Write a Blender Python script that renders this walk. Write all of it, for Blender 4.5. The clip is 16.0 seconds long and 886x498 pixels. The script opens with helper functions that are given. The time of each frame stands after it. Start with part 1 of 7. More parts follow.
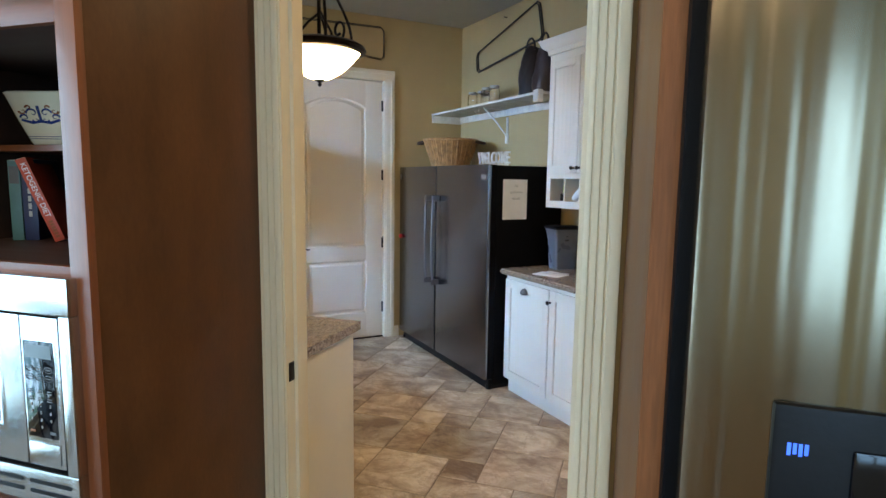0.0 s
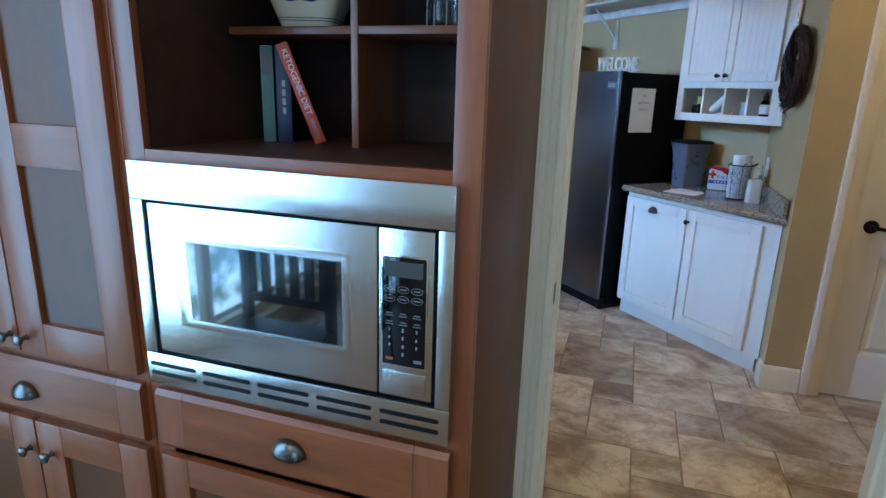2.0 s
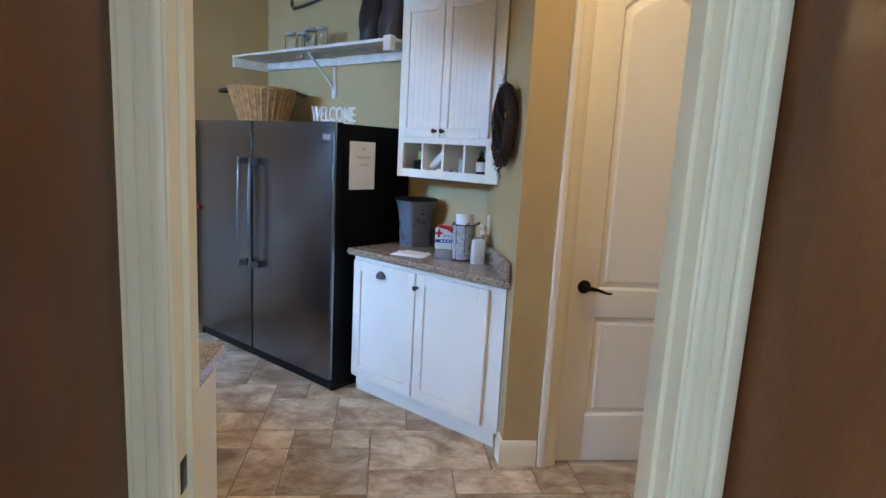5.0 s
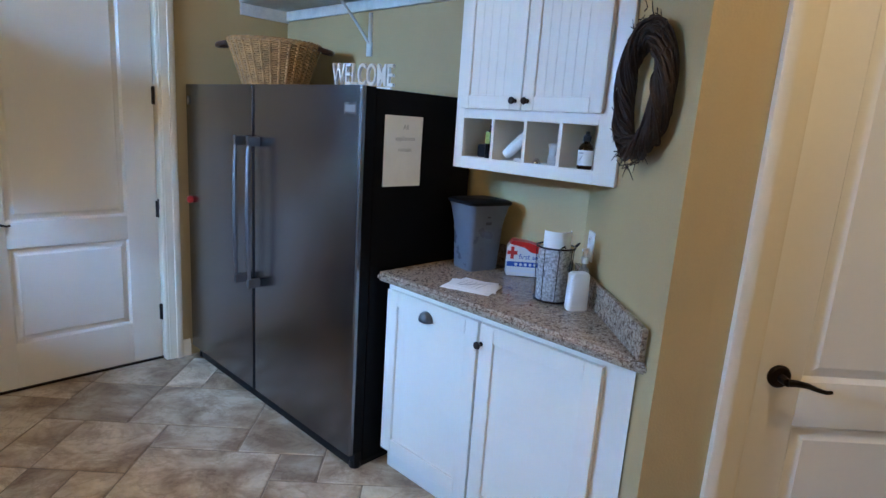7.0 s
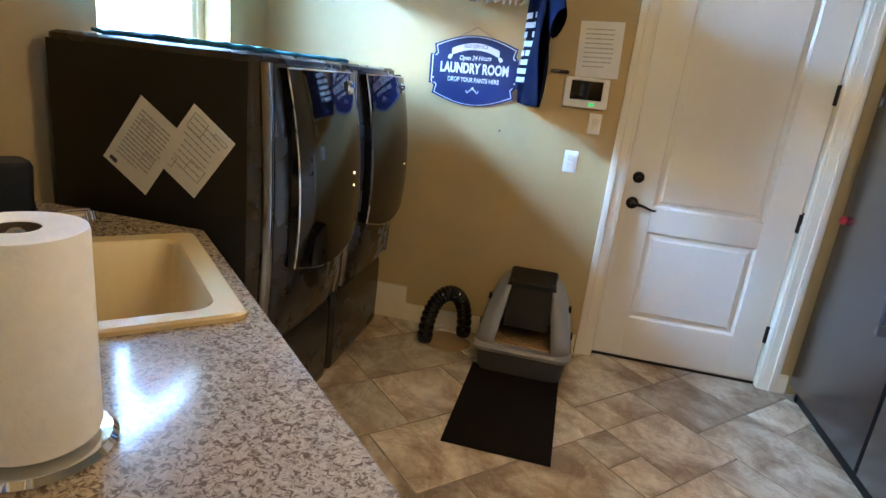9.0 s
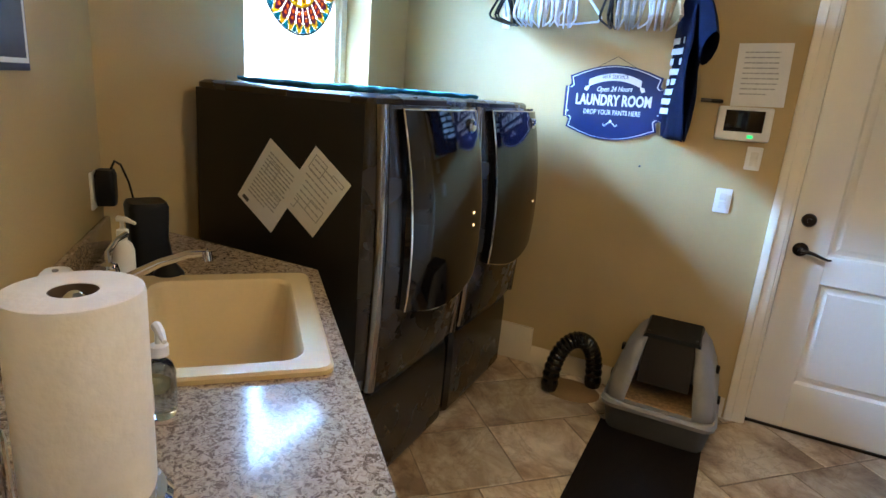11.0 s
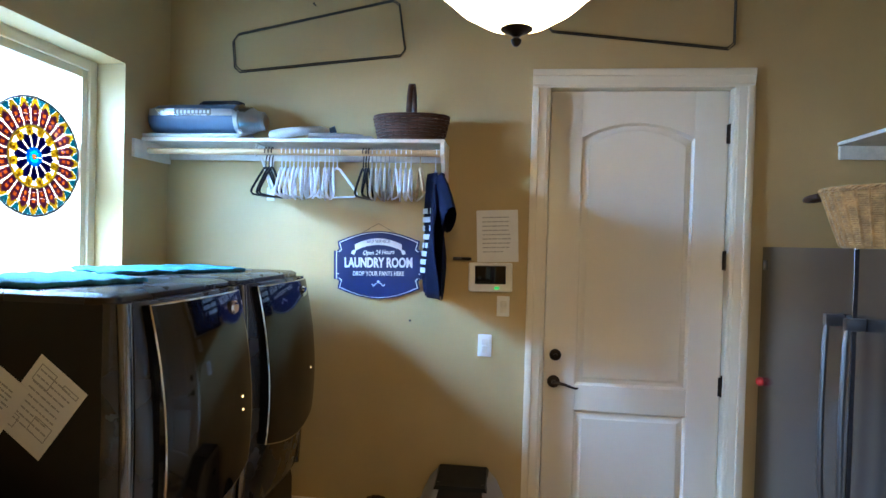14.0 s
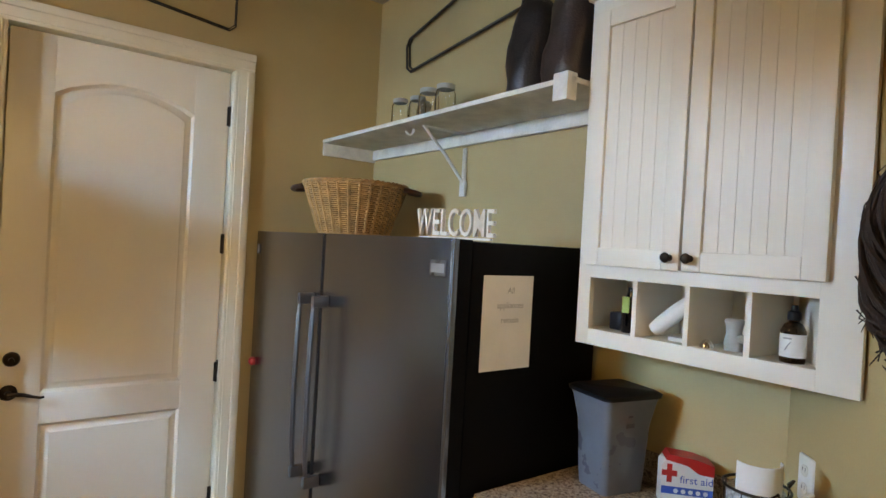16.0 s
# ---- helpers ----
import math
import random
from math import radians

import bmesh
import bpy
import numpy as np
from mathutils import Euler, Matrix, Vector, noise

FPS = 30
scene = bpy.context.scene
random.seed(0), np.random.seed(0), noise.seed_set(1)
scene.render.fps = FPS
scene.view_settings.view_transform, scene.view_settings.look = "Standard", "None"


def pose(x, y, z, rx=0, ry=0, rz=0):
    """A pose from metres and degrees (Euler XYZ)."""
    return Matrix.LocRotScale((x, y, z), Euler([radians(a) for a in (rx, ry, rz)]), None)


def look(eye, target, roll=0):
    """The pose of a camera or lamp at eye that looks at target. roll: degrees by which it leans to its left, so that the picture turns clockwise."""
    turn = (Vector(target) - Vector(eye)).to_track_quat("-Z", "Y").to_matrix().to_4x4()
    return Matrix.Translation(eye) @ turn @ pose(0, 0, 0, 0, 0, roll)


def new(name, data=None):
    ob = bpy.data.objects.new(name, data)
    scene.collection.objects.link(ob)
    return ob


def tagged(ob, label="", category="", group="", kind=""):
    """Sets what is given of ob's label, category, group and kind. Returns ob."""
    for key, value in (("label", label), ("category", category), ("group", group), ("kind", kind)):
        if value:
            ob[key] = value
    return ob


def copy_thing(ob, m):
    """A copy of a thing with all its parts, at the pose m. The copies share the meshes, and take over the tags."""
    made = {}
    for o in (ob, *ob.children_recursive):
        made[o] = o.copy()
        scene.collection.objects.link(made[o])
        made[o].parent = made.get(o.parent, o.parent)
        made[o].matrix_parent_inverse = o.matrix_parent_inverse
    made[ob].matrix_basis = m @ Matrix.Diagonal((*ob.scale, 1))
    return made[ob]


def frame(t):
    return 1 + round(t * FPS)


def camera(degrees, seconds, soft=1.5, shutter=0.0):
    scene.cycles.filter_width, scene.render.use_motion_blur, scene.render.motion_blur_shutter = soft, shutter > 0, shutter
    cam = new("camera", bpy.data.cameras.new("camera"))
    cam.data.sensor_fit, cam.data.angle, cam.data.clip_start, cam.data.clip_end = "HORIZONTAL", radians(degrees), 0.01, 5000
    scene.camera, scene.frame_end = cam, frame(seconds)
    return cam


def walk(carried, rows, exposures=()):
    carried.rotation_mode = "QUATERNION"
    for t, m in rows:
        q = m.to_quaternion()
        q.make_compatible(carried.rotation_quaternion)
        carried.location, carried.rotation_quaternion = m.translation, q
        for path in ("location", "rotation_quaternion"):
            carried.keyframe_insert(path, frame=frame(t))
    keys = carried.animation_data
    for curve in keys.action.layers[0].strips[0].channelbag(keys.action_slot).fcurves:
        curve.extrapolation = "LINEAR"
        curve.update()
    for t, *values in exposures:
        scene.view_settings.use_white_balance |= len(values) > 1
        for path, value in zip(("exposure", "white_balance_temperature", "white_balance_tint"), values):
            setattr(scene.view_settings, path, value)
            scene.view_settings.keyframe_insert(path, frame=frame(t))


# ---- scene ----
cam = camera(75.1, 16.0)
PATH = [
    (0, (0.816, -0.409, 1.539), (1.719, 1.359, 1.3), 0.8),
    (0.5, (0.624, -0.292, 1.525), (1.403, 1.528, 1.24), 1.5),
    (1, (0.461, -0.076, 1.506), (1.135, 1.779, 1.18), 0.5),
    (1.5, (0.341, 0.084, 1.509), (1.071, 1.912, 1.157), 1.1),
    (2, (0.196, 0.116, 1.477), (1.072, 1.836, 0.956), 1.7),
    (2.5, (0.093, 0.099, 1.459), (1.09, 1.736, 0.887), 3.0),
    (3, (0.084, 0.1, 1.457), (1.152, 1.692, 0.89), 3.8),
    (3.5, (0.202, 0.08, 1.477), (1.469, 1.549, 0.992), 3.4),
    (4, (0.395, 0.089, 1.489), (1.755, 1.493, 1.07), 4.6),
    (4.5, (0.604, 0.202, 1.487), (2.066, 1.518, 1.128), 3.6),
    (4.7, (0.654, 0.299, 1.498), (2.181, 1.549, 1.174), 3.4),
    (6.8, (1.507, 1.214, 1.534), (3.047, 2.435, 1.162), 2.8),
    (7, (1.554, 1.278, 1.524), (2.974, 2.623, 1.102), 3.9),
    (7.5, (1.675, 1.382, 1.519), (2.612, 3.079, 1.03), 5.3),
    (8, (1.65, 1.426, 1.508), (2.123, 3.296, 0.978), 4.8),
    (8.5, (1.576, 1.483, 1.481), (1.679, 3.406, 0.94), 6.2),
    (9, (1.581, 1.548, 1.454), (1.222, 3.431, 0.883), 6.6),
    (9.2, (1.601, 1.586, 1.44), (1.065, 3.417, 0.841), 7.4),
    (11.3, (1.631, 1.713, 1.513), (0.785, 3.454, 1.01), 4.9),
    (11.5, (1.635, 1.717, 1.528), (0.821, 3.487, 1.075), 4.0),
    (12, (1.637, 1.725, 1.535), (0.882, 3.532, 1.128), 3.3),
    (12.5, (1.652, 1.722, 1.561), (0.965, 3.573, 1.243), 3.1),
    (13, (1.666, 1.708, 1.577), (1.062, 3.603, 1.365), 3.4),
    (13.5, (1.69, 1.71, 1.616), (1.257, 3.66, 1.527), 2.1),
    (14, (1.732, 1.713, 1.638), (1.498, 3.699, 1.608), 1.6),
    (14.5, (1.799, 1.701, 1.625), (1.832, 3.701, 1.644), 3.5),
    (15, (1.907, 1.709, 1.638), (2.322, 3.665, 1.672), 3.2),
    (15.5, (1.964, 1.748, 1.635), (2.855, 3.538, 1.625), 3.7),
    (16, (1.952, 1.8, 1.627), (3.155, 3.398, 1.616), 3.2),
]
walk(cam, [(t, look(eye, target, roll)) for t, eye, target, roll in PATH],
     [(0.0, -0.25, 6700, 9), (0.5, -0.45, 5800, 8), (1.0, -0.55, 5150, 6), (1.5, -0.6, 5200, 6), (2.5, -0.6, 5500, 8), (3.0, -0.65, 5600, 8), (4.0, -0.5, 5700, 8),
      (4.5, -0.28, 6000, 10), (7.0, -0.4, 5550, 8), (7.5, -0.5, 5350, 8), (8.0, -0.35, 5250, 8), (8.5, -0.25, 5700, 8), (9.0, 0.1, 6100, 8), (11.5, 0.05, 5900, 8),
      (12.5, -0.1, 6000, 8), (13.5, -0.2, 6200, 8), (14.5, -0.45, 6300, 8), (15.0, -0.55, 6900, 9), (15.5, -0.4, 7700, 10), (16.0, -0.3, 8500, 10)])

# ---- world, sun and window light ----
K = pose(0, 0, 0, 0, 0, -45)   # kitchen grid: local x along the kitchen wall, local y towards the laundry

world = bpy.data.worlds.new("sky")
scene.world = world
world.use_nodes = True
sky = world.node_tree.nodes.new("ShaderNodeTexSky")
sky.sky_type, sky.sun_disc = "NISHITA", False
sky.sun_elevation, sky.sun_rotation = radians(66), radians(110)
world.node_tree.nodes["Background"].inputs["Strength"].default_value = 0.1
world.node_tree.links.new(sky.outputs[0], world.node_tree.nodes["Background"].inputs["Color"])

sun_data = bpy.data.lights.new("sun", "SUN")
sun_data.energy, sun_data.angle, sun_data.color = 3.0, radians(0.5), (1.0, 0.95, 0.87)
sun = new("sun", sun_data)
sun.matrix_basis = look((3.6, -1.3, 8.6), (0, 0, 0))


def window_lamp(name, m, w, h, watts, tint):
    """Stands in for the sky's light in a window opening; shines along local -z."""
    data = bpy.data.lights.new(name, "AREA")
    data.shape, data.size, data.size_y, data.energy, data.color = "RECTANGLE", w, h, watts, tint
    ob = new(name, data)
    ob.matrix_basis = m
    return ob


DAY = (0.27, 0.54, 1.0)
sky_lamp = window_lamp("sky_light_laundry", look((-0.80, 3.80, 2.52), (0.75, 3.95, 1.15)), 1.8, 1.0, 1250, DAY)
sky_lamp.data.spread = radians(118)
# added warm lamp for sunlit trees assumed near the horizon, through the same window
garden_lamp = window_lamp("garden_light_laundry", look((-1.60, 3.40, 1.88), (2.40, 4.70, 1.60)), 1.4, 0.6, 20, (1.0, 0.76, 0.36))
garden_lamp.data.spread = radians(42)
# lamp of an unseen back window, added to light the laundry through the doorway
window_lamp("added_light_kitchen_back", K @ look((2.05, -3.74, 1.45), (2.05, 0, 1.45)), 2.0, 1.9, 135, (0.36, 0.65, 1.0))
window_lamp("sky_light_kitchen_left", K @ look((-2.10, -0.875, 1.35), (0, -0.60, 1.1)), 3.1, 2.1, 72, DAY)
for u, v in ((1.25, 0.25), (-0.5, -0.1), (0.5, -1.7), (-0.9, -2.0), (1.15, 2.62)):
    # recessed ceiling lights of the kitchen and the passage, unseen, assumed from warm light
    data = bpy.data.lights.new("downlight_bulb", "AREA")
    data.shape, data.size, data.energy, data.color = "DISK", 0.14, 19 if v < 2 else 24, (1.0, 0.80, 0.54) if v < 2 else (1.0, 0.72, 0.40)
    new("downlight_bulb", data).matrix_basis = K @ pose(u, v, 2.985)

# ---- materials ----


def nodes_of(name):
    m = bpy.data.materials.new(name)
    m.use_nodes = True
    return m, m.node_tree.nodes, m.node_tree.links


def shade(c, k):
    return tuple(min(1.0, v * k) for v in c[:3]) + (1.0,)


def mat(name, col, rough=0.5, metal=0.0, var=0.12, scale=6.0, col2=None, bump=0.08, bscale=90.0,
        stretch=(1, 1, 1), coat=0.0, rvar=0.1, rand=0.0, aniso=0.0, spec=0.5, bdist=0.004):
    """A surface with broad mottling, fine grain, uneven gloss and relief."""
    m, n, l = nodes_of(name)
    b = n["Principled BSDF"]
    tc = n.new("ShaderNodeTexCoord")
    mp = n.new("ShaderNodeMapping")
    mp.inputs["Scale"].default_value = stretch
    l.new(tc.outputs["Object"], mp.inputs["Vector"])
    big = n.new("ShaderNodeTexNoise")
    big.inputs["Scale"].default_value, big.inputs["Detail"].default_value = scale, 5
    fine = n.new("ShaderNodeTexNoise")
    fine.inputs["Scale"].default_value, fine.inputs["Detail"].default_value = bscale, 3
    for t in (big, fine):
        l.new(mp.outputs[0], t.inputs["Vector"])
    if rand:
        info = n.new("ShaderNodeObjectInfo")
        mul = n.new("ShaderNodeMath")
        mul.operation = "MULTIPLY"
        mul.inputs[1].default_value = 37.0
        l.new(info.outputs["Random"], mul.inputs[0])
        for t in (big,):
            t.noise_dimensions = "4D"
            l.new(mul.outputs[0], t.inputs["W"])
    ramp = n.new("ShaderNodeValToRGB")
    e = ramp.color_ramp.elements
    e[0].position, e[1].position = 0.32, 0.68
    e[0].color = shade(col, 1 - var)
    e[1].color = (*col2, 1) if col2 else shade(col, 1 + var)
    l.new(big.outputs[0], ramp.inputs[0])
    mix = n.new("ShaderNodeMix")
    mix.data_type, mix.blend_type = "RGBA", "MULTIPLY"
    mix.inputs["Factor"].default_value = min(1.0, var * 1.5)
    l.new(ramp.outputs[0], mix.inputs["A"])
    l.new(fine.outputs[0], mix.inputs["B"])
    last = mix.outputs["Result"]
    if rand:
        hsv = n.new("ShaderNodeHueSaturation")
        mr = n.new("ShaderNodeMapRange")
        mr.inputs["To Min"].default_value, mr.inputs["To Max"].default_value = 1 - rand, 1 + rand
        l.new(info.outputs["Random"], mr.inputs["Value"])
        l.new(mr.outputs[0], hsv.inputs["Value"])
        l.new(last, hsv.inputs["Color"])
        last = hsv.outputs[0]
    l.new(last, b.inputs["Base Color"])
    rr = n.new("ShaderNodeMapRange")
    rr.inputs["To Min"].default_value, rr.inputs["To Max"].default_value = max(0.02, rough - rvar), min(1, rough + rvar)
    l.new(big.outputs[0], rr.inputs["Value"])
    l.new(rr.outputs[0], b.inputs["Roughness"])
    b.inputs["Metallic"].default_value = metal
    b.inputs["Coat Weight"].default_value = coat
    b.inputs["Coat Roughness"].default_value = 0.12
    b.inputs["Anisotropic"].default_value = aniso
    b.inputs["Specular IOR Level"].default_value = spec
    bp = n.new("ShaderNodeBump")
    bp.inputs["Strength"].default_value, bp.inputs["Distance"].default_value = bump, bdist
    l.new(fine.outputs[0], bp.inputs["Height"])
    l.new(bp.outputs[0], b.inputs["Normal"])
    return m


def speckle(name, a, bcol, c, rough=0.18):
    """Laminate counter: flakes of three tones at two sizes."""
    m, n, l = nodes_of(name)
    b = n["Principled BSDF"]
    tc = n.new("ShaderNodeTexCoord")
    warp = n.new("ShaderNodeTexNoise")
    warp.inputs["Scale"].default_value = 60
    add = n.new("ShaderNodeMix")
    add.data_type = "VECTOR"
    add.inputs["Factor"].default_value = 0.02
    l.new(tc.outputs["Object"], warp.inputs["Vector"])
    l.new(tc.outputs["Object"], add.inputs["A"])
    l.new(warp.outputs["Color"], add.inputs["B"])
    v1 = n.new("ShaderNodeTexNoise")
    v1.inputs["Scale"].default_value, v1.inputs["Detail"].default_value, v1.inputs["Distortion"].default_value = 84, 4, 1.4
    v2 = n.new("ShaderNodeTexNoise")
    v2.inputs["Scale"].default_value, v2.inputs["Detail"].default_value, v2.inputs["Distortion"].default_value = 110, 2, 1.0
    for t in (v1, v2):
        l.new(add.outputs["Result"], t.inputs["Vector"])
    r1 = n.new("ShaderNodeValToRGB")
    r1.color_ramp.interpolation = "LINEAR"
    e = r1.color_ramp.elements
    e[0].position, e[0].color = 0.40, (*a, 1)
    e[1].position, e[1].color = 0.55, (*c, 1)
    mid = e.new(0.46)
    mid.color = (*bcol, 1)
    l.new(v1.outputs[0], r1.inputs[0])
    r2 = n.new("ShaderNodeValToRGB")
    r2.color_ramp.elements[0].position, r2.color_ramp.elements[1].position = 0.40, 0.58
    r2.color_ramp.elements[0].color = (0.45, 0.4, 0.36, 1)
    l.new(v2.outputs[0], r2.inputs[0])
    mix = n.new("ShaderNodeMix")
    mix.data_type, mix.blend_type = "RGBA", "MULTIPLY"
    mix.inputs["Factor"].default_value = 0.38
    l.new(r1.outputs[0], mix.inputs["A"])
    l.new(r2.outputs[0], mix.inputs["B"])
    l.new(mix.outputs["Result"], b.inputs["Base Color"])
    b.inputs["Roughness"].default_value = rough
    return m


def clear(name, tint=(1, 1, 1), rough=0.0):
    m, n, l = nodes_of(name)
    b = n["Principled BSDF"]
    b.inputs["Base Color"].default_value = (*tint, 1)
    b.inputs["Transmission Weight"].default_value = 1.0
    b.inputs["Roughness"].default_value = rough
    b.inputs["IOR"].default_value = 1.45
    return m


def stained(name, tint):
    """Coloured cling film that lets light through."""
    m, n, l = nodes_of(name)
    n.remove(n["Principled BSDF"])
    t = n.new("ShaderNodeBsdfTransparent")
    t.inputs["Color"].default_value = (*tint, 1)
    g = n.new("ShaderNodeBsdfTranslucent")
    g.inputs["Color"].default_value = (*tint, 1)
    mx = n.new("ShaderNodeMixShader")
    mx.inputs[0].default_value = 0.3
    l.new(t.outputs[0], mx.inputs[1])
    l.new(g.outputs[0], mx.inputs[2])
    l.new(mx.outputs[0], n["Material Output"].inputs[0])
    return m


def glow(name, tint, power):
    m, n, l = nodes_of(name)
    b = n["Principled BSDF"]
    b.inputs["Base Color"].default_value = (*tint, 1)
    b.inputs["Emission Color"].default_value = (*tint, 1)
    b.inputs["Emission Strength"].default_value = power
    return m


def stone_tile(name):
    """Travertine-look floor tile: cloudy beige, brown veining, each tile its own piece of stone."""
    m, n, l = nodes_of(name)
    b = n["Principled BSDF"]
    tc = n.new("ShaderNodeTexCoord")
    info = n.new("ShaderNodeObjectInfo")
    mul = n.new("ShaderNodeMath")
    mul.operation, mul.inputs[1].default_value = "MULTIPLY", 53.0
    l.new(info.outputs["Random"], mul.inputs[0])
    mp = n.new("ShaderNodeMapping")
    mp.inputs["Scale"].default_value = (1.6, 2.1, 2)
    l.new(tc.outputs["Object"], mp.inputs["Vector"])

    def nz(scale, detail, dist):
        t = n.new("ShaderNodeTexNoise")
        t.noise_dimensions = "4D"
        t.inputs["Scale"].default_value, t.inputs["Detail"].default_value, t.inputs["Distortion"].default_value = scale, detail, dist
        t.inputs["Roughness"].default_value = 0.64
        l.new(mp.outputs[0], t.inputs["Vector"])
        l.new(mul.outputs[0], t.inputs["W"])
        return t
    cloud, vein, grain = nz(2.1, 8, 0.7), nz(1.6, 7, 1.6), nz(22, 4, 0.3)
    r = n.new("ShaderNodeValToRGB")
    e = r.color_ramp.elements
    e[0].position, e[0].color = 0.39, (0.275, 0.18, 0.102, 1)
    e[1].position, e[1].color = 0.61, (0.68, 0.57, 0.415, 1)
    mid = e.new(0.50)
    mid.color = (0.48, 0.36, 0.230, 1)
    l.new(cloud.outputs[0], r.inputs[0])
    rv = n.new("ShaderNodeValToRGB")
    ev = rv.color_ramp.elements
    ev[0].position, ev[0].color = 0.475, (1, 1, 1, 1)
    ev[1].position, ev[1].color = 0.53, (1, 1, 1, 1)
    dark = ev.new(0.502)
    dark.color = (0.42, 0.32, 0.24, 1)
    l.new(vein.outputs[0], rv.inputs[0])
    m1 = n.new("ShaderNodeMix")
    m1.data_type, m1.blend_type = "RGBA", "MULTIPLY"
    m1.inputs["Factor"].default_value = 0.38
    l.new(r.outputs[0], m1.inputs["A"])
    l.new(rv.outputs[0], m1.inputs["B"])
    m2 = n.new("ShaderNodeMix")
    m2.data_type, m2.blend_type = "RGBA", "MULTIPLY"
    m2.inputs["Factor"].default_value = 0.22
    l.new(m1.outputs["Result"], m2.inputs["A"])
    l.new(grain.outputs[0], m2.inputs["B"])
    hsv = n.new("ShaderNodeHueSaturation")
    mr = n.new("ShaderNodeMapRange")
    mr.inputs["To Min"].default_value, mr.inputs["To Max"].default_value = 0.76, 1.24
    l.new(info.outputs["Random"], mr.inputs["Value"])
    l.new(mr.outputs[0], hsv.inputs["Value"])
    l.new(m2.outputs["Result"], hsv.inputs["Color"])
    l.new(hsv.outputs[0], b.inputs["Base Color"])
    rr = n.new("ShaderNodeMapRange")
    rr.inputs["To Min"].default_value, rr.inputs["To Max"].default_value = 0.28, 0.55
    l.new(cloud.outputs[0], rr.inputs["Value"])
    l.new(rr.outputs[0], b.inputs["Roughness"])
    bp = n.new("ShaderNodeBump")
    bp.inputs["Strength"].default_value, bp.inputs["Distance"].default_value = 0.25, 0.004
    l.new(vein.outputs[0], bp.inputs["Height"])
    l.new(bp.outputs[0], b.inputs["Normal"])
    return m


WALL = mat("tan_wall_paint", (0.468, 0.342, 0.156), 0.62, var=0.05, scale=2.5, bump=0.22, bscale=140)
KWALL = mat("kitchen_wall_paint", (0.52, 0.42, 0.24), 0.65, var=0.05, scale=2.5, bump=0.2, bscale=140)
CEIL = mat("ceiling_paint", (0.40, 0.365, 0.29), 0.85, var=0.04, scale=3, bump=0.25, bscale=120)
TRIM = mat("cream_trim_paint", (0.76, 0.67, 0.50), 0.38, var=0.03, scale=4, bump=0.05, bscale=60)
DOORP = mat("cream_door_paint", (0.78, 0.72, 0.60), 0.36, var=0.02, scale=3, bump=0.02, bscale=60)
CABW = mat("white_cabinet_paint", (0.78, 0.735, 0.635), 0.44, var=0.02, scale=4, bump=0.015, bscale=60)
CHERRY = mat("cherry_wood", (0.215, 0.064, 0.020), 0.38, spec=0.5, var=0.20, scale=5, bump=0.08, bscale=45, stretch=(5, 5, 0.45), coat=0.10)
CHERRY_H = mat("cherry_wood_across", (0.215, 0.064, 0.020), 0.38, spec=0.35, var=0.20, scale=5, bump=0.08, bscale=45, stretch=(0.45, 5, 5), coat=0.10)
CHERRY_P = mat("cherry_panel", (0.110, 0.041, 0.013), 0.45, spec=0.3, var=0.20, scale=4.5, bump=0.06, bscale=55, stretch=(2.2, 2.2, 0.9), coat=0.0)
CHERRY_E = mat("mottled_stained_panel", (0.175, 0.063, 0.022), 0.42, spec=0.35, var=0.26, scale=3.2, bump=0.05, bscale=60, stretch=(1.8, 1.8, 0.9), coat=0.05)
# cubby interior darkened: the shade of the recess is put into its colour
CUBBY = mat("shaded_cubby_wood", (0.046, 0.020, 0.013), 0.5, var=0.25, scale=5, bump=0.05, bscale=45, stretch=(0.6, 4, 4))
RAWWOOD = mat("bare_wood_edge", (0.23, 0.085, 0.032), 0.5, spec=0.2, var=0.3, scale=5, bump=0.1, bscale=40, stretch=(6, 6, 0.4))
STEEL = mat("brushed_steel", (0.58, 0.57, 0.55), 0.24, 1.0, var=0.06, scale=3, bump=0.015, bscale=160, stretch=(0.15, 1, 6), aniso=0.5, rvar=0.04)
STEEL_V = mat("brushed_steel_upright", (0.265, 0.218, 0.150), 0.22, 1.0, var=0.06, scale=3, bump=0.8, bscale=1.3, stretch=(6, 6, 0.25), bdist=0.03, aniso=0.2, rvar=0.05)
FRIDGE = mat("satin_grey_steel", (0.215, 0.228, 0.255), 0.25, 1.0, var=0.05, scale=3, bump=0.03, bscale=240, stretch=(1, 1, 0.2), rvar=0.04)
CHROME = mat("chrome", (0.78, 0.78, 0.78), 0.08, 1.0, var=0.03, bump=0.0, rvar=0.03)
HANDLEGREY = mat("dark_grey_handle_metal", (0.20, 0.20, 0.21), 0.36, 1.0, var=0.06, bump=0.02)
SATIN = mat("satin_nickel", (0.45, 0.44, 0.42), 0.28, 1.0, var=0.06, bump=0.02)
DARKSTEEL = mat("dark_polished_steel", (0.32, 0.31, 0.30), 0.2, 1.0, var=0.04, scale=3, bump=0.0, rvar=0.03)
BRONZE = mat("oil_rubbed_bronze", (0.030, 0.022, 0.018), 0.32, 0.8, var=0.3, scale=30, bump=0.05)
PEWTER = mat("aged_pewter", (0.16, 0.15, 0.14), 0.30, 0.9, var=0.25, scale=40, bump=0.04)
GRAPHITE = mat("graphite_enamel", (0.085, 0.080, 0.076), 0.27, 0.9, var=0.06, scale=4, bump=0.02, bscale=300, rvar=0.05)
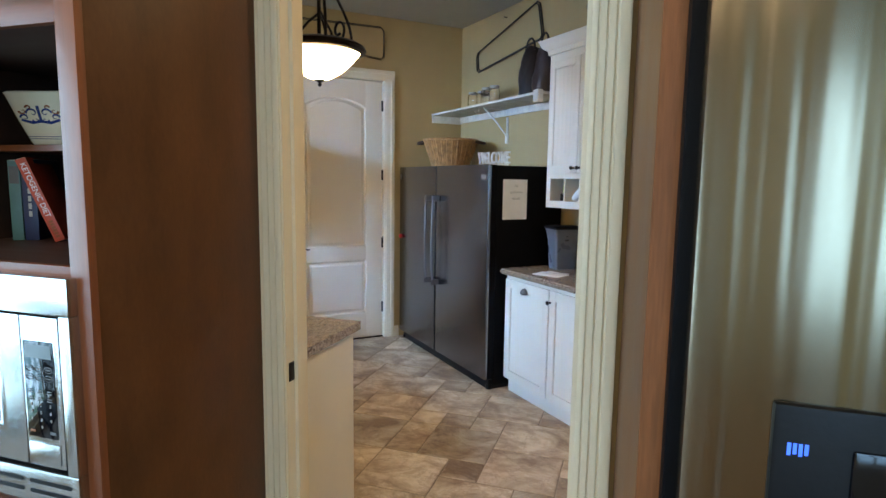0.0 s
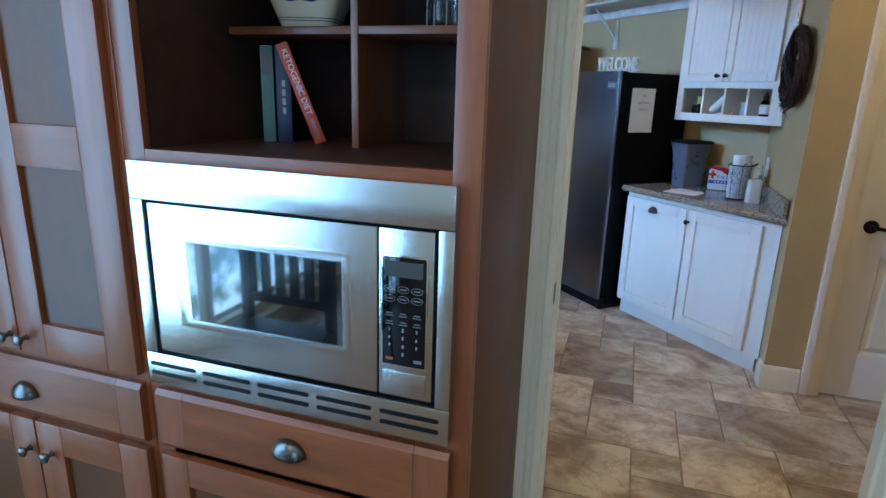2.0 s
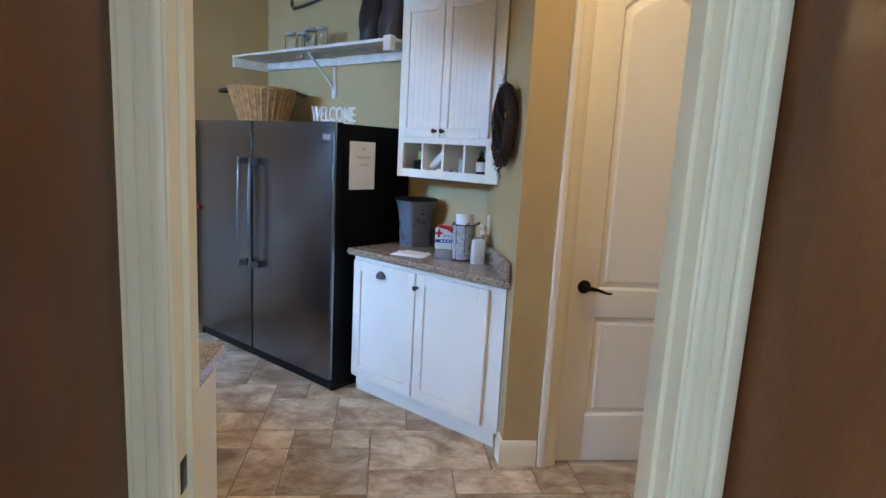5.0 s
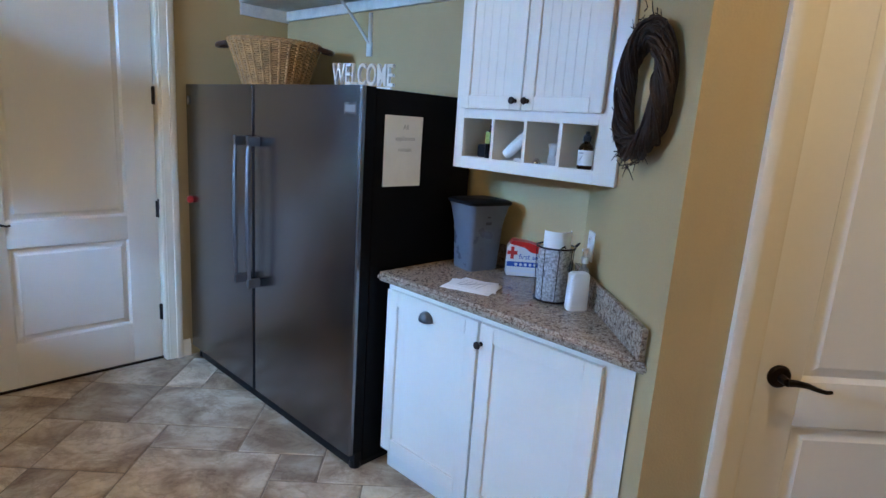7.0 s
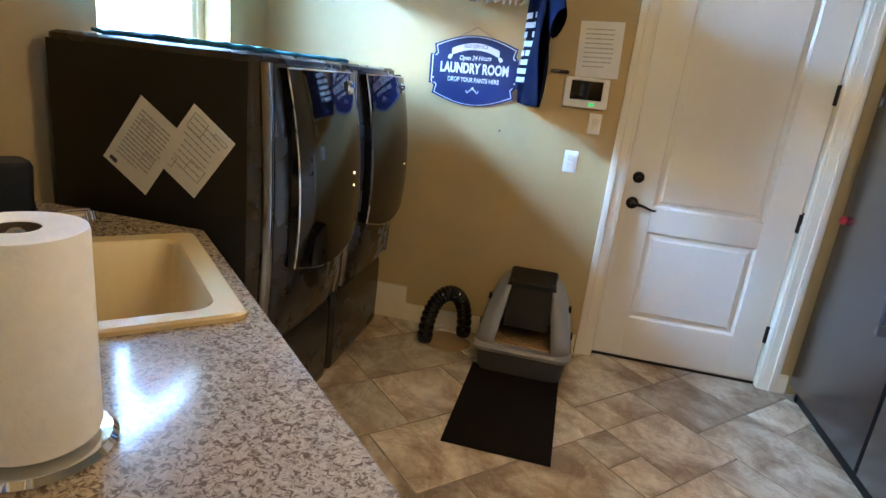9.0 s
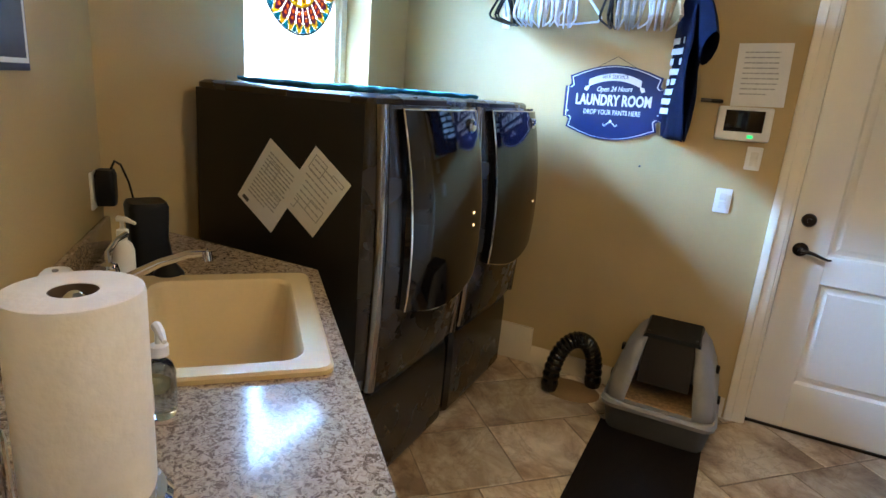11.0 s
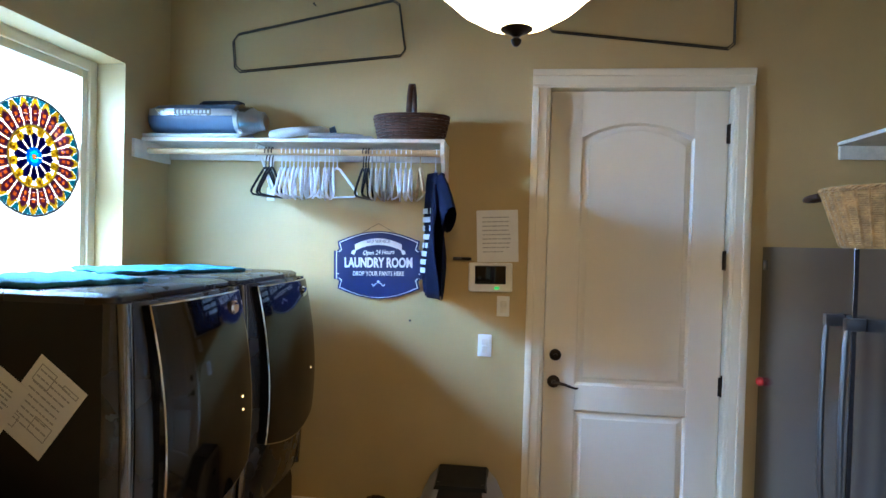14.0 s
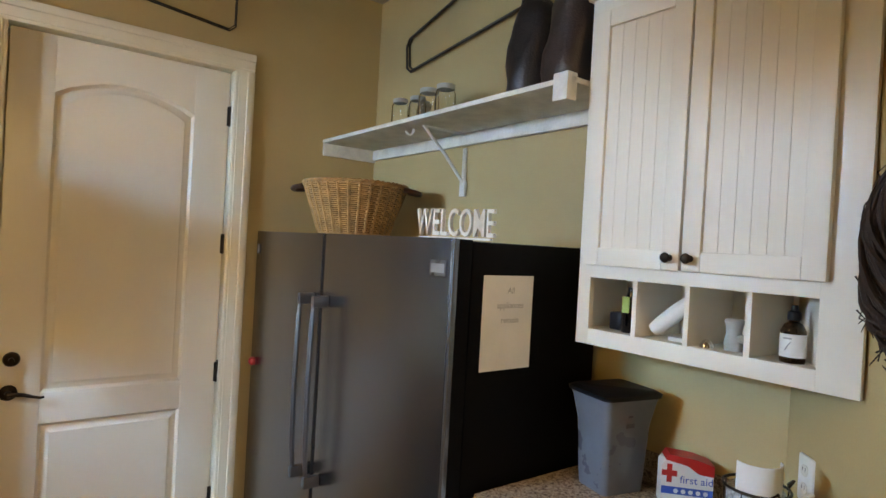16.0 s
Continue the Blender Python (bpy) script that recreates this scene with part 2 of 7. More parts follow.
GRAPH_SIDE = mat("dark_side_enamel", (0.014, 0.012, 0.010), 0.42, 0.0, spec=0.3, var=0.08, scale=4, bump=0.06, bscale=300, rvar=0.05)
BLACKGLASS = mat("smoked_black_glass", (0.004, 0.004, 0.006), 0.06, 0.0, var=0.05, bump=0.0, rvar=0.02, spec=0.42)
MIRRORGLASS = mat("oven_window_glass", (0.004, 0.004, 0.005), 0.03, 0.0, var=0.05, bump=0.0, rvar=0.01, coat=1.0, spec=1.0)
BLACKPL = mat("black_plastic", (0.005, 0.005, 0.006), 0.42, spec=0.22, var=0.15, scale=20, bump=0.08)
HOSEBLK = mat("glossy_black_hose", (0.006, 0.006, 0.006), 0.24, var=0.15, scale=20, bump=0.05)
BLACKSIDE = mat("black_fridge_side", (0.004, 0.004, 0.005), 0.45, var=0.1, scale=10, bump=0.2, bscale=400, spec=0.08)
COUNTER = speckle("speckled_laminate", (0.135, 0.097, 0.068), (0.285, 0.215, 0.155), (0.41, 0.33, 0.245), 0.10)
ALMOND = mat("almond_sink", (0.62, 0.485, 0.275), 0.22, var=0.04, scale=5, bump=0.01)
TILE = stone_tile("travertine_tile")
GROUT = mat("brown_grout", (0.31, 0.235, 0.160), 0.85, var=0.25, scale=12, bump=0.3)
OAK = mat("kitchen_floor_wood", (0.22, 0.12, 0.06), 0.3, var=0.25, scale=4, bump=0.05, stretch=(6, 0.6, 1))
PAPER = mat("white_paper", (0.78, 0.77, 0.74), 0.7, var=0.04, scale=9, bump=0.05)
NAPKIN = mat("grey_patterned_paper", (0.30, 0.30, 0.30), 0.7, var=0.3, scale=110, col2=(0.78, 0.78, 0.76), bump=0.3, bscale=90)
TOWELP = mat("quilted_paper_towel", (0.84, 0.82, 0.78), 0.8, var=0.04, scale=20, bump=0.4, bscale=70)
KEYINK = mat("dim_key_print", (0.13, 0.13, 0.14), 0.5, var=0.1)
INK = mat("printed_ink", (0.06, 0.06, 0.07), 0.6, var=0.1)
INKGREY = mat("grey_print", (0.40, 0.40, 0.39), 0.6, var=0.1)
WICKER = mat("honey_wicker", (0.50, 0.265, 0.095), 0.5, var=0.35, scale=25, bump=0.3, bscale=120)
WICKERD = mat("dark_splint", (0.075, 0.030, 0.016), 0.42, var=0.4, scale=25, bump=0.3, bscale=120)
TWIG = mat("grapevine_twig", (0.032, 0.015, 0.008), 0.75, var=0.4, scale=30, bump=0.5, bscale=120)
WHITEPL = mat("white_plastic", (0.78, 0.77, 0.74), 0.35, var=0.04, scale=10, bump=0.03)
WHITEWOOD = mat("chalky_white_wood", (0.74, 0.71, 0.64), 0.6, var=0.12, scale=14, bump=0.12)
GREYPL = mat("grey_plastic", (0.26, 0.25, 0.24), 0.42, var=0.08, scale=9, bump=0.05)
GREYDK = mat("dark_grey_plastic", (0.075, 0.072, 0.068), 0.45, var=0.1, scale=9, bump=0.06)
SMOKE = mat("smoked_plastic_flap", (0.012, 0.008, 0.007), 0.6, spec=0.2, var=0.1, bump=0.0)
MATRUB = mat("dark_brown_ribbed_mat", (0.013, 0.009, 0.008), 0.9, spec=0.12, var=0.3, scale=40, bump=0.5, bscale=220)
NAVY = mat("navy_sign_enamel", (0.006, 0.019, 0.095), 0.4, var=0.12, scale=10, bump=0.04)
SIGNW = mat("white_sign_print", (0.74, 0.76, 0.80), 0.5, var=0.05)
NAVYCLOTH = mat("navy_cotton", (0.004, 0.006, 0.018), 0.9, spec=0.05, var=0.2, scale=20, bump=0.35, bscale=300)
WHITECLOTH = mat("white_cotton_print", (0.70, 0.72, 0.76), 0.8, var=0.08, scale=20, bump=0.3, bscale=300)
TERRY = mat("blue_terry", (0.026, 0.22, 0.32), 0.95, var=0.35, scale=30, bump=0.9, bscale=260)
DOWEL = mat("pine_dowel", (0.52, 0.33, 0.16), 0.45, var=0.2, scale=6, bump=0.06, stretch=(0.5, 6, 6))
WHITEWIRE = mat("white_hanger_plastic", (0.76, 0.80, 0.86), 0.3, var=0.05, bump=0.0)
VACBLUE = mat("blue_grey_enamel", (0.045, 0.08, 0.125), 0.36, 0.1, var=0.1, scale=9, bump=0.02)
HOSEGREY = mat("grey_vinyl_hose", (0.44, 0.44, 0.41), 0.5, var=0.1, scale=20, bump=0.1)
GLASS = clear("clear_glass")
AMBER = clear("brown_bottle_glass", (0.10, 0.035, 0.01))
GREENGL = clear("green_bottle_glass", (0.03, 0.12, 0.03))
SOAP = clear("pale_blue_soap", (0.62, 0.76, 0.84), 0.05)
MILKGLASS = glow("lit_opal_glass", (1.0, 0.70, 0.34), 26.0)
RED = mat("red_plastic", (0.52, 0.022, 0.018), 0.35, var=0.08, bump=0.02)
REDBOOK = mat("orange_red_cover", (0.46, 0.055, 0.018), 0.4, var=0.1, bump=0.04)
BLUEBOOK = mat("dark_blue_cover", (0.011, 0.019, 0.075), 0.4, var=0.15, bump=0.04)
TEALBOOK = mat("teal_cover", (0.062, 0.15, 0.145), 0.45, var=0.15, bump=0.04)
CREAMCER = mat("cream_glaze", (0.76, 0.65, 0.45), 0.16, var=0.04, scale=8, bump=0.01, coat=0.4)
BLUEGLZ = mat("blue_glaze", (0.020, 0.040, 0.17), 0.2, var=0.2, bump=0.0)
RUSTGLZ = mat("rust_glaze", (0.32, 0.11, 0.04), 0.2, var=0.2, bump=0.0)
LEATHER = mat("dark_leather", (0.020, 0.014, 0.012), 0.42, var=0.3, scale=12, bump=0.3, bscale=120)
BROWNBAG = mat("dark_brown_leather", (0.035, 0.018, 0.014), 0.45, var=0.3, scale=12, bump=0.3, bscale=120)
BLUEPRINT = mat("blue_print", (0.03, 0.10, 0.42), 0.5, var=0.1)
GREYBLUE = mat("grey_translucent_bin", (0.14, 0.15, 0.175), 0.3, var=0.1, scale=8, bump=0.03)
KIBBLE = mat("brown_kibble", (0.13, 0.065, 0.03), 0.8, var=0.4, scale=60, bump=0.5)
STRIPE = mat("blue_striped_cushion", (0.05, 0.12, 0.30), 0.9, var=0.2, scale=10, bump=0.3)
LED_G = glow("green_led", (0.05, 1.0, 0.25), 1.0)
LED_B = glow("blue_display", (0.05, 0.16, 1.0), 1.2)
GLINT_Y = glow("amber_glint", (1.0, 0.65, 0.25), 5.0)
LCD = mat("grey_lcd", (0.05, 0.055, 0.05), 0.2, var=0.05, bump=0.0)
DUSTY = mat("dark_iron_wire", (0.055, 0.050, 0.042), 0.5, 0.4, var=0.25, scale=30, bump=0.1)

SKYLIT = glow("bright_overcast_distance", (0.78, 0.89, 1.0), 5.0)
GARDEN, gn, gl = nodes_of("bright_garden_backdrop")
gn.remove(gn["Principled BSDF"])
gtc = gn.new("ShaderNodeTexCoord")
gno = gn.new("ShaderNodeTexNoise")
gno.inputs["Scale"].default_value, gno.inputs["Detail"].default_value = 5.0, 8
grp = gn.new("ShaderNodeValToRGB")
grp.color_ramp.elements[0].position, grp.color_ramp.elements[0].color = 0.43, (0.05, 0.12, 0.10, 1)
grp.color_ramp.elements[1].position, grp.color_ramp.elements[1].color = 0.56, (0.50, 0.76, 1.0, 1)
gem = gn.new("ShaderNodeEmission")
gem.inputs["Strength"].default_value = 14.0
gl.new(gtc.outputs["Object"], gno.inputs["Vector"])
gl.new(gno.outputs[0], grp.inputs[0])
gl.new(grp.outputs[0], gem.inputs["Color"])
gl.new(gem.outputs[0], gn["Material Output"].inputs[0])

# ---- mesh helpers ----


def quad(bm, pts):
    return bm.faces.new([bm.verts.new(p) for p in pts])


def box(bm, x0, x1, y0, y1, z0, z1, bev=0.0, m=None):
    v = [bm.verts.new(p) for p in ((x0, y0, z0), (x1, y0, z0), (x1, y1, z0), (x0, y1, z0),
                                   (x0, y0, z1), (x1, y0, z1), (x1, y1, z1), (x0, y1, z1))]
    f = [bm.faces.new([v[i] for i in q]) for q in ((3, 2, 1, 0), (4, 5, 6, 7), (0, 1, 5, 4), (1, 2, 6, 5), (2, 3, 7, 6), (3, 0, 4, 7))]
    if bev:
        made = bmesh.ops.bevel(bm, geom=list({e for q in f for e in q.edges}), offset=bev, segments=2, affect="EDGES", profile=0.6)
        v = list({w for q in made["faces"] for w in q.verts})
    if m is not None:
        bmesh.ops.transform(bm, matrix=m, verts=v)
    return bm


def prism(bm, pts, z0, z1, m=None):
    """A polygon in local x, y raised from z0 to z1."""
    a = [bm.verts.new((x, y, z0)) for x, y in pts]
    b = [bm.verts.new((x, y, z1)) for x, y in pts]
    k = len(pts)
    area = sum(pts[i][0] * pts[(i + 1) % k][1] - pts[(i + 1) % k][0] * pts[i][1] for i in range(k))
    fs = [bm.faces.new(a[::-1]), bm.faces.new(b)] + [bm.faces.new((a[i], a[(i + 1) % k], b[(i + 1) % k], b[i])) for i in range(k)]
    if area < 0:
        bmesh.ops.reverse_faces(bm, faces=fs)
    if m is not None:
        bmesh.ops.transform(bm, matrix=m, verts=a + b)
    return bm


def lathe(bm, prof, seg=24, m=None, caps=True):
    """Turns (radius, height) pairs round the z axis."""
    rings = []
    for r, z in prof:
        rings.append([bm.verts.new((r * math.cos(i * math.tau / seg), r * math.sin(i * math.tau / seg), z)) for i in range(seg)])
    for a, b in zip(rings, rings[1:]):
        for i in range(seg):
            bm.faces.new((a[i], a[(i + 1) % seg], b[(i + 1) % seg], b[i]))
    if caps:
        bm.faces.new(rings[0][::-1])
        bm.faces.new(rings[-1])
    if m is not None:
        bmesh.ops.transform(bm, matrix=m, verts=[v for r in rings for v in r])
    return bm


def tube(bm, pts, r, seg=8, closed=False, m=None):
    """A round bar along points; r is one radius or one for each point."""
    pts = [Vector(p) for p in pts]
    k = len(pts)
    rad = r if isinstance(r, (list, tuple)) else [r] * k
    up, rings = None, []
    for i, p in enumerate(pts):
        t = (pts[(i + 1) % k] - pts[i - 1]) if closed else (pts[min(i + 1, k - 1)] - pts[max(i - 1, 0)])
        t.normalize()
        if up is None:
            up = t.orthogonal().normalized()
        up = (up - t * up.dot(t)).normalized()
        side = t.cross(up)
        rings.append([bm.verts.new(p + rad[i] * (math.cos(a) * up + math.sin(a) * side)) for a in (j * math.tau / seg for j in range(seg))])
    for a, b in zip(rings, rings[1:] + (rings[:1] if closed else [])):
        for j in range(seg):
            bm.faces.new((a[j], a[(j + 1) % seg], b[(j + 1) % seg], b[j]))
    if not closed:
        bm.faces.new(rings[0][::-1])
        bm.faces.new(rings[-1])
    if m is not None:
        bmesh.ops.transform(bm, matrix=m, verts=[v for q in rings for v in q])
    return bm


def loft(bm, rings, caps=True, m=None):
    """Skins rings of equally many points, one after another."""
    vs = [[bm.verts.new(p) for p in ring] for ring in rings]
    k = len(vs[0])
    for a, b in zip(vs, vs[1:]):
        for i in range(k):
            bm.faces.new((a[i], a[(i + 1) % k], b[(i + 1) % k], b[i]))
    if caps:
        bm.faces.new(vs[0][::-1])
        bm.faces.new(vs[-1])
    if m is not None:
        bmesh.ops.transform(bm, matrix=m, verts=[v for r in vs for v in r])
    return bm


def rounded(w, d, r, z, k=4, cx=0.0, cy=0.0):
    """Points of a rounded rectangle at height z."""
    out = []
    for sx, sy, a0 in ((1, 1, 0), (-1, 1, 90), (-1, -1, 180), (1, -1, 270)):
        for i in range(k + 1):
            a = radians(a0 + 90 * i / k)
            out.append((cx + sx * (w / 2 - r) + r * math.cos(a), cy + sy * (d / 2 - r) + r * math.sin(a), z))
    return out


def arc(cx, cy, r, a0, a1, k=12):
    return [(cx + r * math.cos(radians(a0 + (a1 - a0) * i / k)), cy + r * math.sin(radians(a0 + (a1 - a0) * i / k))) for i in range(k + 1)]


def mesh_of(name, bm, material):
    bmesh.ops.recalc_face_normals(bm, faces=bm.faces)
    me = bpy.data.meshes.new(name)
    bm.to_mesh(me)
    bm.free()
    me.materials.append(material)
    me.shade_smooth()
    me.set_sharp_from_angle(angle=radians(34))
    return me


def B():
    return bmesh.new()


def thing(name, label, category, m, group="", kind=""):
    ob = new(name)
    ob.empty_display_size = 0.05
    ob.matrix_basis = m
    return tagged(ob, label, category, group, kind)


def part(name, bm, material, parent, label=""):
    ob = new(name, mesh_of(name, bm, material))
    ob.parent = parent
    return tagged(ob, label)


def solid(name, bm, material, label, category, m=None, group="", kind=""):
    """A thing that is one mesh."""
    ob = new(name, mesh_of(name, bm, material))
    if m is not None:
        ob.matrix_basis = m
    return tagged(ob, label, category, group, kind)


def structure(name, bm, material, label="", m=None):
    return solid(name, bm, material, label, "", m, kind="structure")


def lettering(body, size, material, parent, m, align="CENTER", depth=0.0008, name="lettering", wide=1.0, label="", thick=0.0, shear=0.0):
    c = bpy.data.curves.new("letters", "FONT")
    c.body, c.size, c.align_x, c.align_y, c.extrude = body, size, align, "CENTER", depth
    c.resolution_u, c.offset, c.shear = 3, thick, shear
    tmp = new("letters", c)
    bpy.context.view_layer.update()
    me = bpy.data.meshes.new_from_object(tmp)
    bpy.data.objects.remove(tmp)
    me.transform(m @ Matrix.Diagonal((wide, 1, 1, 1)))
    me.materials.clear()
    me.materials.append(material)
    ob = new(name, me)
    ob.parent = parent
    return tagged(ob, label)


# faces of things: local x to the right, local y up, local z out of the surface
FACE_S = pose(0, 0, 0, 90, 0, 0)       # seen from the south (-y)


def at(x, y, z, rz=0.0):
    return pose(x, y, z, 0, 0, rz)


def uv(u, v, z=0.0, rz=0.0):
    """A pose on the kitchen grid."""
    return K @ pose(u, v, z, 0, 0, rz)

# ---- the large structure ----
H = 3.01            # ceiling height
NY, EX, WX = 4.744, 3.63, -0.19   # north, east and west wall faces of the laundry
KV, LV = 1.78, 1.90  # kitchen and laundry faces of the wall between them
PV, WU = 3.44, 0.83  # closet wall, and the short slanting wall beside the counter


def wall(name, m, x0, x1, thick, openings=(), material=None, label=""):
    """Local x along the wall, y from the seen face (0) back, with openings (x0, x1, z0, z1) cut right through."""
    bm = B()
    cuts = sorted({x0, x1, *(o[0] for o in openings), *(o[1] for o in openings)})
    for a, b in zip(cuts, cuts[1:]):
        holes = sorted((o[2], o[3]) for o in openings if o[0] <= a and o[1] >= b)
        z = 0.0
        for lo, hi in holes:
            if lo > z:
                box(bm, a, b, 0, thick, z, lo)
            z = hi
        if z < H:
            box(bm, a, b, 0, thick, z, H)
    return structure(name, bm, material or WALL, label, m)


wall("wall_north", at(0, NY, 0), -0.41, 3.75, 0.12, [(1.895, 2.835, 0, 2.46)], label="tan painted wall with an outside door")
wall("wall_west", at(WX, 0, 0, 90), 2.877, NY, 0.22, [(3.50, 4.375, 1.24, 2.47)], label="tan painted wall with a deep window")
wall("wall_east", at(EX, NY, 0, -90), 0, NY - 2.456, 0.12, label="tan painted wall behind the cabinets")
wall("wall_slant", uv(WU, PV, 0, 90) @ pose(0, 0, 0), 0, 0.866, -0.12, label="short tan wall at the end of the counter")
wall("wall_closet", uv(0, PV, 0), WU + 0.12, 2.8, 0.12, [(1.085, 1.765, 0, 2.46)], label="tan wall with a closet door")
wall("wall_corridor_end", uv(2.8, 3.56, 0, -90), 0, 1.66, 0.12, label="plain tan wall closing the side passage")
wall("wall_between", uv(0, KV, 0), -2.30, 2.92, LV - KV, [(-0.14, 0.77, 0, 2.46)], label="wall between kitchen and laundry")
wall("wall_kitchen_left", uv(-2.0, 0, 0, 90), -3.72, 1.78, 0.12, [(-2.5, 0.75, 0.12, 2.35)], KWALL, "kitchen wall with a wide window")
wall("wall_kitchen_back", uv(0, -3.6, 0, 180), -3.2, 2.0, 0.12, [(-3.05, -1.05, 0.5, 2.4)], KWALL, "unseen kitchen wall with an added glazed opening")
wall("wall_kitchen_right", uv(3.2, 0, 0, -90), -1.90, 3.72, 0.12, [], KWALL, "plain kitchen wall")

def grid_xy(u, v):
    return ((u + v) * 0.70711, (v - u) * 0.70711)


LAUNDRY = [(WX - 0.22, 2.96), (WX - 0.22, NY + 0.12), (EX + 0.12, NY + 0.12), (EX + 0.12, 2.3), grid_xy(WU + 0.12, PV + 0.12),
           grid_xy(2.92, PV + 0.12), grid_xy(2.92, KV + 0.06), grid_xy(-2.30, KV + 0.06)]
bm = B()
prism(bm, LAUNDRY, H, H + 0.1)
structure("ceiling_laundry", bm, CEIL, "off-white textured ceiling")
bm = B()
box(bm, -2.12, 3.32, -3.72, KV + 0.06, H, H + 0.1)
structure("ceiling_kitchen", bm, CEIL, "off-white kitchen ceiling", K)
bm = B()
box(bm, -2.12, 3.32, -3.72, KV + 0.002, -0.1, -0.001)
structure("floor_kitchen", bm, OAK, "brown wooden kitchen floor", K)
bm = B()
prism(bm, LAUNDRY, -0.1, -0.004)
floor = structure("floor_laundry", bm, GROUT, "stone tile floor with brown grout, laid in a mixed-size pattern")
bm = B()
box(bm, -60, 60, -60, 60, -0.3, -0.2)
structure("ground", bm, mat("garden_ground", (0.08, 0.11, 0.04), 0.9, var=0.3, scale=1), "lawn outside")

# base boards, casings
BB = 0.105


def skirting(name, m, x0, x1, h=BB):
    bm = B()
    prism(bm, [(0, 0), (-0.016, 0), (-0.016, h * 0.72), (-0.011, h * 0.82), (-0.009, h * 0.95), (-0.004, h), (0, h)], x0, x1,
          Matrix(((0, 0, 1, 0), (1, 0, 0, 0), (0, 1, 0, 0), (0, 0, 0, 1))))
    return structure(name, bm, TRIM, "cream painted skirting board", m)


skirting("baseboard_north_a", at(0, NY, 0), 0.78, 1.81)
skirting("baseboard_north_b", at(0, NY, 0), 2.91, 2.96)
skirting("baseboard_closet", uv(0, PV, 0), WU - 0.016, 1.0, 0.13)
skirting("baseboard_slant", uv(WU, PV, 0, 90), 0.0, 0.09, 0.13).matrix_basis = uv(WU, PV, 0, 90) @ Matrix.Diagonal((1, -1, 1, 1))
skirting("baseboard_passage", uv(0, LV, 0, 180), -2.8, -0.87, 0.13)
skirting("baseboard_passage_end", uv(2.8, 3.44, 0, -90), 0, 1.54, 0.13)
bm = B()
box(bm, 0.52, 0.78, NY - 0.022, NY, 0, 0.215, 0.004)
structure("trim_block", bm, TRIM, "tall cream block in the skirting beside the dryer")


def casing_profile(w, fluted):
    """Cross-section of a moulded casing: (across, out)."""
    k = w / 0.092
    if not fluted:
        return [(0, 0), (0, 0.008), (0.004, 0.010), (0.014, 0.010), (0.016, 0.013), (w * 0.60, 0.0155), (w * 0.63, 0.022), (w * 0.92, 0.0235), (w, 0.020), (w, 0)]
    return [(a * k, o) for a, o in ((0, 0), (0, 0.009), (0.006, 0.012), (0.014, 0.012), (0.0155, 0.008), (0.019, 0.008), (0.0205, 0.013), (0.034, 0.0135), (0.0355, 0.009), (0.039, 0.009),
                                    (0.0405, 0.0145), (0.056, 0.0155), (0.0575, 0.010), (0.061, 0.010), (0.0625, 0.018), (0.066, 0.0225), (0.085, 0.0235), (0.092, 0.020), (0.092, 0))]


def casing(name, m, x0, x1, top, w=0.092, fluted=False):
    """Moulded trim round an opening from x0 to x1; local y points into the wall."""
    e = structure(name, B(), TRIM, "cream moulded door casing", m)
    for s, x in ((-1, x0), (1, x1)):
        bm = B()
        prism(bm, [(x + s * a, -o) for a, o in casing_profile(w, fluted)], 0, top)
        part("casing_side", bm, TRIM, e)
    bm = B()
    prism(bm, [(a, o) for a, o in casing_profile(w, fluted)], x0 - w, x1 + w, Matrix(((0, 0, 1, 0), (0, -1, 0, 0), (1, 0, 0, top), (0, 0, 0, 1))))
    part("casing_head", bm, TRIM, e)
    return e


def jamb(name, m, x0, x1, top, depth, stop=0.05):
    """Lining of an opening: two sides, a head and a stop bead."""
    e = structure(name, B(), TRIM, "cream door lining", m)
    for a, b in ((x0 - 0.02, x0), (x1, x1 + 0.02)):
        bm = B()
        box(bm, a, b, -0.001, depth + 0.001, 0, top)
        part("jamb_side", bm, TRIM, e)
    bm = B()
    box(bm, x0 - 0.02, x1 + 0.02, -0.001, depth + 0.001, top, top + 0.02)
    part("jamb_head", bm, TRIM, e)
    for a, b in ((x0, x0 + 0.011), (x1 - 0.011, x1)):
        bm = B()
        box(bm, a, b, stop, stop + 0.035, 0, top - 0.011)
        part("stop_bead", bm, TRIM, e)
    return e


casing("trim_north_door", at(0, NY, 0), 1.912, 2.818, 2.44)
jamb("trim_north_jamb", at(0, NY, 0), 1.915, 2.815, 2.44, 0.12, 0.085)
casing("trim_closet_door", uv(0, PV, 0), 1.10, 1.748, 2.44)
jamb("trim_closet_jamb", uv(0, PV, 0), 1.105, 1.745, 2.44, 0.12, 0.06)
casing("trim_kitchen_side", uv(0, KV, 0), -0.126, 0.756, 2.44, fluted=True)
casing("trim_laundry_side", uv(0, LV, 0, 180), -0.756, 0.126, 2.44)
jamb("trim_between_jamb", uv(0, KV, 0), -0.12, 0.75, 2.44, LV - KV, 0.045)
bm = B()
box(bm, -0.1205, -0.1185, 1.792, 1.822, 0.905, 0.965, 0.0008)
solid("strike_plate", bm, BRONZE, "small dark bronze strike plate let into the door lining", "strike plate", K)


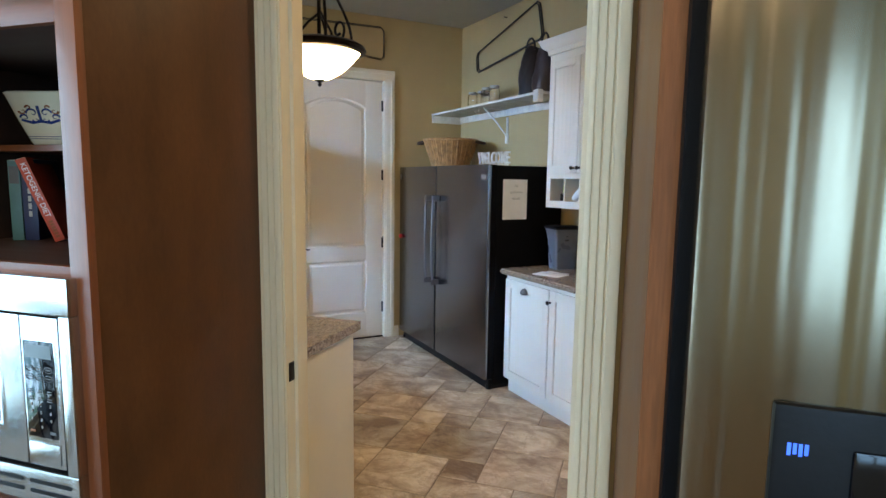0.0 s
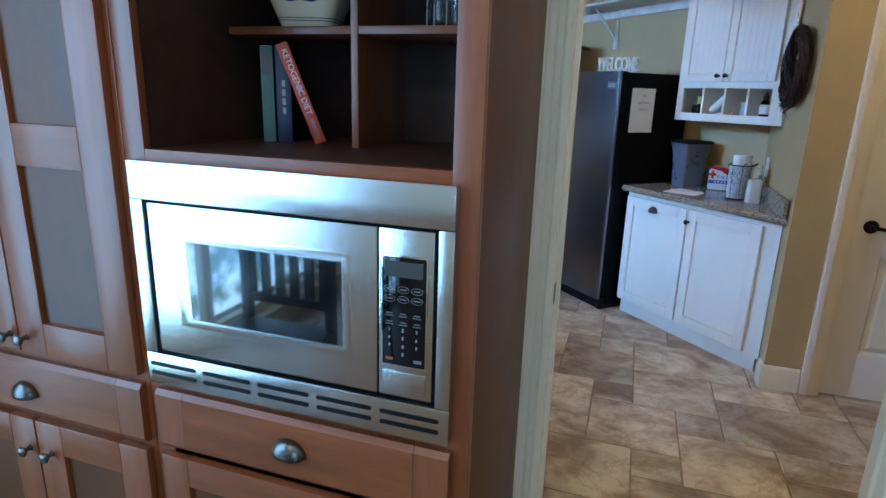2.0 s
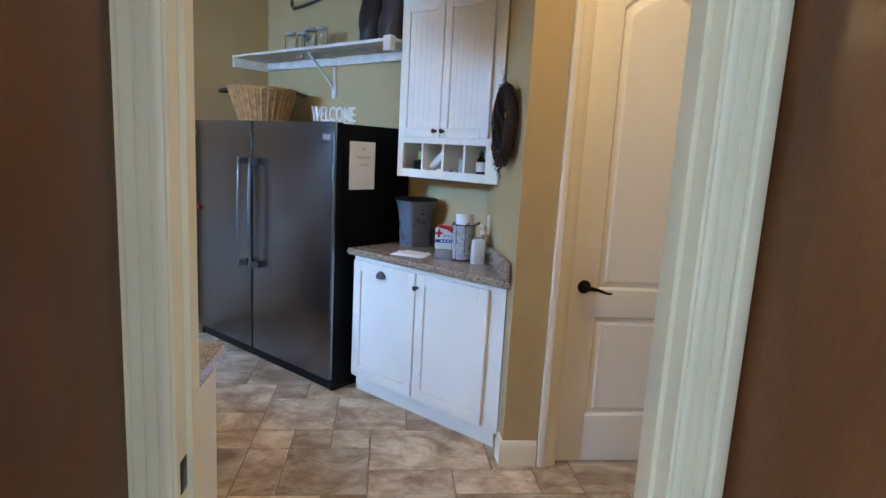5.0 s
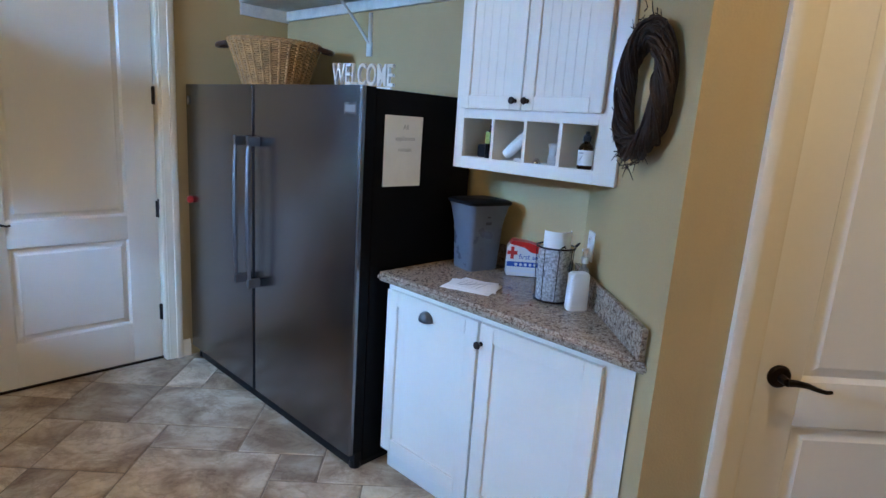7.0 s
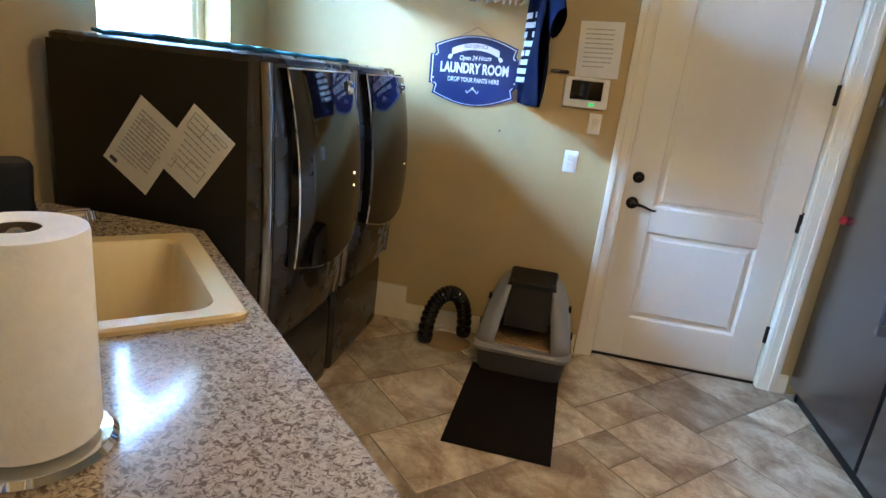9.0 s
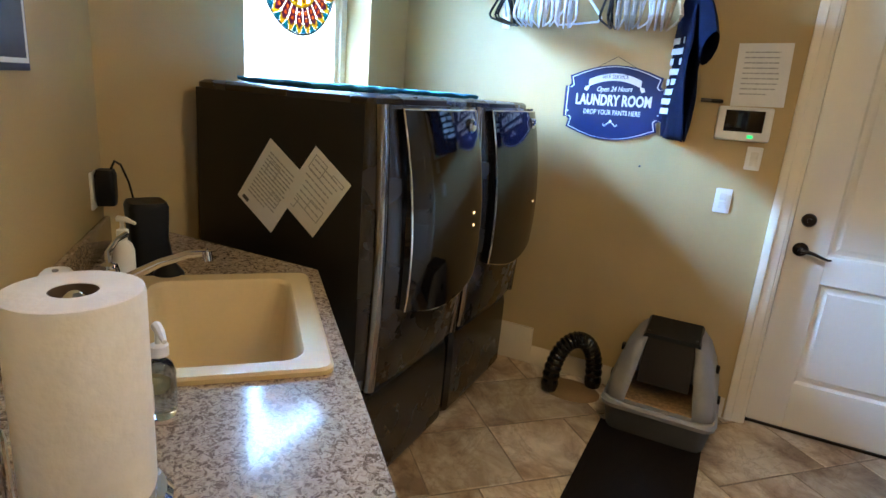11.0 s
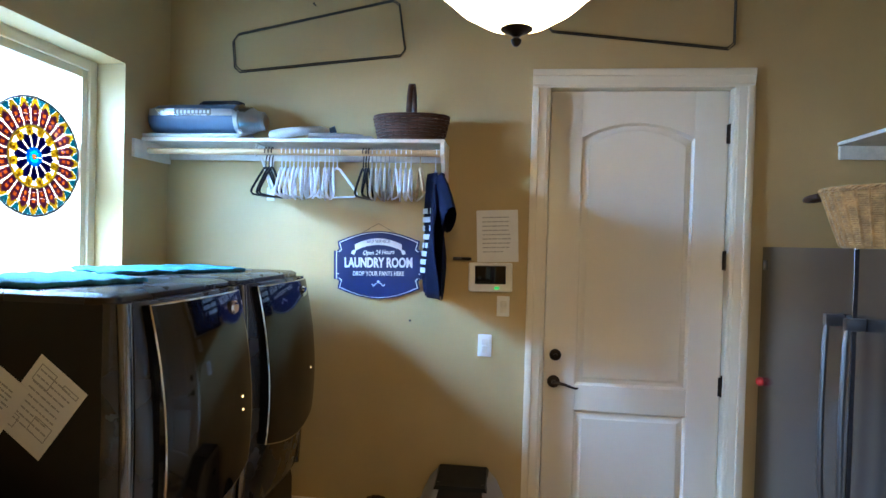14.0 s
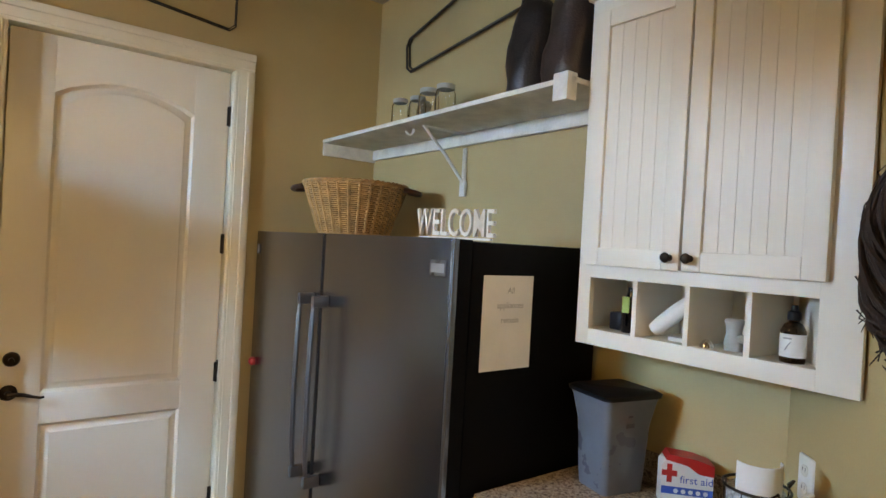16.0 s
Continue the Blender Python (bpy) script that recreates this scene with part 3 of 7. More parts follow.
def panel_door(name, m, w, h, label, lever_x, hinge_x, bolt=True, hinges=(2.216, 1.575, 0.93, 0.30)):
    """A two-panel door with an arched upper panel; local x across from 0, y into the wall, face at y = 0."""
    d = thing(name, label, "door", m, kind="structure")
    bm = B()
    box(bm, 0.003, w - 0.003, 0.0175, 0.040, 0.012, h - 0.003)
    part("slab", bm, DOORP, d)
    sx = 0.165 if w > 0.8 else 0.135
    lo0, lo1, up0 = 0.255, 0.765, 0.90
    sh, peak = h - 0.245, h - 0.165
    top = [(sx + (w - 2 * sx) * i / 12, sh + (peak - sh) * math.sin(math.pi * i / 12) ** 0.8) for i in range(13)]
    flat = Matrix(((1, 0, 0, 0), (0, 0, 1, 0), (0, 1, 0, 0), (0, 0, 0, 1)))
    for a, b, c, e in ((0.003, sx, 0.012, h - 0.003), (w - sx, w - 0.003, 0.012, h - 0.003)):
        bm = B()
        box(bm, a, b, 0, 0.018, c, e, 0.002)
        part("stile", bm, DOORP, d)
    for c, e in ((0.012, lo0), (lo1, up0)):
        bm = B()
        box(bm, sx, w - sx, 0.0004, 0.018, c, e, 0.002)
        part("rail", bm, DOORP, d)
    bm = B()
    prism(bm, [(w - sx, h - 0.003), (sx, h - 0.003)] + top, 0.0004, 0.018, flat)
    part("top_rail", bm, DOORP, d)
    for lo, hi, line in ((lo0, lo1, None), (up0, sh, top)):
        inset = 0.042
        if line is None:
            pts = [(sx, lo), (w - sx, lo), (w - sx, hi), (sx, hi)]
            ins = [(sx + inset, lo + inset), (w - sx - inset, lo + inset), (w - sx - inset, hi - inset), (sx + inset, hi - inset)]
        else:
            k = (w - 2 * sx - 2 * inset) / (w - 2 * sx)
            pts = [(sx, lo), (w - sx, lo)] + top[::-1]
            ins = [(sx + inset, lo + inset), (w - sx - inset, lo + inset)] + [(w / 2 + (x - w / 2) * k, z - inset) for x, z in top[::-1]]
        near = [(a * 0.72 + c * 0.28, b * 0.72 + e * 0.28) for (a, b), (c, e) in zip(pts, ins)]
        mid = [(a * 0.5 + c * 0.5, b * 0.5 + e * 0.5) for (a, b), (c, e) in zip(pts, ins)]
        bm = B()
        loft(bm, [[(a, 0.002, b) for a, b in pts], [(a, 0.0155, b) for a, b in near], [(a, 0.0155, b) for a, b in mid],
                  [(a, 0.003, b) for a, b in ins]], caps=False)
        bm.faces.new([bm.verts.new((a, 0.003, b)) for a, b in ins])
        part("raised_panel", bm, DOORP, d)
    s = 1 if lever_x < w / 2 else -1
    handle = B()
    lathe(handle, [(0.032, 0), (0.033, 0.006), (0.028, 0.012), (0.012, 0.016), (0.011, 0.045)], 20, pose(lever_x, 0, 0.913, 90, 0, 0))
    tube(handle, [(lever_x, -0.045, 0.913), (lever_x + s * 0.02, -0.048, 0.914), (lever_x + s * 0.055, -0.047, 0.908), (lever_x + s * 0.085, -0.045, 0.897),
                  (lever_x + s * 0.11, -0.043, 0.890), (lever_x + s * 0.125, -0.045, 0.893)], [0.011, 0.010, 0.008, 0.0065, 0.006, 0.005], 8)
    part("lever_handle", handle, BRONZE, d, "dark bronze curved lever")
    if bolt:
        bm = B()
        lathe(bm, [(0.031, 0), (0.031, 0.008), (0.026, 0.016), (0.010, 0.018), (0.009, 0.026)], 20, pose(lever_x + 0.006, 0, 1.053, 90, 0, 0))
        part("deadbolt", bm, BRONZE, d, "round dark deadbolt")
    for z in hinges:
        bm = B()
        tube(bm, [(hinge_x, -0.006, z - 0.05), (hinge_x, -0.006, z + 0.05)], 0.0075, 8)
        box(bm, hinge_x - 0.014, hinge_x + 0.014, -0.002, 0.004, z - 0.048, z + 0.048)
        part("hinge", bm, BRONZE, d, "dark bronze hinge")
    return d


nd = panel_door("door_1", at(1.918, NY + 0.046, 0), 0.894, 2.437, "closed cream two-panel door with arched top panel", 0.056, 0.896)
bm = B()
tube(bm, [(0.890, -0.012, 0.985), (0.915, -0.02, 0.99), (0.94, -0.03, 0.985)], 0.005, 6)
tube(bm, [(0.897, -0.012, 0.99), (0.897, -0.014, 0.93)], 0.006, 6)
part("door_guard", bm, BRONZE, nd, "dark swing-bar guard")
bm = B()
box(bm, 0.0, 0.894, -0.01, 0.05, 0.0, 0.012)
part("threshold", bm, BRONZE, nd, "dark threshold strip")
panel_door("door_2", uv(1.107, PV + 0.02, 0), 0.636, 2.437, "closed cream closet door with two panels", 0.068, 0.640, bolt=False)

# laundry window
win = thing("window_1", "deep white window glowing with daylight", "window", at(WX - 0.17, 3.9375, 1.24, 90), kind="structure")
for n, a in (("window_frame", (-0.4375, -0.39, 0, 1.23)), ("window_frame", (0.39, 0.4375, 0, 1.23)), ("window_frame", (-0.39, 0.39, 0, 0.05)), ("window_frame", (-0.39, 0.39, 1.18, 1.23))):
    bm = B()
    box(bm, a[0], a[1], -0.02, 0.045, a[2], a[3], 0.004)
    part(n, bm, TRIM, win)
for a in ((-0.39, -0.355, 0.05, 1.18), (0.355, 0.39, 0.05, 1.18), (-0.355, 0.355, 0.05, 0.09), (-0.355, 0.355, 1.14, 1.18)):
    bm = B()
    box(bm, a[0], a[1], -0.006, 0.03, a[2], a[3], 0.003)
    part("sash", bm, TRIM, win)
bm = B()
box(bm, -0.355, 0.355, 0.012, 0.016, 0.09, 1.14)
pane = part("pane", bm, GLASS, win)
pane.visible_shadow = False
bm = B()
box(bm, -0.46, 0.46, -0.185, -0.0215, -0.03, -0.001, 0.004)
part("window_sill", bm, TRIM, win)

# stained-glass rosette hung against the pane
rose = thing("stained_glass_rosette", "round stained glass rosette in red, yellow and blue", "window decoration", at(WX - 0.182, 4.035, 1.957, 90))
RC = {"deep_red": (0.095, 0.025, 0.045), "violet": (0.010, 0.008, 0.042), "gold": (0.34, 0.20, 0.020), "blue": (0.010, 0.12, 0.29), "sky": (0.020, 0.12, 0.12), "azure": (0.03, 0.26, 0.42), "orange": (0.36, 0.11, 0.028), "cream": (0.50, 0.38, 0.27)}
RM = {k: stained("glass_" + k, v if k == "cream" else tuple(c * 0.7 for c in v)) for k, v in RC.items()}
UP = pose(0, 0, 0, 90, 0, 0)
LEAD = mat("dark_lead_line", (0.06, 0.05, 0.06), 0.5)


def rose_part(name, colour, pts, y=0.0):
    bm = B()
    prism(bm, pts, y, y + 0.0015, UP)
    return part(name, bm, RM[colour], rose)


R = 0.262
bm = B()
tube(bm, [(R * math.cos(a), 0, R * math.sin(a)) for a in (i * math.tau / 64 for i in range(64))], 0.0055, 6, closed=True)
part("lead_rim", bm, LEAD, rose, "dark lead rim")
for i in range(24):
    a = i * 15
    f = lambda r, d: (r * math.cos(radians(a + d)), r * math.sin(radians(a + d)))
    # the petal in bands, with two square jewels let into it
    for r0, r1 in ((0.142, 0.158), (0.177, 0.189)):
        rose_part("petal", "deep_red", [f(r0, -5.4), f(r1, -5.4), f(r1, 5.4), f(r0, 5.4)])
    rose_part("petal", "deep_red", [f(0.206, -5.4), f(0.213, -5.4), f(0.236, 0), f(0.213, 5.4), f(0.206, 5.4)])
    for r0, r1 in ((0.158, 0.177), (0.189, 0.206)):
        rose_part("jewel", "orange", [f(r0, -2.6), f(r1, -2.6), f(r1, 2.6), f(r0, 2.6)])
        for q in (-1, 1):
            rose_part("petal", "deep_red", [f(r0, q * 2.6), f(r1, q * 2.6), f(r1, q * 5.4), f(r0, q * 5.4)])
    rose_part("gold_edge", "gold", [f(0.213, -5.4), f(0.236, 0), f(0.213, 5.4), f(0.213, 7.4), f(0.256, 2.0), f(0.256, -2.0), f(0.213, -7.4)])
    rose_part("spandrel", "sky", [f(0.216, 7.5), f(0.257, 2.5), f(0.257, 12.5)])
    rose_part("spoke", "cream", [f(0.147, 6.2), f(0.203, 6.2), f(0.208, 7.5), f(0.203, 8.8), f(0.147, 8.8)])
    for q0, q1 in ((5.4, 6.2), (8.8, 9.6)):
        rose_part("gold_line", "orange", [f(0.142, q0), f(0.212, q0), f(0.206, q1), f(0.142, q1)])
rose_part("inner_ring", "gold", arc(0, 0, 0.137, 0, 354, 40) + arc(0, 0, 0.126, 354, 0, 40))
for i in range(12):
    a = i * 30
    f = lambda r, d: (r * math.cos(radians(a + d)), r * math.sin(radians(a + d)))
    rose_part("ray", "violet", [f(0.043, -10), f(0.092, -12.3), f(0.110, 0), f(0.092, 12.3), f(0.043, 10)])
    c = f(0.112, 15)
    rose_part("roundel", "gold", arc(c[0], c[1], 0.0205, 0, 330, 10), 0.002)
    rose_part("roundel_centre", "orange", arc(c[0], c[1], 0.008, 0, 330, 8), -0.001)
for i in range(12):
    a = i * 30 + 15
    f = lambda r, d: (r * math.cos(radians(a + d)), r * math.sin(radians(a + d)))
    rose_part("inner_spoke", "cream", [f(0.046, -4.6), f(0.088, -2.5), f(0.092, 0), f(0.088, 2.5), f(0.046, 4.6)])
rose_part("hub", "blue", arc(0, 0, 0.043, 0, 354, 24) + arc(0, 0, 0.028, 354, 0, 24))
rose_part("hub_ring", "azure", arc(0, 0, 0.028, 0, 354, 20) + arc(0, 0, 0.012, 354, 0, 20))
rose_part("hub_centre", "orange", arc(0, 0, 0.012, 0, 330, 10))
bm = B()
tube(bm, [(0.1395 * math.cos(a), 0, 0.1395 * math.sin(a)) for a in (i * math.tau / 48 for i in range(48))], 0.0028, 6, closed=True)
part("lead_ring", bm, LEAD, rose, "dark lead ring")

# kitchen windows: frames, panes, garden behind; the back one is unseen, added for light
for nm, m, w, z0, h, bars in (("window_2", uv(-2.12, -0.875, 0.12, 90), 3.25, 0, 2.23, 3), ("window_3", uv(2.05, -3.72, 0.5, 180), 2.0, 0, 1.9, 5)):
    k = thing(nm, "wide white kitchen window to the garden, never in direct view", "window", m, kind="structure")
    for i in range(bars + 1):
        x = -w / 2 + w * i / bars
        x = min(max(x, -w / 2 + 0.03), w / 2 - 0.03)
        bm = B()
        box(bm, x - 0.03, x + 0.03, -0.05, 0, 0, h, 0.004)
        part("window_frame", bm, TRIM, k)
    for z in (0.0, h - 0.06):
        bm = B()
        box(bm, -w / 2 + 0.06, w / 2 - 0.06, -0.048, -0.002, z, z + 0.06)
        part("window_frame", bm, TRIM, k)

bm = B()
quad(bm, [(-2.75, -3.4, -0.15), (-2.75, 1.6, -0.15), (-2.75, 1.6, 2.9), (-2.75, -3.4, 2.9)])
structure("backdrop_garden", bm, GARDEN, "bright garden foliage outside the kitchen window", K)

bm = B()
quad(bm, [(-1.7, 3.5, 0.4), (-1.7, 9.0, 0.4), (-1.7, 9.0, 5.5), (-1.7, 3.5, 5.5)])
structure("backdrop_sky", bm, SKYLIT, "bright white distance outside the laundry window")

# ---- kitchen: cabinets on the wall beside the doorway ----
CF = 1.180          # face of the cabinet frames on the kitchen grid


def cup_pull(parent, x, z, y, w=0.085):
    """A bin-shaped drawer pull, open below."""
    bm = B()
    rings = []
    for i in range(9):
        a = math.pi * i / 8
        rings.append([(x - w / 2 * math.cos(a) * s, y - 0.026 * math.sin(a) ** 0.8 * t, z + 0.013 + (0.021 * math.sin(a)) * q - 0.018)
                      for s, t, q in ((1, 0, 1.9), (0.98, 0.55, 1.7), (0.96, 0.9, 1.1), (0.95, 1.0, 0.3), (0.93, 1.0, -0.1))])
    for a, b in zip(rings, rings[1:]):
        for j in range(4):
            try:
                quad(bm, (a[j], b[j], b[j + 1], a[j + 1]))
            except ValueError:
                pass
    bmesh.ops.remove_doubles(bm, verts=bm.verts, dist=0.0004)
    ob = part("cup_pull", bm, PEWTER, parent, "dark pewter cup pull")
    mod = ob.modifiers.new("thick", "SOLIDIFY")
    mod.thickness = 0.002
    return ob


def knob(parent, x, z, y, material=None, r=0.015):
    bm = B()
    lathe(bm, [(0.009, 0), (0.0055, 0.006), (0.0055, 0.014), (r * 0.8, 0.018), (r, 0.023), (r * 0.85, 0.028), (r * 0.4, 0.031)], 16, pose(x, y, z, 90, 0, 0))
    return part("knob", bm, material or PEWTER, parent, "round dark metal knob")


def shaker(parent, name, x0, x1, z0, z1, y, wood, rails=(), sw=0.075, th=0.022, panel=None, bead=False, label=""):
    """A frame-and-panel front; its face lies at y, its back th behind; returns the panel part's parent."""
    bm = B()
    box(bm, x0 + sw * 0.8, x1 - sw * 0.8, y + th * 0.55, y + th * 0.9, z0 + sw * 0.8, z1 - sw * 0.8)
    front = part(name, bm, panel or wood[0], parent, label)
    for a, b in ((x0, x0 + sw), (x1 - sw, x1)):
        bm = B()
        box(bm, a, b, y, y + th, z0, z1, 0.005)
        part("stile", bm, wood[0], front)
    edges = [(z0, z0 + sw), (z1 - sw, z1), *rails]
    for a, b in edges:
        bm = B()
        box(bm, x0 + sw, x1 - sw, y + 0.0006, y + th, a, b, 0.002)
        part("rail", bm, wood[1], front)
    if bead:
        k = int((x1 - x0 - 2 * sw) / 0.036)
        for i in range(k):
            a = x0 + sw + (x1 - x0 - 2 * sw) * i / k
            bm = B()
            box(bm, a + 0.0004, a + (x1 - x0 - 2 * sw) / k - 0.0003, y + th * 0.45, y + th * 0.6, z0 + sw, z1 - sw, 0.0006)
            part("bead_board", bm, wood[0], front)
    return front


WOOD = (CHERRY, CHERRY_H)


def slab_front(parent, x0, x1, z0, z1, y, sw=0.075):
    """A drawer front of one board between two end boards, with a bevelled edge."""
    def board(bm, a, b):
        c, e = 0.012, 0.009
        sec = [(y + e, z0), (y, z0 + c), (y, z1 - c), (y + e, z1), (y + 0.022, z1), (y + 0.022, z0)]
        return prism(bm, sec, a, b, Matrix(((0, 0, 1, 0), (1, 0, 0, 0), (0, 1, 0, 0), (0, 0, 0, 1))))
    d = part("drawer_front", board(B(), x0 + sw, x1 - sw), CHERRY_H, parent)
    for a, b in ((x0, x0 + sw - 0.001), (x1 - sw + 0.001, x1)):
        part("end_board", board(B(), a, b), CHERRY, d)
    return d


tower = thing("microwave_cabinet", "tall cherry wood cabinet with open cubby and built-in microwave", "cabinet", uv(0.012, 0, 0))
x0, x1 = -0.985, -0.203
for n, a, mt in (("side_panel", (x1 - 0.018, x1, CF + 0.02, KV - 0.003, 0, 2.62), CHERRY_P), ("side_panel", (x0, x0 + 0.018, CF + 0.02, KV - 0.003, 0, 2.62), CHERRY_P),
                 ("stile", (x1 - 0.051, x1 + 0.001, CF, CF + 0.02, 0.1, 2.62), CHERRY), ("stile", (x0, x0 + 0.053, CF, CF + 0.02, 0.1, 2.62), CHERRY),
                 ("rail", (x0 + 0.053, x1 - 0.051, CF + 0.0006, CF + 0.02, 1.322, 1.347), CHERRY_H), ("rail", (x0 + 0.053, x1 - 0.051, CF + 0.0006, CF + 0.02, 1.84, 1.93), CHERRY_H),
                 ("rail", (x0 + 0.053, x1 - 0.051, CF + 0.0006, CF + 0.02, 0.79, 0.826), CHERRY_H), ("rail", (x0 + 0.053, x1 - 0.051, CF + 0.0006, CF + 0.02, 0.1, 0.14), CHERRY_H),
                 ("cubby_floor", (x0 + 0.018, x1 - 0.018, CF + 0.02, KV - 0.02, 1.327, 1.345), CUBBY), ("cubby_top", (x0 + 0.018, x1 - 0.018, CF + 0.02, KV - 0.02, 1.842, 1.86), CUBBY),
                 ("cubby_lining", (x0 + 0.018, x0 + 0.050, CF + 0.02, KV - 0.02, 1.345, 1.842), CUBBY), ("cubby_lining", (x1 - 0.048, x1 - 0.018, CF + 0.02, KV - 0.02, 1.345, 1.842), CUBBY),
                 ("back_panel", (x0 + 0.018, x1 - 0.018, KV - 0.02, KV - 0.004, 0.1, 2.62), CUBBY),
                 ("divider", (-0.602, -0.584, 1.48, KV - 0.02, 1.345, 1.842), CHERRY), ("shelf", (-0.935, -0.602, 1.482, KV - 0.02, 1.602, 1.62), CHERRY_H),
                 ("shelf", (-0.584, -0.251, 1.482, KV - 0.02, 1.602, 1.62), CHERRY_H), ("plinth", (x0, x1, CF + 0.06, CF + 0.08, 0, 0.1), CHERRY_H), ("cabinet_top", (x0 - 0.01, x1 + 0.01, CF - 0.02, KV - 0.004, 2.62, 2.66), CHERRY_H)):
    bm = B()
    box(bm, *a, 0.0015)
    part(n, bm, mt, tower)
shaker(tower, "upper_door", x0 + 0.015, -0.596, 1.90, 2.60, CF - 0.022, WOOD)
shaker(tower, "upper_door", -0.592, x1 - 0.015, 1.90, 2.60, CF - 0.022, WOOD)
dr = slab_front(tower, -0.955, -0.236, 0.645, 0.795, CF - 0.022)
cup_pull(dr, -0.597, 0.715, CF - 0.022)
for a, b in ((0.375, 0.625), (0.115, 0.355)):
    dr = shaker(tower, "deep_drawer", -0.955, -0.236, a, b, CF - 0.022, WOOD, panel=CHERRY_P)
    cup_pull(dr, -0.597, b - 0.115, CF - 0.012)

pantry = thing("pantry_cabinet", "tall cherry wood pantry cabinet with shaker doors", "cabinet", uv(0.012, 0, 0))
bm = B()
box(bm, -1.77, -0.987, CF + 0.0, KV - 0.003, 0.1, 2.64, 0.002)
part("body", bm, CHERRY, pantry)
bm = B()
box(bm, -1.77, -0.987, CF + 0.06, KV - 0.003, 0, 0.1)
part("plinth", bm, CHERRY_H, pantry)
for a, b, kx in ((-1.755, -1.374, -1.40), (-1.370, -1.000, -1.343)):
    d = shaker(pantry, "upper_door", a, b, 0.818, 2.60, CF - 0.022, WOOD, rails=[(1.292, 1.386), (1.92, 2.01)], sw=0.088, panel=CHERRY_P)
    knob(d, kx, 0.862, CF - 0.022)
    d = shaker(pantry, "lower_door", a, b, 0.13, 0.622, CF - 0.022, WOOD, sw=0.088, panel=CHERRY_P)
    knob(d, kx + (0.02 if kx > -1.37 else 0), 0.535, CF - 0.022)
d = slab_front(pantry, -1.755, -1.000, 0.640, 0.795, CF - 0.022)
cup_pull(d, -1.3775, 0.70, CF - 0.022)

# microwave with trim kit
mw = thing("microwave_oven", "built-in stainless steel microwave with black keypad", "microwave", uv(-0.588, CF, 0.813))


def mwbox(name, u0, u1, z0, z1, y0, y1, material, parent=None, bev=0.0015, label=""):
    bm = B()
    box(bm, u0 + 0.6, u1 + 0.6, y0, y1, z0 - 0.815, z1 - 0.815, bev)
    return part(name, bm, material, parent or mw, label)


mwbox("body", -0.925, -0.272, 0.86, 1.24, 0.03, 0.42, GREYDK)
tf = mwbox("trim_frame", -0.962, -0.929, 0.895, 1.246, -0.024, 0.004, STEEL, bev=0.003)
mwbox("trim_frame", -0.268, -0.238, 0.895, 1.246, -0.024, 0.004, STEEL, bev=0.003)
mwbox("trim_frame", -0.962, -0.238, 1.2463, 1.327, -0.024, 0.004, STEEL, bev=0.004)
lowtrim = mwbox("trim_frame", -0.962, -0.238, 0.817, 0.8947, -0.024, 0.004, STEEL, bev=0.004)
mwbox("shadow_gap", -0.929, -0.268, 0.895, 1.246, 0.0045, 0.03, BLACKPL, bev=0)
for i in range(5):
    a = -0.952 + i * 0.1425
    for z in (0.845, 0.868):
        bm = B()
        loft(bm, [[(px + a + 0.062 + 0.6, -0.0250, pz + z - 0.815) for px, pz, _ in rounded(0.124 - s, 0.0095 - s, 0.004 - s / 4, 0, 3)] for s in (0,)] + [[(px + a + 0.062 + 0.6, -0.0242, pz + z - 0.815) for px, pz, _ in rounded(0.124, 0.0095, 0.004, 0, 3)]])
        part("vent_slot", bm, BLACKPL, lowtrim)
doorp = mwbox("door", -0.922, -0.389, 0.903, 1.24, -0.020, 0.012, STEEL, bev=0.004)
# bevelled window surround sunk into the door, and the dark glass
bm = B()
ring = [(-0.858, 0.970), (-0.443, 0.970), (-0.443, 1.184), (-0.858, 1.184)]
inn = [(-0.826, 0.990), (-0.464, 0.990), (-0.464, 1.164), (-0.826, 1.164)]
loft(bm, [[(a + 0.6, -0.0195, b - 0.815) for a, b in ring], [(a + 0.6, -0.0214, b - 0.815) for a, b in [(p[0] + (q[0] - p[0]) * 0.2, p[1] + (q[1] - p[1]) * 0.2) for p, q in zip(ring, inn)]],
          [(a + 0.6, -0.0205, b - 0.815) for a, b in inn]], caps=False)
part("window_bezel", bm, STEEL, doorp)
mwbox("window_glass", -0.826, -0.464, 0.990, 1.164, -0.0215, -0.019, MIRRORGLASS, doorp, 0)
ctl = mwbox("control_panel", -0.386, -0.276, 0.903, 1.24, -0.020, 0.012, STEEL, bev=0.004)
mwbox("keypad", -0.377, -0.290, 0.972, 1.188, -0.0225, -0.0205, BLACKGLASS, ctl, 0.002, "black glass keypad")
mwbox("keypad_edge", -0.380, -0.287, 0.969, 1.191, -0.0213, -0.0198, CHROME, ctl, 0.001)
mwbox("display", -0.372, -0.296, 1.150, 1.180, -0.0232, -0.0228, LCD, ctl, 0)
mwbox("open_button", -0.378, -0.288, 0.914, 0.958, -0.0225, -0.020, STEEL, ctl, 0.0015)
face = pose(0, -0.0234, 0, 90, 0, 0)
for r in range(2):
    for c in range(3):
        bm = B()
        cx, cz = -0.362 + c * 0.0275 + 0.6, 1.126 - r * 0.019 - 0.815
        tube(bm, [(cx + 0.0115 * math.cos(a), -0.0232, cz + 0.0065 * math.sin(a)) for a in (i * math.tau / 16 for i in range(16))], 0.0006, 4, closed=True)
        box(bm, cx - 0.007, cx + 0.007, -0.0235, -0.0231, cz - 0.0012, cz + 0.0012)
        part("button_ring", bm, KEYINK, ctl)
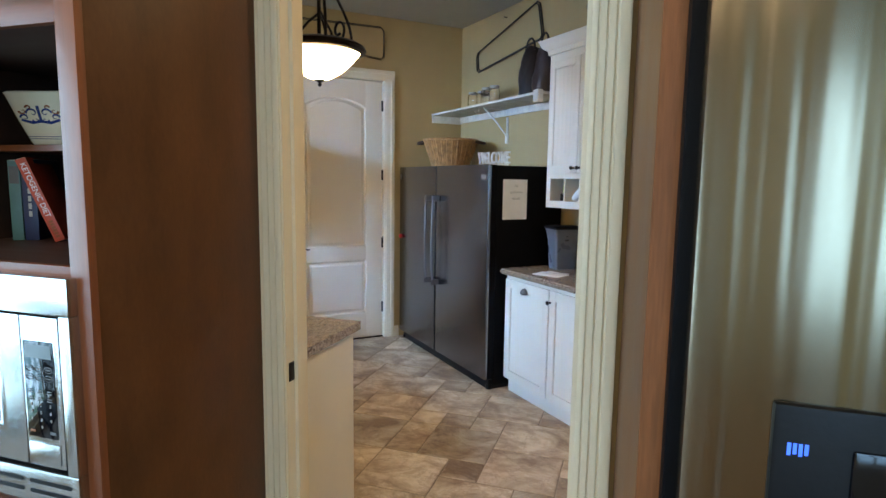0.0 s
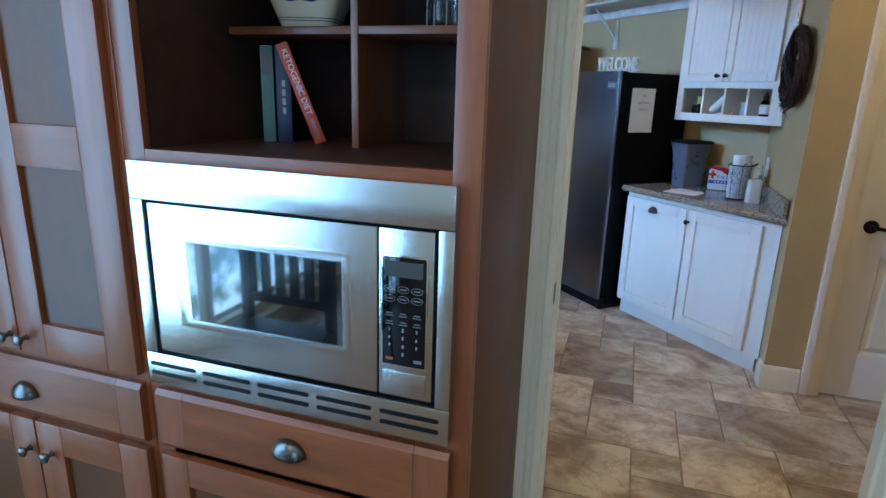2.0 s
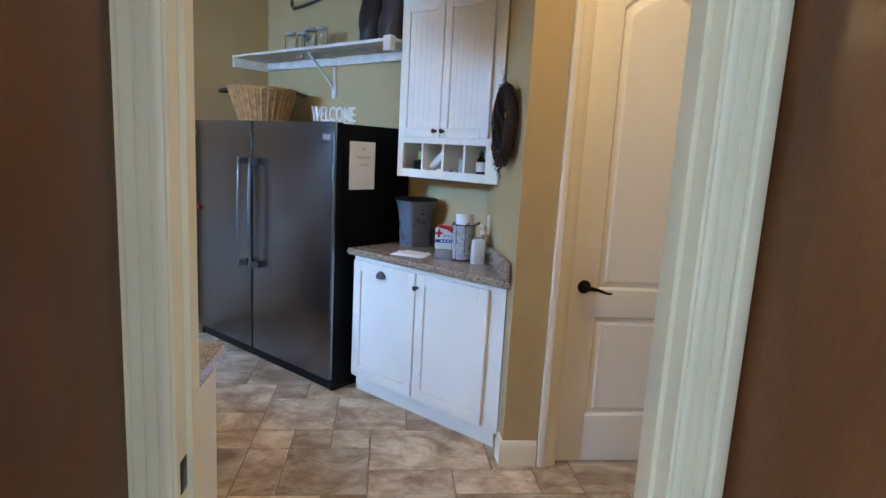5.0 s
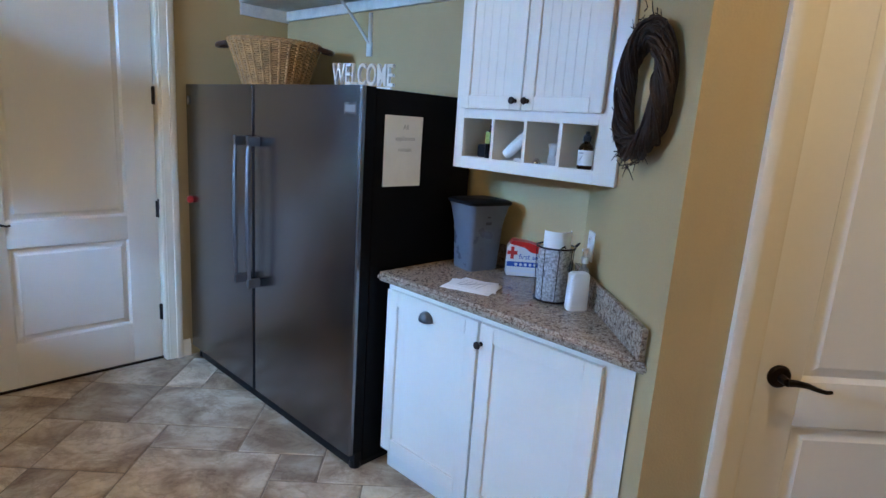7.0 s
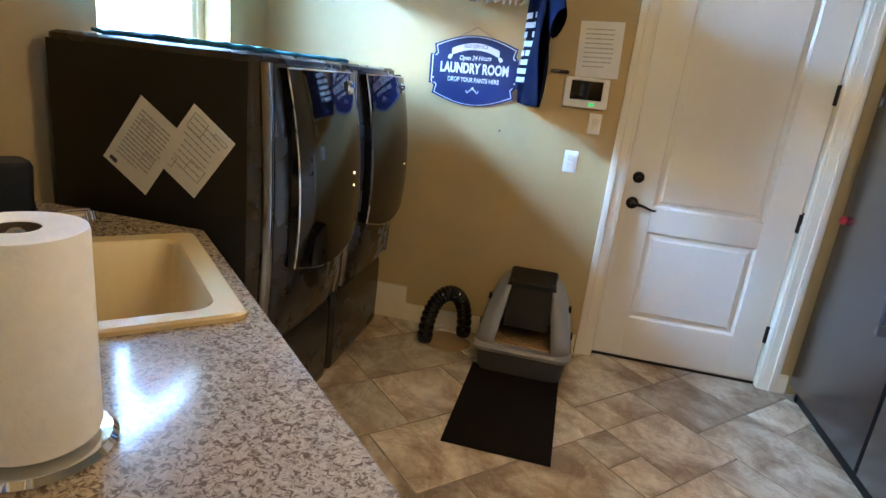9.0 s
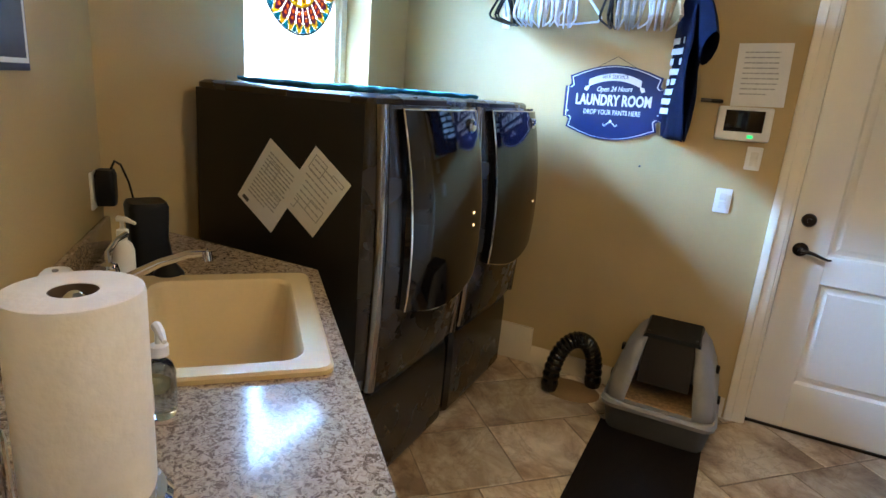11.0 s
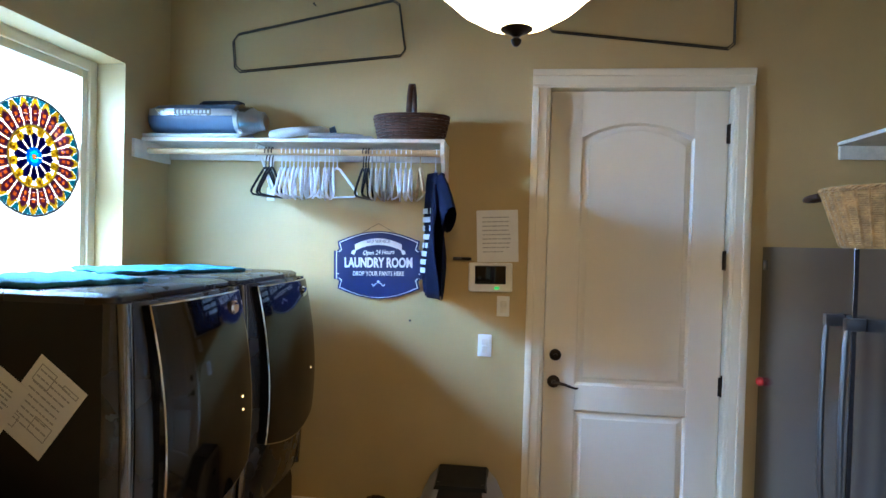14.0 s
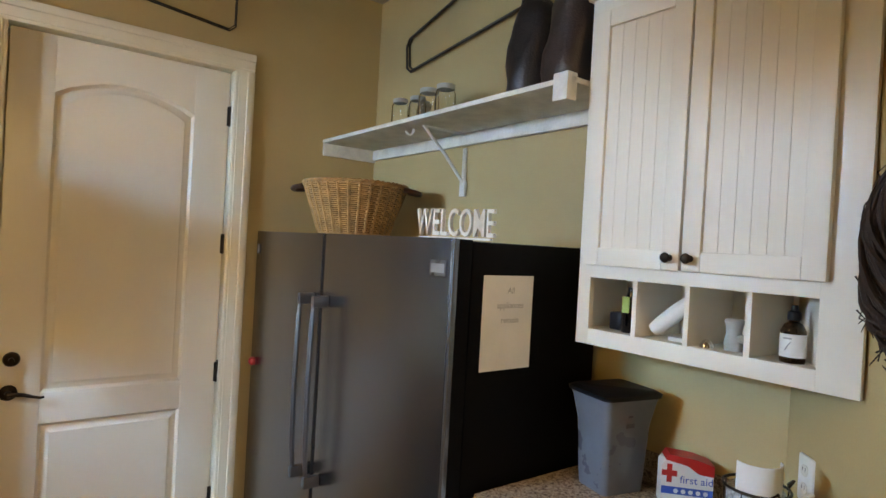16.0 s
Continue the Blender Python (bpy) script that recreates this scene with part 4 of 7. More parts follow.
for r in range(2):
    for c in range(3):
        bm = B()
        cx, cz = -0.362 + c * 0.0275 + 0.6, 1.076 - r * 0.017 - 0.815
        for k in (0, 1):
            box(bm, cx - 0.008 + k * 0.002, cx + 0.008 - k * 0.002, -0.0235, -0.0229, cz - 0.004 + k * 0.005, cz - 0.002 + k * 0.005)
        part("button_mark", bm, KEYINK, ctl)
for i, ch in enumerate("1234567890"):
    r, c = (i // 3, i % 3) if i < 9 else (3, 1)
    lettering(ch, 0.0095, INKGREY, ctl, pose(-0.362 + c * 0.0275 + 0.6, -0.0231, 1.045 - r * 0.0165 - 0.815, 90, 0, 0), name="key_number")
mwbox("stop_mark", -0.370, -0.355, 0.982, 0.988, -0.0235, -0.0229, RUSTGLZ, ctl, 0)
mwbox("start_mark", -0.312, -0.296, 0.982, 0.988, -0.0235, -0.0229, KEYINK, ctl, 0)

# ---- kitchen: refrigerator beside the doorway, with its end panel ----
ep = thing("refrigerator_end_panel", "tall cherry wood end panel beside the doorway", "cabinet panel", uv(0.842, 0, 0))
bm = B()
prism(bm, [(0.018, KV - 0.003), (0.054, 1.1852), (0.076, 1.1852), (0.040, KV - 0.003)], 0, 2.62)
part("panel", bm, CHERRY_E, ep)
bm = B()
box(bm, 0.053, 0.113, 1.165, 1.185, 0, 2.62, 0.002)
part("front_stile", bm, RAWWOOD, ep, "lighter brown wooden edge")
kf = thing("kitchen_refrigerator", "large stainless steel refrigerator with a dark water dispenser", "refrigerator", uv(1.42, 1.05, 0))
# black body oversized leftwards and upwards, so the shaded gap beside it reads black
bm = B()
box(bm, -0.492, 0.452, 0.075, 0.71, 0.02, 2.05, 0.006)
part("body", bm, BLACKSIDE, kf)
for a, b in ((-0.474, -0.004), (0.004, 0.456)):
    bm = B()
    rings = []
    for z in (0.62, 1.80):
        pts = [(a, 0.07)] + [(a + (b - a) * i / 10, -0.018 * math.sin(math.pi * i / 10) ** 0.5 + (0.012 if i in (0, 10) else 0.0)) for i in range(11)] + [(b, 0.07)]
        rings.append([(px, py, z) for px, py in pts])
    loft(bm, rings)
    d = part("door", bm, STEEL_V, kf, "brushed steel door")
    bm = B()
    hx = b - 0.035 if a < 0 else a + 0.035
    tube(bm, [(hx, -0.015, 0.8), (hx, -0.06, 0.83), (hx, -0.06, 1.60), (hx, -0.015, 1.63)], 0.011, 10)
    part("handle", bm, SATIN, d)
bm = B()
box(bm, -0.474, 0.456, -0.012, 0.07, 0.05, 0.61, 0.008)
part("freezer_drawer", bm, STEEL_V, kf)
bm = B()
box(bm, -0.382, -0.150, -0.026, -0.010, 0.86, 1.285, 0.006)
dp = part("water_dispenser", bm, BLACKPL, kf, "dark grey water dispenser")
bm = B()
box(bm, -0.300, -0.160, -0.030, -0.024, 0.88, 1.24, 0.004)
part("recess", bm, BLACKGLASS, dp)
bm = B()
for i in range(4):
    box(bm, -0.366 + i * 0.006, -0.362 + i * 0.006, -0.0275, -0.0268, 1.225 + (i % 2) * 0.002, 1.24)
part("lit_mark", bm, LED_B, dp, "small blue lit marking")

# ---- laundry: twin refrigerator ----
fr = thing("twin_refrigerator", "wide grey steel two-door refrigerator with black sides", "refrigerator", at(2.955, 3.085, 0))
bm = B()
box(bm, 0.075, 0.65, 0.0, 1.615, 0.03, 1.645, 0.006)
part("body", bm, BLACKSIDE, fr)
bm = B()
box(bm, 0.040, 0.60, 0.01, 1.60, 0.0, 0.075, 0.004)
part("base_grille", bm, BLACKPL, fr)
for i in range(2):
    y0, y1 = ((0.0, 0.829), (0.845, 1.618))[i]
    bm = B()
    rings = []
    for z in (0.082, 1.65):
        pts = [(0.022, y0)] + arc(0.010, y0 + 0.010, 0.010, -90, -180, 5) + arc(0.010, y1 - 0.010, 0.010, 180, 90, 5) + [(0.022, y1)]
        rings.append([(px, py, z) for px, py in pts])
    loft(bm, rings)
    d = part("door", bm, FRIDGE, fr, "satin grey steel door")
    bm = B()
    box(bm, 0.0222, 0.072, y0 + 0.001, y1 - 0.001, 0.083, 1.649)
    part("door_edge", bm, BLACKSIDE, d, "black door edge")
    hy = 0.775 if i == 0 else 0.905
    bm = B()
    tube(bm, [(-0.055, hy, 0.70), (-0.062, hy, 0.80), (-0.066, hy, 1.05), (-0.062, hy, 1.30), (-0.055, hy, 1.395)], [0.008, 0.010, 0.010, 0.010, 0.008], 10)
    h = part("handle", bm, HANDLEGREY, d, "long bowed grey handle")
    for z in (0.685, 1.385):
        bm = B()
        box(bm, -0.066, -0.001, hy - 0.013, hy + 0.013, z - 0.022, z + 0.022, 0.005)
        # lighter upper, darker lower mount: the highlight on top is put into the materials
        part("handle_mount", bm, HANDLEGREY if z > 1 else GREYDK, h)
    bm = B()
    by = y0 + 0.06 if i == 0 else y1 - 0.045
    w = 0.045 if i == 0 else 0.022
    box(bm, -0.0025, 0.001, by - w + 0.01, by + w, 1.538, 1.585, 0.001)
    part("badge", bm, PEWTER, d, "small plain dark badge")
    bm = B()
    box(bm, -0.0032, -0.002, by - w + 0.018, by + w - 0.008, 1.548, 1.575)
    part("badge_face", bm, GREYPL, d)
# black strip filling the door gap, in place of the shade there
bm = B()
box(bm, 0.0012, 0.074, 0.8245, 0.8495, 0.086, 1.646)
part("gap_shade_strip", bm, BLACKSIDE, fr, "black strip for the shade between the doors")
for y in (0.02, 1.57):
    bm = B()
    lathe(bm, [(0.026, 0), (0.028, 0.01), (0.024, 0.034)], 14, pose(0.06, y + 0.012, 0))
    part("levelling_foot", bm, BLACKPL, fr)
bm = B()
lathe(bm, [(0.020, 0), (0.022, 0.012), (0.016, 0.024), (0.006, 0.028)], 12, pose(2.954, 4.647, 1.0, 0, -90, 0))
solid("red_magnet", bm, RED, "small red round magnet on the refrigerator door", "magnet")


# ---- laundry: base cabinet and counter beside the refrigerator ----
WP = (CABW, CABW)
bc = thing("white_base_cabinet", "white painted base cabinet with two shaker fronts", "cabinet", at(3.10, 3.035, 0, -90))
# local x runs south, local y into the cabinet
bm = B()
prism(bm, [(0, 0.0), (1.10, 0.0), (0.57, 0.525), (0, 0.525)], 0.10, 0.872)
part("body", bm, CABW, bc)
bm = B()
prism(bm, [(0, 0.035), (1.06, 0.035), (0.60, 0.49), (0, 0.49)], 0.0, 0.10)
part("plinth", bm, CABW, bc)
d = shaker(bc, "pull_out_front", 0.012, 0.512, 0.115, 0.842, -0.022, WP, sw=0.062)
cup_pull(d, 0.25, 0.775, -0.022, 0.075)
d = shaker(bc, "door", 0.522, 1.005, 0.115, 0.842, -0.022, WP, sw=0.062)
knob(d, 0.532, 0.765, -0.022, BRONZE)
ct = thing("counter_top", "speckled brown laminate counter with splashback", "countertop", at(0, 0, 0.872))
bm = B()
prism(bm, [(3.052, 3.06), (EX - 0.003, 3.06), (EX - 0.003, 2.462), (3.052, 1.886)], 0, 0.038)
bmesh.ops.bevel(bm, geom=[e for e in bm.edges if abs(e.verts[0].co.x - 3.052) < 0.001 and abs(e.verts[1].co.x - 3.052) < 0.001 and abs(e.verts[0].co.z - e.verts[1].co.z) < 0.001], offset=0.012, segments=3, affect="EDGES")
part("worktop", bm, COUNTER, ct)
bm = B()
L = math.hypot(0.56, 0.56)
box(bm, 0, 0.79, 0.003, 0.022, 0.038, 0.135, 0.004, pose(3.066, 1.892, 0, 0, 0, 45) @ Matrix.Translation((0, 0.006, 0)))
part("splashback", bm, COUNTER, ct)
bm = B()
box(bm, EX - 0.022, EX - 0.003, 2.49, 3.06, 0.038, 0.135, 0.004)
part("splashback", bm, COUNTER, ct)

# upper cabinet with cubby holes
uc = thing("white_wall_cabinet", "white beadboard wall cabinet with four open cubbies", "cabinet", at(3.377, 2.98, 1.352, -90))
W = 0.755
bm = B()
prism(bm, [(0, 0.02), (W - 0.012, 0.02), (0.537, 0.25), (0, 0.25)], 0.235, 1.06)
part("body", bm, CABW, uc)
for a in ((0, 0.045, 0.0, 1.06), (W - 0.085, W, 0.0, 1.06), (0.045, W - 0.085, 0.0, 0.048), (0.045, W - 0.085, 0.205, 0.245), (0.045, W - 0.085, 1.0, 1.06)):
    bm = B()
    box(bm, a[0], a[1], 0, 0.02, a[2], a[3], 0.001)
    part("face_frame", bm, CABW, uc)
for a in ((0.0, 0.012, 0.02, 0.25, 0.0, 0.235), (0.012, 0.66, 0.02, 0.25, 0.0, 0.046), (0.012, 0.55, 0.232, 0.25, 0.046, 0.235)):
    bm = B()
    box(bm, *a)
    part("cubby_panel", bm, CABW, uc)
bm = B()
prism(bm, [(0.67, 0.02), (W - 0.012, 0.02), (0.55, 0.232), (0.54, 0.232)], 0.0, 0.235)
part("cubby_panel", bm, CABW, uc)
CUBS = [0.045 + i * 0.158 for i in range(5)]
for x in CUBS[1:4]:
    bm = B()
    box(bm, x - 0.007, x + 0.007, 0.001, 0.232, 0.0465, 0.2055)
    part("cubby_divider", bm, CABW, uc)
for a, b, kx in ((0.03, 0.344, 0.318), (0.35, 0.688, 0.376)):
    d = shaker(uc, "door", a, b, 0.243, 1.008, -0.022, WP, sw=0.052, bead=True)
    knob(d, kx, 0.277, -0.022, BRONZE, 0.014)
bm = B()
prof = [(0, 0.0), (0.0, -0.012), (0.03, -0.016), (0.05, -0.045), (0.085, -0.060), (0.10, -0.066), (0.10, 0.0)]
ring0 = [(p, q) for p, q in prof]
rings = []
for side in ((0, 0.25, -1, 0), (0, 0, -1, 1), (W - 0.02, 0, 0, 1)):
    rings.append([(side[0] + side[2] * -q, side[1] + side[3] * q, 1.06 + p) for p, q in ring0])
loft(bm, rings)
part("crown_moulding", bm, CABW, uc)
bm = B()
prism(bm, [(0, 0.0), (W - 0.02, 0.0), (0.54, 0.25), (0, 0.25)], 1.06, 1.158)
part("cabinet_top", bm, CABW, uc)

# ---- laundry: sink counter along the slanting wall ----
sc = thing("sink_base_cabinet", "white painted sink cabinet under the counter", "cabinet", uv(0, LV, 0))
bm = B()
prism(bm, [(-1.80, 0.03), (-0.27, 0.03), (-0.27, 0.62), (-1.80, 0.62)], 0.10, 0.872)
bm.free()
for a in ((-0.288, -0.268, 0.003, 0.622, 0.0, 0.872), (-1.80, -0.288, 0.60, 0.622, 0.10, 0.872), (-1.80, -0.288, 0.54, 0.56, 0.0, 0.10), (-1.80, -0.288, 0.003, 0.60, 0.10, 0.12)):
    bm = B()
    box(bm, *a)
    part("cabinet_panel", bm, CABW, sc)
for a, b in ((-1.79, -1.42), (-1.41, -1.03), (-1.02, -0.65), (-0.64, -0.30)):
    bm = B()
    for c in ((a, b, 0.6225, 0.642, 0.13, 0.85),):
        box(bm, *c, 0.003)
    d = part("door", bm, CABW, sc)
lc = thing("sink_counter", "speckled grey-brown laminate counter with a cut-out for the sink", "countertop", at(0, 0, 0.872))


def uvp(u, v):
    x, y = grid_xy(u, v)
    return (x, y)


SX0, SX1, SY0, SY1 = -1.765, -1.135, 1.995, 2.522
FRONT, LEFTY = 2.56, 3.105
bm = B()
hole = [(SX1 - 0.02, SY1 - 0.02), (SX0 + 0.02, SY1 - 0.02), (SX0 + 0.02, SY0 + 0.02), (SX1 - 0.02, SY0 + 0.02)]
outer = [uvp(-0.25, LV + 0.003), uvp(-0.25, FRONT), uvp(SX1 - 0.02, FRONT)]
keyhole = [uvp(*hole[0]), uvp(*hole[3]), uvp(*hole[2]), uvp(*hole[1]), uvp(*hole[0])]
prism(bm, outer + keyhole + [uvp(SX1 - 0.02, FRONT), uvp(-1.832, FRONT), (WX + 0.003, LEFTY), (WX + 0.003, 2.884)], 0, 0.038)
part("worktop", bm, COUNTER, lc)
bm = B()
box(bm, -2.15, -0.25, LV + 0.003, LV + 0.022, 0.0385, 0.135, 0.004, K)
part("splashback", bm, COUNTER, lc)
sk = thing("utility_sink", "deep almond-coloured drop-in utility sink", "sink", uv((SX0 + SX1) / 2, (SY0 + SY1) / 2, 0.91))
bm = B()
w, dd = SX1 - SX0, SY1 - SY0
loft(bm, [rounded(w, dd, 0.03, 0.0005), rounded(w, dd, 0.03, 0.010), rounded(w - 0.012, dd - 0.012, 0.028, 0.016), rounded(w - 0.10, dd - 0.16, 0.05, 0.014, cy=0.025),
          rounded(w - 0.115, dd - 0.175, 0.05, 0.004, cy=0.025), rounded(w - 0.16, dd - 0.22, 0.07, -0.20, cy=0.025), rounded(w - 0.24, dd - 0.30, 0.06, -0.255, cy=0.025)], caps=False)
bm.faces.new([bm.verts.new(p) for p in rounded(w - 0.24, dd - 0.30, 0.06, -0.255, cy=0.025)])
bmesh.ops.remove_doubles(bm, verts=bm.verts, dist=0.0003)
part("basin", bm, ALMOND, sk)
bm = B()
lathe(bm, [(0.035, -0.254), (0.036, -0.250), (0.026, -0.2495)], 18, pose(0, 0.025, 0))
part("drain", bm, CHROME, sk)


# ---- laundry: washer and dryer on pedestals ----
def machine(name, label, m, washer):
    """A front loader on its drawer pedestal; local x across (0.69), front towards -y, base at 0."""
    d = thing(name, label, "washing machine" if washer else "dryer", m)
    w = 0.69
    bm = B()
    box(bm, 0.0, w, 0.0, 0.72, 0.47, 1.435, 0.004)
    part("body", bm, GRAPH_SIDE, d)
    bm = B()
    loft(bm, [[(px + w / 2, py + 0.35, z) for px, py, _ in rounded(w - s, 0.76 - s, 0.045, 0, 5)] for z, s in ((1.432, 0.0), (1.452, 0.0), (1.462, 0.03))])
    part("lid", bm, GRAPHITE, d)
    def prof(z):
        t = (z - 0.48) / (1.43 - 0.48)
        return -0.055 - 0.075 * math.sin(math.pi * min(1, max(0, t * 0.93 + 0.03))) ** 0.85
    zs = [0.48 + (1.435 - 0.48) * i / 16 for i in range(17)]
    bm = B()
    rings = []
    for z in zs:
        f = prof(z)
        pts = [(0, 0.01), (0.004, -0.015), (0.018, -0.035), (0.05, -0.045 + (f + 0.055) * 0.55)] + [(0.05 + (w - 0.10) * i / 8, f + 0.012 - 0.016 * math.sin(math.pi * i / 8)) for i in range(1, 8)] + [(w - 0.05, -0.045 + (f + 0.055) * 0.55), (w - 0.018, -0.035), (w - 0.004, -0.015), (w, 0.01)]
        rings.append([(px, py, z) for px, py in pts])
    loft(bm, rings)
    part("front_shell", bm, GRAPHITE, d, "bowed graphite front")
    for x in (0.028, w - 0.028):
        bm = B()
        tube(bm, [(x, -0.040 + (prof(z) + 0.055) * 0.28, z) for z in zs], 0.021, 14)
        part("corner_column", bm, DARKSTEEL, d, "polished dark steel corner")
    # dark glass door, bowed like the shell
    x0, x1, z0, z1 = 0.085, w - 0.062, 0.775, 1.424
    cols = 10
    zz = [z0 + (z1 - z0) * i / 14 for i in range(15)]
    bm = B()
    front = [[(x0 + (x1 - x0) * j / cols, prof(z) - 0.018 - 0.022 * math.sin(math.pi * j / cols) ** 0.7, z - (0.045 * math.sin(math.pi * j / cols) if z == z0 else 0)) for j in range(cols + 1)] for z in zz]
    vf = [[bm.verts.new(p) for p in row] for row in front]
    for a, b in zip(vf, vf[1:]):
        for j in range(cols):
            bm.faces.new((a[j], a[j + 1], b[j + 1], b[j]))
    vb = [[bm.verts.new((p[0], prof(p[2]) + 0.035, p[2])) for p in row] for row in front]
    rim_f = vf[0] + [r[-1] for r in vf[1:]] + vf[-1][-2::-1] + [r[0] for r in vf[-2:0:-1]]
    rim_b = vb[0] + [r[-1] for r in vb[1:]] + vb[-1][-2::-1] + [r[0] for r in vb[-2:0:-1]]
    k = len(rim_f)
    for i in range(k):
        bm.faces.new((rim_f[i], rim_b[i], rim_b[(i + 1) % k], rim_f[(i + 1) % k]))
    loose = [v for v in bm.verts if not v.link_faces]
    bmesh.ops.delete(bm, geom=loose, context="VERTS")
    door = part("door_glass", bm, BLACKGLASS, d, "glossy black bowed door")
    rim = front[0] + [r[-1] for r in front[1:]] + front[-1][-2::-1] + [r[0] for r in front[-2:0:-1]]
    bm = B()
    tube(bm, [(p[0], p[1] + 0.004, p[2]) for p in rim], 0.0048, 6, closed=True)
    part("door_trim", bm, CHROME, door, "bright chrome door trim")
    bm = B()
    kx = x1 - 0.10
    lathe(bm, [(0.026, 0), (0.026, 0.010), (0.020, 0.016), (0.006, 0.018)], 20, pose(kx, prof(1.372) - 0.030, 1.372, 90, 0, 0))
    part("dial", bm, CHROME, door, "small chrome dial")
    # glowing dots that stand for a ceiling lamp's reflection in the door
    bm = B()
    for i in range(2 if washer else 1):
        lathe(bm, [(0.0055, 0), (0.004, 0.001)], 10, pose(x1 - 0.10 - i * 0.005, prof(1.0) - 0.033, 1.0 + i * 0.05, 90, 0, 0))
    part("lamp_glint", bm, GLINT_Y, door)
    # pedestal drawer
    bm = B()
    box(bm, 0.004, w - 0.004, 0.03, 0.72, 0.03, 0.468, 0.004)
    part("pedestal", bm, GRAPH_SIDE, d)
    bm = B()
    loft(bm, [[(0.003, 0.03, z), (0.006, -0.012 + s, z), (0.03, -0.030 + s, z), (w - 0.03, -0.030 + s, z), (w - 0.006, -0.012 + s, z), (w - 0.003, 0.03, z)] for z, s in ((0.035, 0.012), (0.06, 0.004), (0.25, 0), (0.40, 0), (0.455, 0.012))])
    dr = part("pedestal_drawer", bm, GRAPHITE, d, "dark drawer front")
    bm = B()
    box(bm, 0.06, w - 0.06, -0.032, -0.006, 0.435, 0.4585, 0.004)
    part("drawer_grip", bm, BLACKPL, dr)
    for x in (0.06, w - 0.06):
        for y in (0.08, 0.66):
            bm = B()
            lathe(bm, [(0.02, 0), (0.022, 0.012), (0.012, 0.014), (0.012, 0.032)], 10, pose(x, y, 0))
            part("foot", bm, BLACKPL, d)
    return d


machine("washing_machine", "dark graphite front-loading washer on a pedestal, notes on its side", at(0.615, 3.185, 0, 90), True)
machine("dryer", "dark graphite front-loading dryer on a pedestal", at(0.615, 3.90, 0, 90), False)

# ---- laundry: pendant lamp ----
lamp = thing("pendant_lamp", "bronze scrolled pendant with a lit opal glass bowl", "pendant lamp", at(1.73, 2.985, 2.065))
bm = B()
lathe(bm, [(0.030, 0.035), (0.075, 0.052), (0.130, 0.085), (0.185, 0.135), (0.228, 0.185), (0.236, 0.20), (0.230, 0.20), (0.180, 0.142), (0.125, 0.092), (0.03, 0.042)], 40, caps=False)
part("glass_bowl", bm, MILKGLASS, lamp, "glowing opal glass bowl")
bm = B()
lathe(bm, [(0.237, 0.186), (0.262, 0.192), (0.270, 0.205), (0.262, 0.225), (0.235, 0.240), (0.215, 0.240), (0.228, 0.205)], 40, caps=False)
part("rim", bm, BRONZE, lamp, "dark bronze rim")
# cover added across the bowl's top, which keeps its light off the upper walls
bm = B()
lathe(bm, [(0.222, 0.241), (0.15, 0.262), (0.03, 0.270)], 32)
part("cover", bm, BRONZE, lamp, "dark bronze cover over the bowl")
bm = B()
lathe(bm, [(0.004, 0.0), (0.010, 0.006), (0.012, 0.014), (0.006, 0.020), (0.016, 0.028), (0.036, 0.036), (0.038, 0.044)], 16)
part("finial", bm, BRONZE, lamp)
bm = B()
tube(bm, [(0, 0, 0.04), (0, 0, 0.935)], 0.011, 10)
part("stem", bm, BRONZE, lamp)
for i in range(3):
    a = math.tau * i / 3 + 0.4
    pts = []
    for k in range(20):
        t = k / 19
        r = 0.02 + 0.215 * (1 - t) ** 0.7 + 0.05 * math.sin(t * math.pi * 1.5)
        pts.append((r * math.cos(a), r * math.sin(a), 0.23 + 0.50 * t ** 1.2))
    bm = B()
    tube(bm, pts, 0.0085, 8)
    part("arm", bm, BRONZE, lamp)
    sp = []
    for k in range(26):
        q = k / 25 * math.tau * 1.35
        r = 0.070 * (1 - k / 25 * 0.72)
        c = 0.19 + r * math.cos(q + math.pi)
        sp.append((c * math.cos(a + 0.45), c * math.sin(a + 0.45), 0.285 + r * math.sin(q + math.pi)))
    bm = B()
    tube(bm, sp, 0.0075, 8)
    tube(bm, [(0.12 * math.cos(a + 0.45), 0.12 * math.sin(a + 0.45), 0.285), (0.06 * math.cos(a + 0.45), 0.06 * math.sin(a + 0.45), 0.36), (0.01, 0.0, 0.42)], 0.0075, 8)
    part("scroll", bm, BRONZE, lamp)
bm = B()
lathe(bm, [(0.02, 0.895), (0.065, 0.910), (0.075, 0.944)], 24)
part("canopy", bm, BRONZE, lamp)

# ---- north wall: shelf with rod ----
SH = thing("hanging_shelf", "white wall shelf with a wooden hanging rod", "shelf", at(0, NY, 2.09))
for n, a in (("board", (WX + 0.003, 1.395, -0.24, -0.003, 0.022, 0.04)), ("back_cleat", (WX + 0.02, 1.376, -0.020, -0.003, -0.045, 0.0215)),
             ("end_cleat", (WX + 0.002, WX + 0.020, -0.315, -0.003, -0.07, 0.0215)), ("end_panel", (1.376, 1.394, -0.215, -0.003, -0.33, 0.0215))):
    bm = B()
    if n == "end_panel":
        prism(bm, [(-0.003, -0.25), (-0.003, 0.0215), (-0.236, 0.0215), (-0.236, -0.03), (-0.05, -0.25)], a[0], a[1], Matrix(((0, 0, 1, 0), (1, 0, 0, 0), (0, 1, 0, 0), (0, 0, 0, 1))))
    else:
        box(bm, *a, 0.0015)
    part(n, bm, WHITEWOOD, SH)
bm = B()
